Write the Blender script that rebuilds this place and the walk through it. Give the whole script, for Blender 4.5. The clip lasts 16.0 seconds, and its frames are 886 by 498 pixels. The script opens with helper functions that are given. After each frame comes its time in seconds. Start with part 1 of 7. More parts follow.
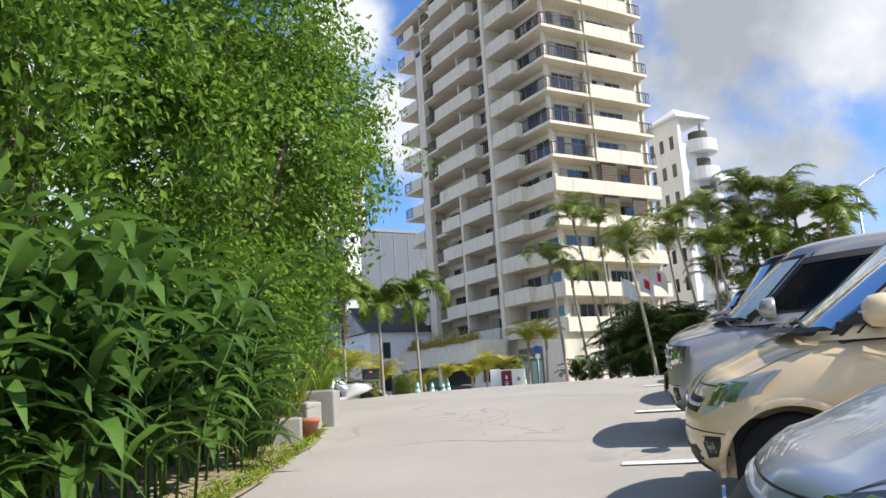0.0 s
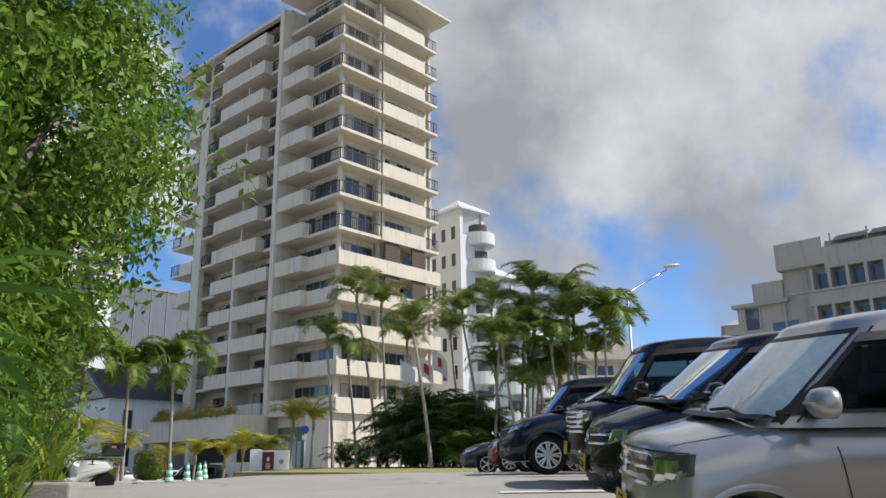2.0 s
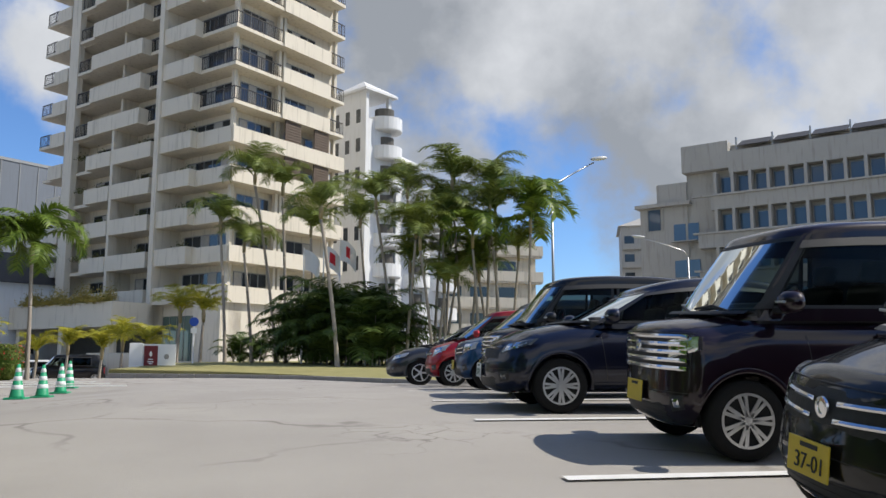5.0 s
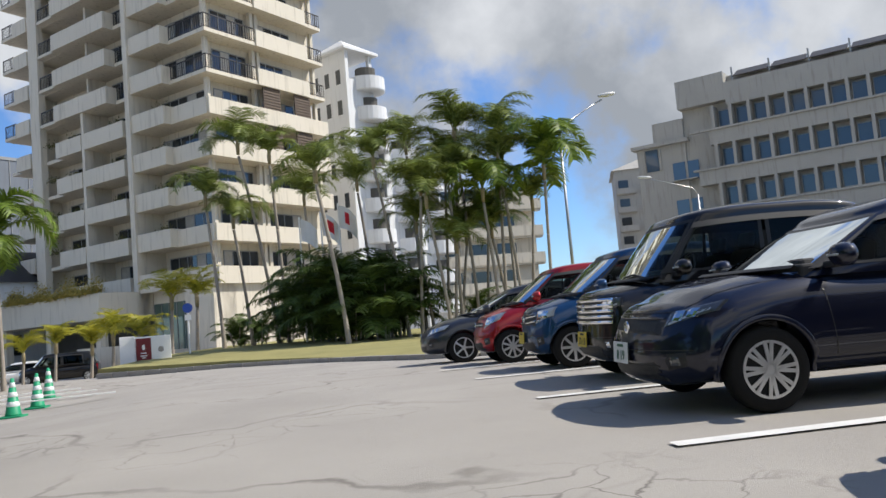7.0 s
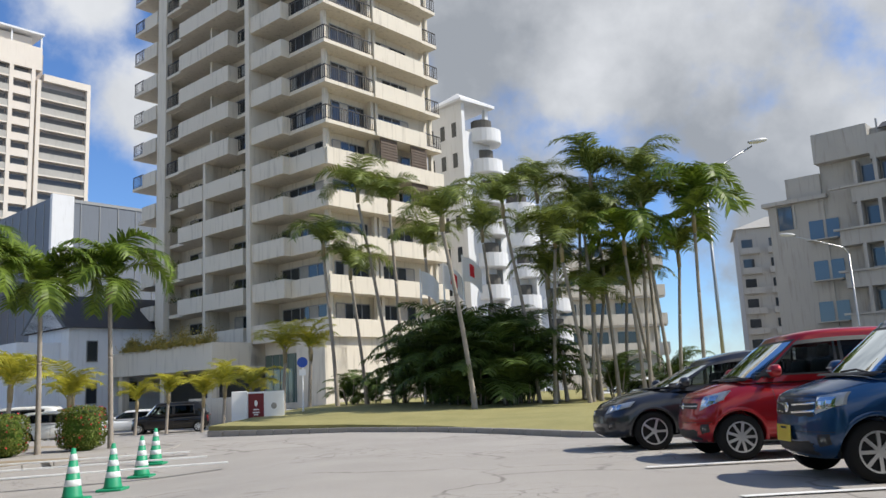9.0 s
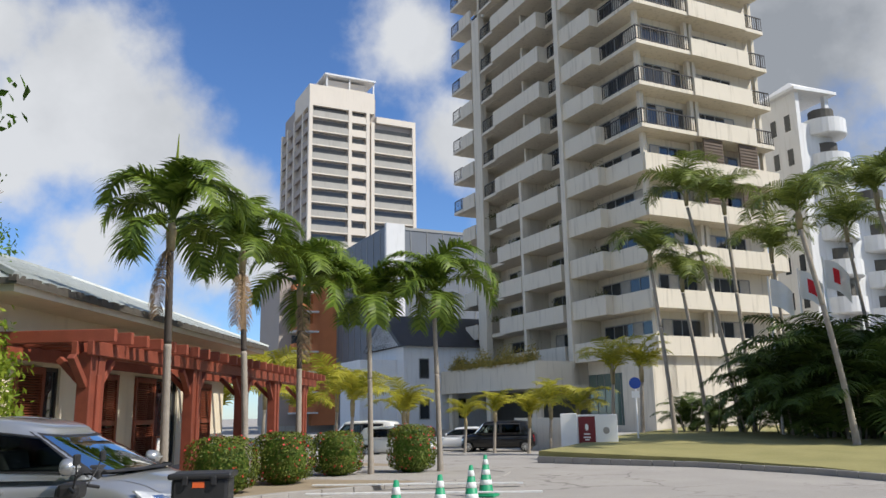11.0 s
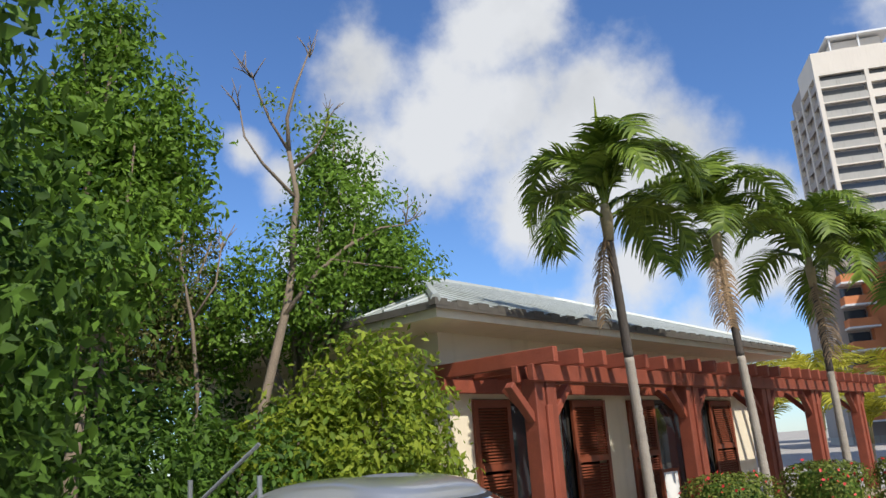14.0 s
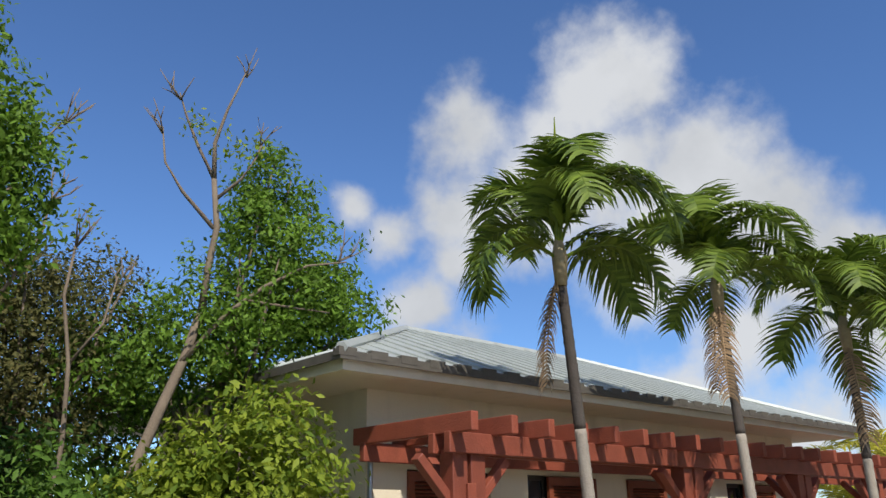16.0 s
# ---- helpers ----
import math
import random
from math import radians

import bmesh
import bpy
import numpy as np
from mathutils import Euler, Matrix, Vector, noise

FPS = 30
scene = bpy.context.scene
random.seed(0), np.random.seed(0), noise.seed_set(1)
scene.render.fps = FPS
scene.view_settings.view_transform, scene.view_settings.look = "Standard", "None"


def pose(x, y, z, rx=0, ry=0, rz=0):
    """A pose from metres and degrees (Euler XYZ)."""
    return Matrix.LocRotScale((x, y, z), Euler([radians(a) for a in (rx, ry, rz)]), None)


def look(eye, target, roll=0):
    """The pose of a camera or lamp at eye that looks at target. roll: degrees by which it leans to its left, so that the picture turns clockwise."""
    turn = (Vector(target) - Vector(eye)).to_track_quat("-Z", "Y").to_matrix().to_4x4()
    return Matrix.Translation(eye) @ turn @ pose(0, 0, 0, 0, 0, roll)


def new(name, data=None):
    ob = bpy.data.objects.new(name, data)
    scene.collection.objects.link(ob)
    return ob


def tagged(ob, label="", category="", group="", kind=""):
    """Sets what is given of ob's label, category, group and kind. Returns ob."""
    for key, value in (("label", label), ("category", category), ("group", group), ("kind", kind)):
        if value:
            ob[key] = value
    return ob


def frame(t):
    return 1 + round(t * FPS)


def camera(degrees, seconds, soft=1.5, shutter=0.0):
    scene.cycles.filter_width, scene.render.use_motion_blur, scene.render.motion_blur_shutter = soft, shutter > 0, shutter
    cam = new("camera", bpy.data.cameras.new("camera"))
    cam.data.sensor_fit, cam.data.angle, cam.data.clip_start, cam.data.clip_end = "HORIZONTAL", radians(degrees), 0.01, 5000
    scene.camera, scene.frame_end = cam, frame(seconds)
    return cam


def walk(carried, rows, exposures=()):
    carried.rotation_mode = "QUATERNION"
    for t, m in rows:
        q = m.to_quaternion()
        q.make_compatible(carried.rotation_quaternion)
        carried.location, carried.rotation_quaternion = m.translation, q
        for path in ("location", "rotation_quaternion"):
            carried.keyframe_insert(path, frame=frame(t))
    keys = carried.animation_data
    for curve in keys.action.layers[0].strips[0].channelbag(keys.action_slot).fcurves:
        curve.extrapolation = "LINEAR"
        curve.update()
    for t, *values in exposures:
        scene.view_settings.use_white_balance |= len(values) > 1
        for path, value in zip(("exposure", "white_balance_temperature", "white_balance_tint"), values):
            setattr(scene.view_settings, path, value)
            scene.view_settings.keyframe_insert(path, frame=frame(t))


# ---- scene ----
cam = camera(58.3, 16.0)
PATH = [
    (0, (2.178, -2.645, 0.029), (1.65, -0.751, 0.395), -3.6),
    (0.5, (1.784, -2.226, 0.056), (1.482, -0.282, 0.417), -2.3),
    (1, (1.467, -1.628, 0.135), (1.371, 0.331, 0.527), -2.6),
    (1.5, (1.132, -0.896, 0.237), (1.111, 1.035, 0.759), -1.7),
    (2, (0.959, -0.209, 0.239), (1.013, 1.717, 0.775), -0.8),
    (2.5, (0.797, 0.516, 0.306), (0.988, 2.462, 0.73), -2.4),
    (3, (0.688, 1.187, 0.362), (0.928, 3.134, 0.747), -2.5),
    (3.5, (0.557, 1.824, 0.49), (0.82, 3.766, 0.891), -2.7),
    (4, (0.472, 2.478, 0.566), (0.748, 4.421, 0.951), -1.5),
    (4.5, (0.368, 3.123, 0.651), (0.652, 5.071, 1.006), 0.0),
    (5, (0.283, 3.755, 0.702), (0.603, 5.71, 0.973), 0.1),
    (5.2, (0.255, 4.02, 0.736), (0.598, 5.977, 0.965), -1.2),
    (7.3, (-0.208, 7.245, 0.94), (0.13, 9.21, 1.102), -5.2),
    (7.5, (-0.244, 7.534, 0.954), (0.074, 9.503, 1.109), -5.1),
    (8, (-0.367, 8.231, 1.084), (-0.068, 10.195, 1.308), -5.4),
    (8.2, (-0.456, 8.495, 1.118), (-0.165, 10.458, 1.364), -5.5),
    (10.3, (-1.396, 11.289, 1.28), (-1.848, 13.194, 1.689), 0.0),
    (10.5, (-1.435, 11.524, 1.301), (-1.957, 13.413, 1.701), -1.1),
    (11, (-1.653, 12.065, 1.312), (-2.315, 13.908, 1.72), -1.0),
    (11.5, (-1.831, 12.613, 1.318), (-2.696, 14.358, 1.773), -0.7),
    (12, (-1.978, 13.201, 1.305), (-3.146, 14.753, 1.782), -0.2),
    (12.5, (-2.144, 13.745, 1.349), (-3.576, 15.082, 1.75), 0.0),
    (13, (-2.39, 14.37, 1.347), (-3.952, 15.566, 1.71), -2.5),
    (13.5, (-2.71, 14.931, 1.355), (-4.305, 16.069, 1.755), -3.4),
    (14, (-2.994, 15.57, 1.487), (-4.626, 16.611, 1.988), -4.1),
    (14.5, (-3.3, 16.189, 1.571), (-4.984, 17.093, 2.157), -3.7),
    (15, (-3.382, 16.863, 1.562), (-5.086, 17.709, 2.181), -2.9),
    (15.5, (-3.437, 17.512, 1.601), (-5.144, 18.348, 2.223), -1.9),
    (16, (-3.359, 18.272, 1.626), (-5.071, 19.074, 2.278), -0.6),
]
walk(cam, [(t, look(eye, target, roll)) for t, eye, target, roll in PATH],
     exposures=[(0, 0.56), (1.0, 0.33), (2.0, 0.1), (5.0, 0.08), (8.0, 0.2), (11.0, 0.04), (12.5, 0.14), (14.5, 0.12), (16.0, 0.0)])

# ---- world and sun ----
SUN_EL = radians(47)
SUN_DIR = Vector((0.998 * math.cos(SUN_EL), -0.06 * math.cos(SUN_EL), math.sin(SUN_EL))).normalized()
world = bpy.data.worlds.new("sky")
scene.world = world
world.use_nodes = True
wt = world.node_tree
wt.nodes.clear()


def wmath(op, a, b=None, clamp=False):
    n = wt.nodes.new("ShaderNodeMath")
    n.operation, n.use_clamp = op, clamp
    for i, v in enumerate((a, b)):
        if v is None:
            continue
        if isinstance(v, (int, float)):
            n.inputs[i].default_value = v
        else:
            wt.links.new(v, n.inputs[i])
    return n.outputs[0]


sky = wt.nodes.new("ShaderNodeTexSky")
sky.sky_type, sky.sun_disc = "NISHITA", False
sky.sun_elevation = SUN_EL
sky.sun_rotation = math.atan2(SUN_DIR.x, SUN_DIR.y)
sky.air_density, sky.dust_density, sky.ozone_density = 1.0, 0.1, 5.0
coord = wt.nodes.new("ShaderNodeTexCoord")
warp = wt.nodes.new("ShaderNodeTexNoise")
warp.inputs["Scale"].default_value, warp.inputs["Detail"].default_value, warp.inputs["Roughness"].default_value = 5.5, 9, 0.56
wt.links.new(coord.outputs["Generated"], warp.inputs["Vector"])
fine = wt.nodes.new("ShaderNodeTexNoise")
fine.inputs["Scale"].default_value, fine.inputs["Detail"].default_value, fine.inputs["Roughness"].default_value = 3.2, 7, 0.55
wt.links.new(coord.outputs["Generated"], fine.inputs["Vector"])
# cloud banks: direction (yaw to the left, elevation), angular size
CLOUDS = [
    (-12, 24, 0.34), (-26, 22, 0.30), (-38, 26, 0.26), (-2, 32, 0.26), (-14, 40, 0.36), (-5, 15, 0.12), (-30, 15, 0.11),
    (-25, 9.5, 0.06), (-33, 6, 0.09), (8, 24, 0.2), (11, 9, 0.09), (10, 15, 0.10), (22, 26, 0.08), (19, 20, 0.07), (5, 38, 0.2),
    (36, 14, 0.10), (42, 18, 0.14), (47, 20, 0.11), (52, 24, 0.10), (56, 26, 0.11), (50, 17, 0.09), (44, 12, 0.07), (59, 23, 0.12), (62, 27, 0.09), (63, 21, 0.08), (54, 29, 0.10),
    (49, 5.5, 0.09), (56, 6, 0.08), (41, 4, 0.09), (66, 15, 0.06), (64, 18, 0.05), (69, 20, 0.045), (72, 22, 0.04), (63, 12, 0.07), (60, 9, 0.06),
    (140, 30, 0.4), (175, 35, 0.5), (-110, 25, 0.4), (-150, 40, 0.4),
]
field = None
for yaw, el, size in CLOUDS:
    d = wt.nodes.new("ShaderNodeVectorMath")
    d.operation = "DISTANCE"
    wt.links.new(coord.outputs["Generated"], d.inputs[0])
    a, e = radians(yaw), radians(el)
    d.inputs[1].default_value = (-math.sin(a) * math.cos(e), math.cos(a) * math.cos(e), math.sin(e))
    v = wmath("SUBTRACT", 1.0, wmath("DIVIDE", d.outputs["Value"], size))
    field = v if field is None else wmath("SMOOTH_MAX", field, v)
    field.node.inputs[2].default_value = 0.25
ragged = wmath("ADD", field, wmath("MULTIPLY", wmath("SUBTRACT", warp.outputs["Fac"], 0.5), 3.4))
mask = wt.nodes.new("ShaderNodeMapRange")
mask.interpolation_type = "SMOOTHSTEP"
mask.inputs["From Min"].default_value, mask.inputs["From Max"].default_value = -0.15, 0.68
mask.inputs["To Max"].default_value = 0.97
wt.links.new(ragged, mask.inputs["Value"])
# thick bank over the far end of the street is grey from below
bank = wt.nodes.new("ShaderNodeVectorMath")
bank.operation = "DISTANCE"
wt.links.new(coord.outputs["Generated"], bank.inputs[0])
a, e = radians(-18), radians(23)
bank.inputs[1].default_value = (-math.sin(a) * math.cos(e), math.cos(a) * math.cos(e), math.sin(e))
grey = wmath("SUBTRACT", 1.25, wmath("MULTIPLY", bank.outputs["Value"], 1.9), clamp=True)
tone = wmath("ADD", wmath("MULTIPLY", grey, wmath("ADD", wmath("MULTIPLY", wmath("SUBTRACT", fine.outputs["Fac"], 0.38), 1.9), 0.46)), wmath("MULTIPLY", wmath("SUBTRACT", fine.outputs["Fac"], 0.47), 2.2), clamp=True)
shade = wt.nodes.new("ShaderNodeMix")
shade.data_type = "RGBA"
shade.inputs[6].default_value = (0.80, 0.82, 0.85, 1)
shade.inputs[7].default_value = (0.36, 0.385, 0.42, 1)
wt.links.new(tone, shade.inputs[0])
bg_sky, bg_cloud = wt.nodes.new("ShaderNodeBackground"), wt.nodes.new("ShaderNodeBackground")
bg_sky.inputs["Strength"].default_value = 0.118
bg_cloud.inputs["Strength"].default_value = 0.88
clear_air = wt.nodes.new("ShaderNodeMix")
clear_air.data_type, clear_air.blend_type = "RGBA", "MULTIPLY"
clear_air.inputs[0].default_value, clear_air.inputs[7].default_value = 1.0, (0.82, 1.0, 1.24, 1)
wt.links.new(sky.outputs[0], clear_air.inputs[6])
wt.links.new(clear_air.outputs[2], bg_sky.inputs["Color"])
wt.links.new(shade.outputs[2], bg_cloud.inputs["Color"])
blend, wout = wt.nodes.new("ShaderNodeMixShader"), wt.nodes.new("ShaderNodeOutputWorld")
wt.links.new(mask.outputs[0], blend.inputs[0])
wt.links.new(bg_sky.outputs[0], blend.inputs[1])
wt.links.new(bg_cloud.outputs[0], blend.inputs[2])
wt.links.new(blend.outputs[0], wout.inputs[0])

sun = new("sun", bpy.data.lights.new("sun", "SUN"))
sun.data.energy, sun.data.angle, sun.data.color = 4.8, radians(0.53), (1.0, 0.94, 0.84)
sun.rotation_mode = "QUATERNION"
sun.rotation_quaternion = SUN_DIR.to_track_quat("Z", "Y")


# ---- materials ----
def material(name, color, rough=0.7, vary=0.12, scale=3.0, fine_scale=60.0, bump=0.15, metal=0.0, dark=None, stain=0.0, coat=0.0, island=0.0, ob_random=0.0, emit=None, translucent=0.0, spec=0.5):
    """A procedural surface: colour broken up at two scales, a fine relief, and optional darker stains."""
    m = bpy.data.materials.new(name)
    m.use_nodes = True
    nt = m.node_tree
    b = nt.nodes["Principled BSDF"]
    b.inputs["Roughness"].default_value, b.inputs["Metallic"].default_value = rough, metal
    b.inputs["Specular IOR Level"].default_value = spec
    if coat:
        b.inputs["Coat Weight"].default_value, b.inputs["Coat Roughness"].default_value = coat, 0.04
    geo = nt.nodes.new("ShaderNodeNewGeometry")
    big, small = nt.nodes.new("ShaderNodeTexNoise"), nt.nodes.new("ShaderNodeTexNoise")
    for n, s, d in ((big, scale, 5), (small, fine_scale, 4)):
        n.inputs["Scale"].default_value, n.inputs["Detail"].default_value = s, d
        nt.links.new(geo.outputs["Position"], n.inputs["Vector"])
    mix = nt.nodes.new("ShaderNodeMix")
    mix.data_type = "RGBA"
    lo = dark if dark else tuple(c * (1 - vary * 2.2) for c in color)
    hi = tuple(min(1, c * (1 + vary)) for c in color)
    mix.inputs[6].default_value, mix.inputs[7].default_value = (*lo, 1), (*hi, 1)
    add = nt.nodes.new("ShaderNodeMath")
    add.operation = "MULTIPLY_ADD"
    add.inputs[1].default_value = 0.45
    nt.links.new(small.outputs["Fac"], add.inputs[0])
    part_big = nt.nodes.new("ShaderNodeMath")
    part_big.operation = "MULTIPLY"
    part_big.inputs[1].default_value = 0.75
    nt.links.new(big.outputs["Fac"], part_big.inputs[0])
    nt.links.new(part_big.outputs[0], add.inputs[2])
    fac = add.outputs[0]
    if island or ob_random:
        src = geo.outputs["Random Per Island"]
        if ob_random:
            src = nt.nodes.new("ShaderNodeObjectInfo").outputs["Random"]
        k = nt.nodes.new("ShaderNodeMath")
        k.operation = "MULTIPLY_ADD"
        k.inputs[1].default_value = (island or ob_random)
        nt.links.new(src, k.inputs[0])
        nt.links.new(fac, k.inputs[2])
        sub = nt.nodes.new("ShaderNodeMath")
        sub.operation = "SUBTRACT"
        sub.use_clamp = True
        sub.inputs[1].default_value = (island or ob_random) * 0.5
        nt.links.new(k.outputs[0], sub.inputs[0])
        fac = sub.outputs[0]
    nt.links.new(fac, mix.inputs[0])
    col = mix.outputs[2]
    if stain:
        # streaks that run down the surface
        mp = nt.nodes.new("ShaderNodeMapping")
        mp.inputs["Scale"].default_value = (2.2, 2.2, 0.22)
        nt.links.new(geo.outputs["Position"], mp.inputs["Vector"])
        sn = nt.nodes.new("ShaderNodeTexNoise")
        sn.inputs["Scale"].default_value, sn.inputs["Detail"].default_value = 1.6, 8
        nt.links.new(mp.outputs[0], sn.inputs["Vector"])
        rg = nt.nodes.new("ShaderNodeMapRange")
        rg.inputs["From Min"].default_value, rg.inputs["From Max"].default_value = 0.54, 0.78
        rg.inputs["To Max"].default_value = stain
        nt.links.new(sn.outputs["Fac"], rg.inputs["Value"])
        m2 = nt.nodes.new("ShaderNodeMix")
        m2.data_type, m2.blend_type = "RGBA", "MULTIPLY"
        m2.inputs[7].default_value = (0.36, 0.33, 0.28, 1)
        nt.links.new(rg.outputs[0], m2.inputs[0])
        nt.links.new(col, m2.inputs[6])
        col = m2.outputs[2]
    nt.links.new(col, b.inputs["Base Color"])
    if bump:
        bp = nt.nodes.new("ShaderNodeBump")
        bp.inputs["Strength"].default_value, bp.inputs["Distance"].default_value = bump, 0.02
        nt.links.new(small.outputs["Fac"], bp.inputs["Height"])
        nt.links.new(bp.outputs[0], b.inputs["Normal"])
    if translucent:
        tr, ms = nt.nodes.new("ShaderNodeBsdfTranslucent"), nt.nodes.new("ShaderNodeMixShader")
        nt.links.new(col, tr.inputs["Color"])
        ms.inputs[0].default_value = translucent
        nt.links.new(b.outputs[0], ms.inputs[1])
        nt.links.new(tr.outputs[0], ms.inputs[2])
        nt.links.new(ms.outputs[0], nt.nodes["Material Output"].inputs[0])
    if emit:
        b.inputs["Emission Color"].default_value, b.inputs["Emission Strength"].default_value = (*emit[:3], 1), emit[3]
    return m


def glass(name, color, rough=0.03, clear=0.0):
    """Window glass: a dark glossy pane, or with clear > 0 a pane that lets light through."""
    m = bpy.data.materials.new(name)
    m.use_nodes = True
    nt = m.node_tree
    b = nt.nodes["Principled BSDF"]
    b.inputs["Base Color"].default_value, b.inputs["Roughness"].default_value = (*color, 1), rough
    b.inputs["Specular IOR Level"].default_value = 0.8
    nz, bp = nt.nodes.new("ShaderNodeTexNoise"), nt.nodes.new("ShaderNodeBump")
    nz.inputs["Scale"].default_value = 0.8
    bp.inputs["Strength"].default_value, bp.inputs["Distance"].default_value = 0.06, 0.05
    nt.links.new(nz.outputs["Fac"], bp.inputs["Height"])
    nt.links.new(bp.outputs[0], b.inputs["Normal"])
    if clear:
        tr, ms = nt.nodes.new("ShaderNodeBsdfTransparent"), nt.nodes.new("ShaderNodeMixShader")
        tr.inputs[0].default_value = (0.75, 0.8, 0.78, 1)
        ms.inputs[0].default_value = clear
        nt.links.new(b.outputs[0], ms.inputs[1])
        nt.links.new(tr.outputs[0], ms.inputs[2])
        nt.links.new(ms.outputs[0], nt.nodes["Material Output"].inputs[0])
    return m


CREAM = material("cream_render", (0.64, 0.585, 0.485), 0.85, 0.06, 0.5, 30, 0.1, stain=0.5)
WHITE_WALL = material("white_painted_wall", (0.68, 0.69, 0.70), 0.8, 0.05, 0.6, 25, 0.1, stain=0.25)
CONCRETE = material("grey_concrete", (0.40, 0.385, 0.35), 0.9, 0.10, 0.4, 20, 0.2, stain=0.45)
SLATE = material("grey_blue_sheeting", (0.14, 0.16, 0.19), 0.6, 0.08, 0.3, 8, 0.05, stain=0.2)
BEIGE_TOWER = material("pale_beige_tiles", (0.66, 0.60, 0.52), 0.8, 0.06, 0.3, 12, 0.1, stain=0.15)
TAUPE_TOWER = material("taupe_tiles", (0.33, 0.29, 0.26), 0.8, 0.06, 0.3, 12, 0.1)
ORANGE_TILE = material("orange_tiles", (0.55, 0.20, 0.08), 0.8, 0.1, 0.8, 20, 0.1)
DARK_GLASS = glass("dark_window_glass", (0.03, 0.035, 0.04))
BLUE_GLASS = glass("blue_window_glass", (0.06, 0.10, 0.15))
GREEN_GLASS = glass("greenish_lobby_glass", (0.10, 0.15, 0.13))
# dark colour painted in for the unlit depth behind openings
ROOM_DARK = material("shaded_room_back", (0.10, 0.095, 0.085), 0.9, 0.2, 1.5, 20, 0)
CURTAIN = material("pale_curtain", (0.45, 0.42, 0.37), 0.9, 0.2, 3, 40, 0.1)
RAIL_DARK = material("dark_bronze_metal", (0.045, 0.04, 0.035), 0.5, 0.2, 5, 60, 0.05, metal=0.3)
BROWN_PANEL = material("brown_louvre_panel", (0.13, 0.095, 0.07), 0.75, 0.15, 3, 40, 0.1)
FRAME_GREY = material("grey_aluminium", (0.30, 0.30, 0.29), 0.45, 0.1, 5, 60, 0.03, metal=0.6)
ROOF_DARK = material("dark_roof_sheet", (0.035, 0.033, 0.032), 0.55, 0.2, 2, 30, 0.1)
ROOF_PALE = material("weathered_pale_metal_roof", (0.42, 0.45, 0.43), 0.5, 0.12, 1.2, 30, 0.08, metal=0.2, stain=0.35)
ROOF_EDGE = material("rusty_dark_roof_edge", (0.10, 0.09, 0.075), 0.7, 0.3, 6, 50, 0.2)
CAFE_WALL = material("warm_cream_render", (0.72, 0.64, 0.49), 0.88, 0.06, 1.2, 45, 0.2, stain=0.2)
PERGOLA_WOOD = material("red_brown_stained_timber", (0.25, 0.06, 0.032), 0.6, 0.25, 4, 50, 0.3, stain=0.3, ob_random=0.3)
SHUTTER_WOOD = material("dark_red_brown_shutter", (0.20, 0.050, 0.022), 0.5, 0.2, 5, 60, 0.2)
GRASS = material("dry_lawn", (0.31, 0.27, 0.11), 0.95, 0.25, 0.8, 60, 0.8, dark=(0.14, 0.15, 0.045))
SOIL = material("sandy_soil", (0.30, 0.24, 0.16), 0.95, 0.2, 2, 50, 0.6)
KERB = material("kerb_concrete", (0.33, 0.31, 0.28), 0.9, 0.15, 3, 50, 0.3)
LINE_WHITE = material("worn_white_line_paint", (0.72, 0.72, 0.70), 0.8, 0.15, 6, 70, 0.2, dark=(0.42, 0.41, 0.39))
WHITE_PAINT = material("white_paint", (0.78, 0.78, 0.76), 0.6, 0.04, 3, 40, 0.05)
GALV = material("galvanised_steel", (0.42, 0.43, 0.43), 0.4, 0.1, 4, 50, 0.05, metal=0.8)


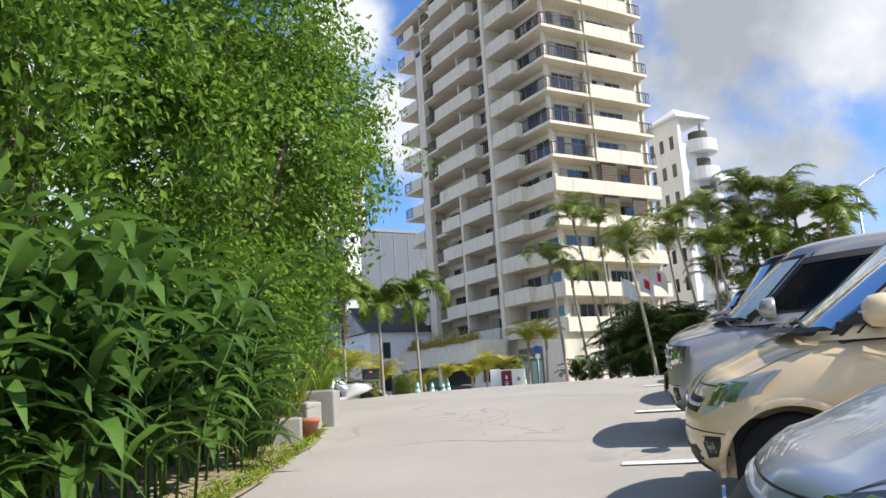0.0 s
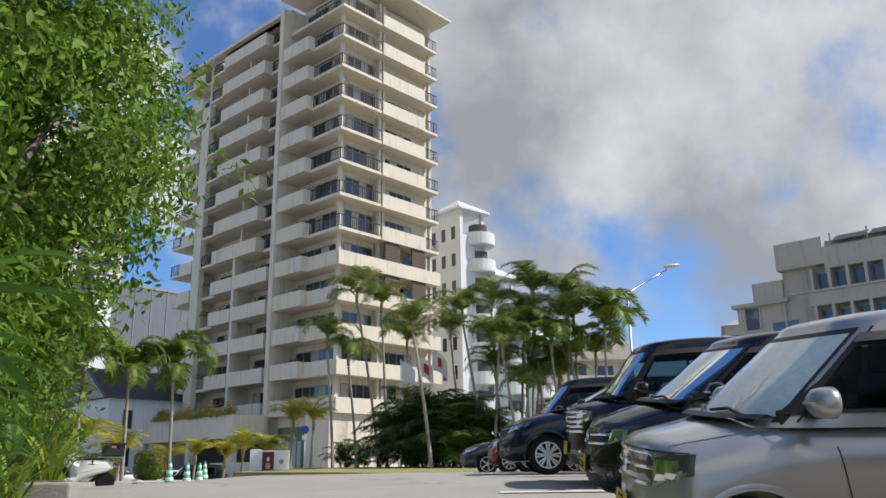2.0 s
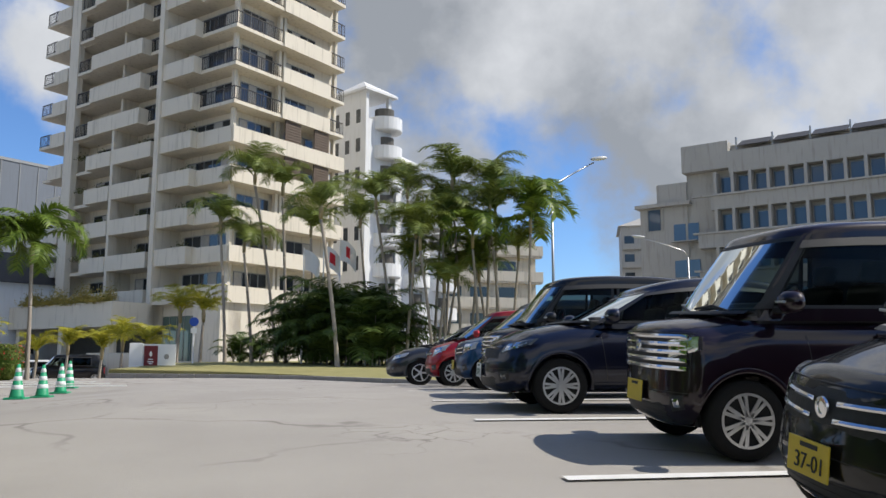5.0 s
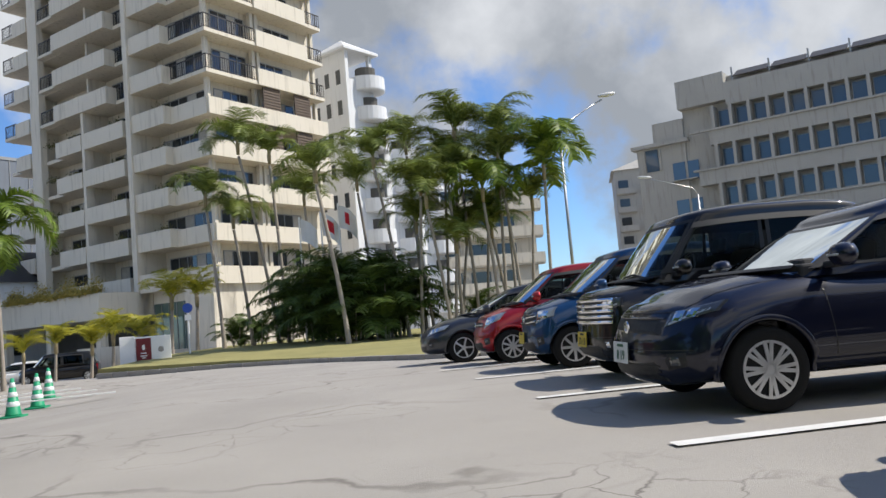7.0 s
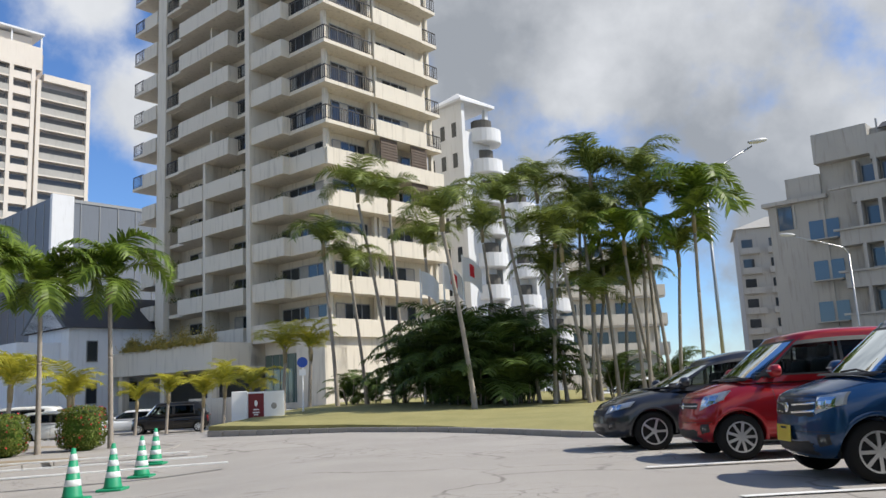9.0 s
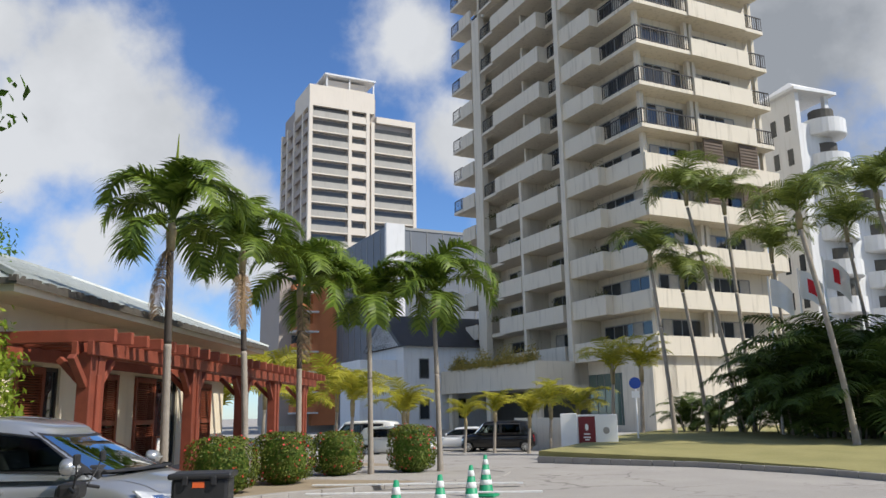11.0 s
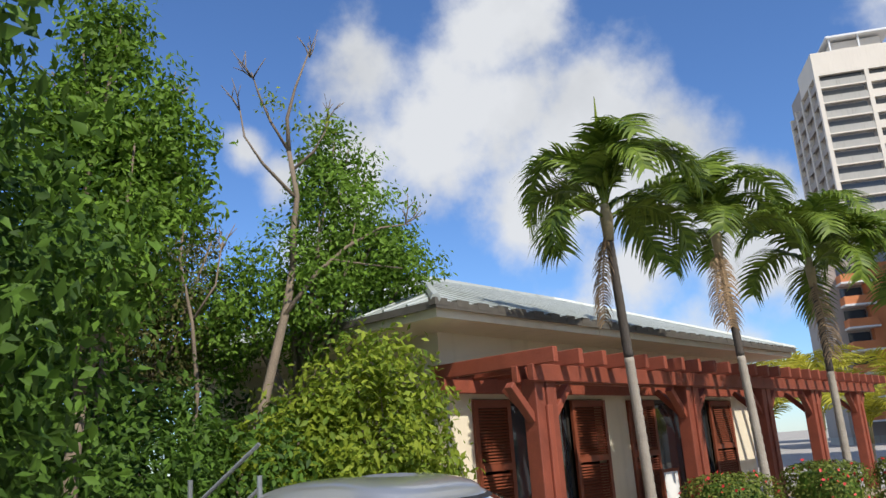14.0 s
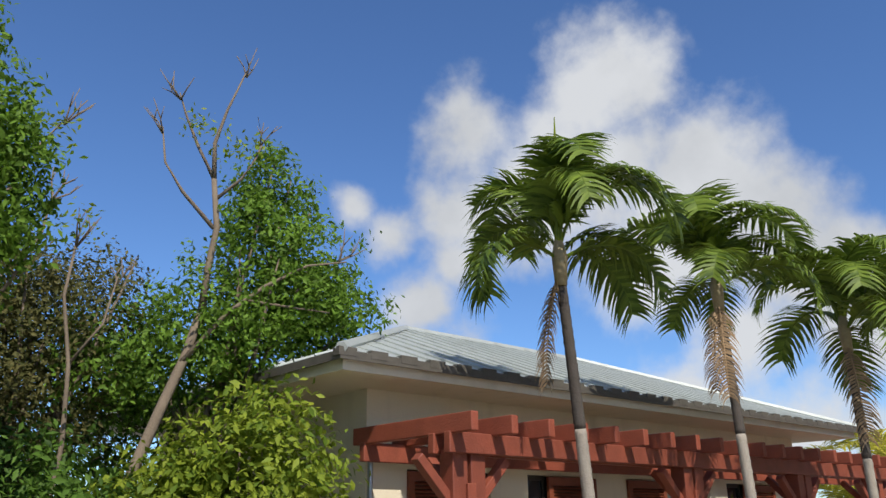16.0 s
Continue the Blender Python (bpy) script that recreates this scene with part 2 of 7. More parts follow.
def asphalt_material():
    m = material("worn_grey_asphalt", (0.385, 0.36, 0.325), 0.92, 0.10, 0.55, 150, 0.4, dark=(0.22, 0.205, 0.185))
    nt = m.node_tree
    b = nt.nodes["Principled BSDF"]
    geo = nt.nodes.new("ShaderNodeNewGeometry")
    wob = nt.nodes.new("ShaderNodeTexNoise")
    wob.inputs["Scale"].default_value, wob.inputs["Detail"].default_value = 0.9, 6
    nt.links.new(geo.outputs["Position"], wob.inputs["Vector"])
    mp = nt.nodes.new("ShaderNodeVectorMath")
    mp.operation = "MULTIPLY_ADD"
    mp.inputs[1].default_value = (1.6, 1.6, 0)
    nt.links.new(wob.outputs["Color"], mp.inputs[0])
    nt.links.new(geo.outputs["Position"], mp.inputs[2])
    vor = nt.nodes.new("ShaderNodeTexVoronoi")
    vor.feature = "DISTANCE_TO_EDGE"
    vor.inputs["Scale"].default_value = 0.33
    nt.links.new(mp.outputs[0], vor.inputs["Vector"])
    crack = nt.nodes.new("ShaderNodeMapRange")
    crack.inputs["From Min"].default_value, crack.inputs["From Max"].default_value = 0.003, 0.014
    crack.inputs["To Min"].default_value, crack.inputs["To Max"].default_value = 1.0, 0.0
    nt.links.new(vor.outputs["Distance"], crack.inputs["Value"])
    patchy = nt.nodes.new("ShaderNodeTexNoise")
    patchy.inputs["Scale"].default_value = 0.35
    nt.links.new(geo.outputs["Position"], patchy.inputs["Vector"])
    gate = nt.nodes.new("ShaderNodeMapRange")
    gate.inputs["From Min"].default_value, gate.inputs["From Max"].default_value = 0.45, 0.6
    gate.inputs["To Max"].default_value = 0.6
    nt.links.new(patchy.outputs["Fac"], gate.inputs["Value"])
    mul = nt.nodes.new("ShaderNodeMath")
    mul.operation = "MULTIPLY"
    nt.links.new(crack.outputs[0], mul.inputs[0])
    nt.links.new(gate.outputs[0], mul.inputs[1])
    # finer crazing in some stretches
    vor2 = nt.nodes.new("ShaderNodeTexVoronoi")
    vor2.feature = "DISTANCE_TO_EDGE"
    vor2.inputs["Scale"].default_value = 2.1
    nt.links.new(mp.outputs[0], vor2.inputs["Vector"])
    craze = nt.nodes.new("ShaderNodeMapRange")
    craze.inputs["From Min"].default_value, craze.inputs["From Max"].default_value = 0.004, 0.03
    craze.inputs["To Min"].default_value, craze.inputs["To Max"].default_value = 0.8, 0.0
    nt.links.new(vor2.outputs["Distance"], craze.inputs["Value"])
    where = nt.nodes.new("ShaderNodeTexNoise")
    where.inputs["Scale"].default_value, where.inputs["Detail"].default_value = 0.28, 6
    nt.links.new(geo.outputs["Position"], where.inputs["Vector"])
    gate2 = nt.nodes.new("ShaderNodeMapRange")
    gate2.inputs["From Min"].default_value, gate2.inputs["From Max"].default_value = 0.52, 0.64
    nt.links.new(where.outputs["Fac"], gate2.inputs["Value"])
    mul2 = nt.nodes.new("ShaderNodeMath")
    mul2.operation = "MULTIPLY"
    nt.links.new(craze.outputs[0], mul2.inputs[0])
    nt.links.new(gate2.outputs[0], mul2.inputs[1])
    both = nt.nodes.new("ShaderNodeMath")
    both.operation = "MAXIMUM"
    nt.links.new(mul.outputs[0], both.inputs[0])
    nt.links.new(mul2.outputs[0], both.inputs[1])
    mul = both
    old = b.inputs["Base Color"].links[0].from_socket
    mx = nt.nodes.new("ShaderNodeMix")
    mx.data_type = "RGBA"
    mx.inputs[7].default_value = (0.07, 0.06, 0.05, 1)
    nt.links.new(mul.outputs[0], mx.inputs[0])
    nt.links.new(old, mx.inputs[6])
    nt.links.new(mx.outputs[2], b.inputs["Base Color"])
    return m


ASPHALT = asphalt_material()


# ---- mesh helpers ----
class Geo:
    """Collects vertices and faces of one mesh."""

    def __init__(self):
        self.v, self.f = [], []

    def box(self, x0, x1, y0, y1, z0, z1, m=None):
        n = len(self.v)
        pts = [(x, y, z) for z in (z0, z1) for x, y in ((x0, y0), (x1, y0), (x1, y1), (x0, y1))]
        self.v += [tuple(m @ Vector(p)) for p in pts] if m else pts
        self.f += [tuple(n + i for i in q) for q in ((3, 2, 1, 0), (4, 5, 6, 7), (0, 1, 5, 4), (1, 2, 6, 5), (2, 3, 7, 6), (3, 0, 4, 7))]
        return self

    def soft_box(self, x0, x1, y0, y1, z0, z1, c=0.02, m=None):
        """A box with chamfered edges."""
        bm = bmesh.new()
        bmesh.ops.create_cube(bm, size=1)
        for v in bm.verts:
            v.co = Vector((x0 + (v.co.x + 0.5) * (x1 - x0), y0 + (v.co.y + 0.5) * (y1 - y0), z0 + (v.co.z + 0.5) * (z1 - z0)))
        bmesh.ops.bevel(bm, geom=bm.edges[:], offset=c, segments=2, affect="EDGES", profile=0.5)
        self.take(bm, m)
        return self

    def take(self, bm, m=None):
        n = len(self.v)
        bm.verts.index_update()
        self.v += [tuple(m @ v.co) if m else tuple(v.co) for v in bm.verts]
        self.f += [tuple(n + v.index for v in f.verts) for f in bm.faces]
        bm.free()

    def tube(self, path, radii, sides=8, cap=True):
        """A round bar along a path."""
        path = [Vector(p) for p in path]
        if isinstance(radii, (int, float)):
            radii = [radii] * len(path)
        n0 = len(self.v)
        for i, p in enumerate(path):
            d = (path[min(i + 1, len(path) - 1)] - path[max(i - 1, 0)]).normalized()
            side = d.cross(Vector((0, 0, 1)) if abs(d.z) < 0.9 else Vector((1, 0, 0))).normalized()
            up = side.cross(d)
            for k in range(sides):
                a = 2 * math.pi * k / sides
                self.v.append(tuple(p + radii[i] * (math.cos(a) * side + math.sin(a) * up)))
        for i in range(len(path) - 1):
            for k in range(sides):
                a, b = n0 + i * sides + k, n0 + i * sides + (k + 1) % sides
                self.f.append((a, b, b + sides, a + sides))
        if cap:
            self.f.append(tuple(n0 + k for k in reversed(range(sides))))
            self.f.append(tuple(n0 + (len(path) - 1) * sides + k for k in range(sides)))
        return self

    def prism(self, outline, z0, z1, m=None):
        n, k = len(self.v), len(outline)
        pts = [(x, y, z0) for x, y in outline] + [(x, y, z1) for x, y in outline]
        self.v += [tuple(m @ Vector(p)) for p in pts] if m else pts
        self.f.append(tuple(n + i for i in reversed(range(k))))
        self.f.append(tuple(n + k + i for i in range(k)))
        self.f += [(n + i, n + (i + 1) % k, n + k + (i + 1) % k, n + k + i) for i in range(k)]
        return self

    def lathe(self, profile, sides=24, m=None):
        """Turns (radius, z) points round the z axis."""
        n = len(self.v)
        for r, z in profile:
            for k in range(sides):
                a = 2 * math.pi * k / sides
                p = Vector((r * math.cos(a), r * math.sin(a), z))
                self.v.append(tuple(m @ p if m else p))
        for i in range(len(profile) - 1):
            for k in range(sides):
                a, b = n + i * sides + k, n + i * sides + (k + 1) % sides
                self.f.append((a, b, b + sides, a + sides))
        self.f.append(tuple(n + k for k in reversed(range(sides))))
        self.f.append(tuple(n + (len(profile) - 1) * sides + k for k in range(sides)))
        return self

    def grid(self, rows, closed=False):
        """Rows of points, joined into a sheet."""
        n, w = len(self.v), len(rows[0])
        for r in rows:
            self.v += [tuple(p) for p in r]
        for i in range(len(rows) - 1):
            for k in range(w if closed else w - 1):
                a, b = n + i * w + k, n + i * w + (k + 1) % w
                self.f.append((a, b, b + w, a + w))
        return self

    def mesh(self, name, mat, smooth=False):
        me = bpy.data.meshes.new(name)
        me.from_pydata(self.v, [], self.f)
        me.materials.append(mat)
        if smooth:
            me.polygons.foreach_set("use_smooth", [True] * len(me.polygons))
        me.update()
        return me


def part(name, geo, mat, parent, label="", smooth=False, m=None):
    """One mesh of a thing; geo is a Geo, or a mesh that alike parts share."""
    ob = new(name, geo if isinstance(geo, bpy.types.Mesh) else geo.mesh(name, mat, smooth))
    ob.parent = parent
    if m is not None:
        ob.matrix_basis = m
    if label:
        ob["label"] = label
    return ob


def thing(name, m, label, category, group="", kind=""):
    ob = new(name)
    ob.matrix_basis = m
    ob.empty_display_size = 0.2
    return tagged(ob, label, category, group, kind)


def solid(name, geo, mat, label, category, group="", kind="", smooth=False, m=None):
    ob = new(name, geo.mesh(name, mat, smooth))
    if m is not None:
        ob.matrix_basis = m
    return tagged(ob, label, category, group, kind)


GRADE_Y = (-60, -8, -3, 0, 3, 4.5, 6, 7.5, 8.8, 11, 15, 19, 22, 26, 36, 50, 60)
GRADE_Z = (-1.8, -1.38, -1.03, -0.80, -0.53, -0.38, -0.22, -0.06, 0.03, 0.14, 0.19, 0.15, 0.08, 0.0, 0.0, -0.7, -1.0)


def ground_z(y, x=0.0):
    """Height of the ground; it dips towards the cafe."""
    dip = min(1, max(0, (-2.2 - x) / 3)) * min(1, max(0, (y - 9) / 4)) * min(1, max(0, (28 - y) / 5))
    return float(np.interp(y, GRADE_Y, GRADE_Z)) - 0.24 * dip


def lawn_z(y):
    return 0.10 + min(0.35, max(0.0, (y - 28) * 0.025))


# ---- ground ----
def build_ground():
    xs = [-1600, -500, -150, -60, -30, -15] + [x for x in np.arange(-10, 12.1, 0.5)] + [15, 30, 60, 150, 500, 1600]
    ys = [-1600, -500, -150, -60, -30, -15] + [y for y in np.arange(-8, 32.1, 0.5)] + [40, 60, 100, 200, 500, 1600]
    g = Geo().grid([[(x, y, ground_z(y, x) + 0.012 * noise.noise(Vector((x * 0.35, y * 0.35, 0)))) for x in xs] for y in ys])
    solid("ground", g, ASPHALT, "worn grey asphalt of a sloping car park and lane, cracked", "ground", kind="structure", smooth=True)


build_ground()


def area(name, outline, z, mat, label, thick=0.12, kind="structure", cat="ground"):
    n = len(outline)
    g = Geo()
    top = z if callable(z) else (lambda yy: ground_z(yy) + z)
    g.v = [(x, y, min(ground_z(y), -0.2) - 0.5) for x, y in outline] + [(x, y, top(y)) for x, y in outline]
    g.f = [tuple(range(n, 2 * n))] + [(i, (i + 1) % n, n + (i + 1) % n, n + i) for i in range(n)]
    return solid(name, g, mat, label, cat, kind=kind)


LAWN = [(-7.0, 34.6), (-4.8, 33.4), (-2.6, 32.3), (-0.2, 30.2), (1.4, 28.0), (2.6, 25.8), (3.6, 24.3), (6, 23.6), (30, 23.4), (30, 60), (2.0, 60), (-4.5, 57), (-6.0, 41.5), (-6.6, 36.5)]
area("lawn", LAWN, lawn_z, GRASS, "dry yellow-green lawn behind a low kerb", cat="lawn")
ISLAND = [(-6.5, 28.9), (-7.2, 27.9), (-8.2, 26.6), (-9.3, 24.9), (-9.9, 23.2), (-10.3, 21.6), (-13.0, 21.4), (-16.8, 36.0), (-8.0, 31.6), (-6.7, 30.2)]
area("planting_island", ISLAND, lambda yy: -0.01, SOIL, "sandy planting strip with kerb in front of the cafe", cat="planting strip")


def kerb_run(outline, label, z=0.0):
    g = Geo()
    pts = [Vector((x, y, 0)) for x, y in outline]
    th = thing("kerb", pose(0, 0, 0), label, "kerb", kind="structure")
    for a, b in zip(pts, pts[1:]):
        n = max(1, round((b - a).length / 0.6))
        ang = math.atan2((b - a).y, (b - a).x)
        for i in range(n):
            p = a.lerp(b, (i + 0.5) / n)
            w = (b - a).length / n
            gg = Geo().soft_box(-w / 2 + 0.006, w / 2 - 0.006, -0.075, 0.075, -0.2, 0.125, 0.015)
            part("kerb_stone", gg, KERB, th, m=Matrix.Translation((p.x, p.y, z)) @ pose(0, 0, 0, 0, 0, math.degrees(ang)))


kerb_run(LAWN[:9], "grey concrete kerb along the edge of the lawn")
kerb_run([ISLAND[8], ISLAND[9], ISLAND[0], ISLAND[1], ISLAND[2], ISLAND[3], ISLAND[4], ISLAND[5]], "grey concrete kerb round the planting strip", -0.11)


# ---- the hotel tower ----
FLOOR = 3.07
ROW1 = 20.42          # deck height of the first floor with open railings
TW, TL = 12.5, 27.0   # the sunlit side and the long shaded side


def build_hotel():
    th = thing("hotel_tower", pose(-6.05, 64.5, 0, 0, 0, 46), "cream fourteen-storey hotel tower with stacked balconies and dark railings", "building")
    core = Geo().box(1.7, TW, 1.6, 8.0, 0, 45.0).box(1.7, TW, 8.0, TL - 1, 0, 44.0)
    part("wall", core, CREAM, th)
    decks = [ROW1 + FLOOR * k for k in range(-5, 8)]
    rail_cache = {}

    def railing(a, b):
        """A dark railing from a to b, with posts, bars and a handrail."""
        g = Geo()
        va, vb = Vector(a), Vector(b)
        n = max(2, round((vb - va).length / 0.22))
        ang = math.atan2((vb - va).y, (vb - va).x)
        ln = (vb - va).length
        g.box(0, ln, -0.04, 0.04, 1.05, 1.12)
        ob = part("railing", g, RAIL_DARK, th, m=Matrix.Translation(va) @ pose(0, 0, 0, 0, 0, math.degrees(ang)))
        part("bottom_rail", Geo().box(0, ln, -0.02, 0.02, 0.1, 0.14), RAIL_DARK, ob)
        for i in range(n + 1):
            w = 0.034 if i % 6 == 0 else 0.017
            if w not in rail_cache:
                rail_cache[w] = Geo().box(-w, w, -w, w, 0, 1.05).mesh("baluster", RAIL_DARK)
            part("baluster", rail_cache[w], None, ob, m=Matrix.Translation((ln * i / n, 0, 0)))

    def window(x0, x1, z, along, depth, panes, curtains):
        """Sliding windows in the set-back wall."""
        m = Matrix.Translation((0, depth, z)) if along == "x" else Matrix.Translation((depth, 0, z)) @ pose(0, 0, 0, 0, 0, 90) @ Matrix.Diagonal((1, -1, 1, 1))
        w = (x1 - x0) / panes
        ob = part("window", Geo().box(x0, x1, -0.06, 0.0, 0.05, 0.12), FRAME_GREY, th, m=m)
        part("head_rail", Geo().box(x0, x1, -0.06, 0.0, 2.2, 2.28), FRAME_GREY, ob)
        for i in range(panes + 1):
            part("mullion", Geo().box(x0 + w * i - 0.035, x0 + w * i + 0.035, -0.06, 0, 0.12, 2.2), FRAME_GREY, ob)
        for i in range(panes):
            g = Geo().box(x0 + w * i + 0.035, x0 + w * (i + 1) - 0.035, -0.03, -0.012, 0.12, 2.2)
            part("pane", g, CURTAIN if (i * 7 + curtains) % 4 == 0 else DARK_GLASS, ob)

    for k, z in enumerate(decks):
        row = k - 4   # 1 and more: open railings
        top = k == len(decks) - 1
        # deck slab round the corner and along the sides
        slab = Geo().box(0, TW, 0, 1.8, z - 0.28, z)
        part("slab", slab, CREAM, th)
        part("slab", Geo().box(0, 1.9, 1.8, TL - 0.02, z - 0.28, z), CREAM, th)
        if row >= 1:
            railing((0.08, 0.08, z), (4.9, 0.08, z))
            railing((0.08, 4.1, z), (0.08, 0.1, z))
            part("parapet", Geo().box(4.95, 10.6, -0.12, 0.05, z - 0.3, z + 1.0), CREAM, th)
            railing((10.65, 0.08, z), (TW - 0.02, 0.08, z))
        else:
            part("parapet", Geo().box(-0.03, TW + 0.03, -0.12, 0.05, z - 0.3, z + 0.95), CREAM, th)
            part("parapet", Geo().box(-0.12, 0.05, 0.06, 4.1, z - 0.3, z + (0.95 if row > -4 else 1.1)), CREAM, th)
        # long shaded side
        if not top:
            part("balcony", Geo().box(-0.75, -0.6, 4.1, 8.0, z - 0.3, z + 1.05).box(-0.6, 0.3, 4.1, 4.25, z - 0.3, z + 1.05).box(-0.6, 0.0, 4.25, 8.0, z - 0.29, z), CREAM, th)
        if row >= 1:
            railing((0.1, 10.9, z), (0.1, 8.65, z))
            part("balcony", Geo().box(-0.9, -0.75, 10.9, 18.4, z - 0.3, z + 1.05).box(-0.75, 0.3, 10.9, 11.05, z - 0.3, z + 1.05).box(-0.75, 0.0, 11.05, 18.4, z - 0.29, z).box(-0.75, 0.3, 18.25, 18.4, z - 0.3, z + 1.05), CREAM, th)
            railing((-0.5, 20.9, z), (-0.5, 18.6, z))
            part("slab", Geo().box(-0.6, 0, 18.45, 21.0, z - 0.25, z), CREAM, th)
        else:
            part("balcony", Geo().box(-0.75, -0.6, 9.2, 14.5, z - 0.3, z + 1.0).box(-0.6, 0.2, 9.2, 9.35, z - 0.3, z + 1.0).box(-0.6, 0.0, 9.35, 14.5, z - 0.29, z), CREAM, th)
            part("balcony", Geo().box(-0.75, -0.6, 14.9, 18.6, z - 0.3, z + 1.0).box(-0.6, 0.0, 14.9, 18.6, z - 0.29, z).box(-0.6, 0.2, 18.45, 18.6, z - 0.3, z + 1.0), CREAM, th)
        part("balcony", Geo().box(-0.55, -0.4, 22.9, 25.2, z - 0.3, z + 1.0).box(-0.4, 0.2, 22.9, 25.2, z - 0.29, z), CREAM, th)
        if row >= 1:
            railing((-0.45, TL, z), (-0.45, 25.25, z))
            part("slab", Geo().box(-0.55, 0, 25.2, TL, z - 0.25, z), CREAM, th)
        # set-back windows
        window(1.9, 5.2, z, "x", 1.58, 4, k)
        window(6.4, 10.2, z, "x", 1.58, 4, k + 2)
        window(2.2, 7.4, z, "y", 1.68, 5, k + 1)
        window(9.2, 13.8, z, "y", 1.68, 4, k + 3)
        window(15.4, 20.6, z, "y", 1.68, 4, k)
        window(23.2, 26.4, z, "y", 1.68, 3, k + 2)
        # shaded partition walls between rooms
        for y in (8.0, 14.7, 22.2):
            part("partition", Geo().box(0.05, 1.7, y, y + 0.25, z, z + FLOOR - 0.28), CREAM, th)
        # columns on the sunlit side
        for x in (0.75, 5.35, 5.85, TW - 0.35):
            part("column", Geo().box(x, x + 0.3, 0.9, 1.25, z, z + FLOOR - 0.28), CREAM, th)
        if row in (0, -1):
            for x0, x1 in ((5.5, 7.3), (8.9, 10.7)):
                g = Geo().box(x0, x1, 0.1, 0.16, z + 0.9, z + FLOOR - 0.3)
                for i in range(8):
                    g.box(x0, x1, 0.05, 0.1, z + 0.95 + i * 0.23, z + 1.1 + i * 0.23)
                part("louvre_panel", g, BROWN_PANEL, th, "dark brown louvred screen")
    # tall fins of the long side
    part("fin", Geo().box(-0.9, 0.1, 8.0, 8.55, 3.2, 44.4), CREAM, th)
    part("fin", Geo().box(-0.5, 0.1, 21.3, 22.7, 3.2, 38.5), CREAM, th)
    part("fin", Geo().box(-0.7, 0.1, 14.5, 14.85, 3.2, ROW1 + 0.2), CREAM, th)
    # roofs
    r = Geo()
    r.v = [(-1.2, -1.2, 45.5), (TW + 1.0, -1.2, 45.5), (TW + 1.0, 8.3, 45.5), (-1.2, 8.3, 45.5), (-0.2, -0.2, 46.3), (TW, -0.2, 46.3), (TW, 7.8, 46.3), (-0.2, 7.8, 46.3), (-1.2, -1.2, 45.25), (TW + 1.0, -1.2, 45.25), (TW + 1.0, 8.3, 45.25), (-1.2, 8.3, 45.25)]
    r.f = [(0, 1, 5, 4), (1, 2, 6, 5), (2, 3, 7, 6), (3, 0, 4, 7), (4, 5, 6, 7), (8, 9, 1, 0), (9, 10, 2, 1), (10, 11, 3, 2), (11, 8, 0, 3), (11, 10, 9, 8)]
    part("roof", r, CREAM, th)
    part("roof", Geo().box(-0.2, TW, 8.3, 19.5, 44.0, 44.5), CREAM, th)
    part("roof", Geo().box(-1.0, TW, 21.0, TL + 0.7, 43.6, 44.0), CREAM, th)
    part("roof_beam", Geo().box(-0.7, 0.3, 8.6, 21.0, 44.0, 44.35), CREAM, th)
    # ground floor: block in the colour of entrance shade, canopy with planting, lobby glass
    part("canopy", Geo().box(-4.2, 1.6, 8.0, 23.0, 3.0, 4.9), CREAM, th)
    part("wall", Geo().box(-0.3, 1.7, 0.3, 3.4, 0, 5.0), CREAM, th)
    part("column", Geo().box(-3.8, -3.2, 8.6, 9.2, 0, 3.0), CREAM, th)
    part("column", Geo().box(-3.8, -3.2, 15.2, 15.8, 0, 3.0), CREAM, th)
    part("column", Geo().box(-3.8, -3.2, 21.8, 22.4, 0, 3.0), CREAM, th)
    lob = part("lobby_window", Geo().box(0.3, 0.4, 3.45, 7.9, 3.9, 5.1), CREAM, th)
    part("sill", Geo().box(0.3, 0.4, 3.45, 7.9, 0.0, 0.4), CREAM, lob)
    for i in range(5):
        part("pane", Geo().box(0.32, 0.36, 3.5 + i * 0.88, 4.33 + i * 0.88, 0.4, 3.9), GREEN_GLASS, lob)
        part("mullion", Geo().box(0.28, 0.4, 4.33 + i * 0.88, 4.38 + i * 0.88, 0.4, 3.9), FRAME_GREY, lob)
    part("wall", Geo().box(0.5, TW, 0.3, 1.5, 0, 5.0), CREAM, th)
    # solid dark block stands in for the shade under the canopy
    part("entrance_shade_block", Geo().box(0.9, 1.6, 8.2, 22.8, 0, 3.0), ROOM_DARK, th)
    part("plinth", Geo().box(-4.2, TW, 0.3, TL - 1, -1.3, 0.0), CONCRETE, th)
    part("garden_wall", Geo().box(-6.0, -5.8, -1.5, 8.0, -1.2, 1.0), CREAM, th)
    return th


hotel = build_hotel()


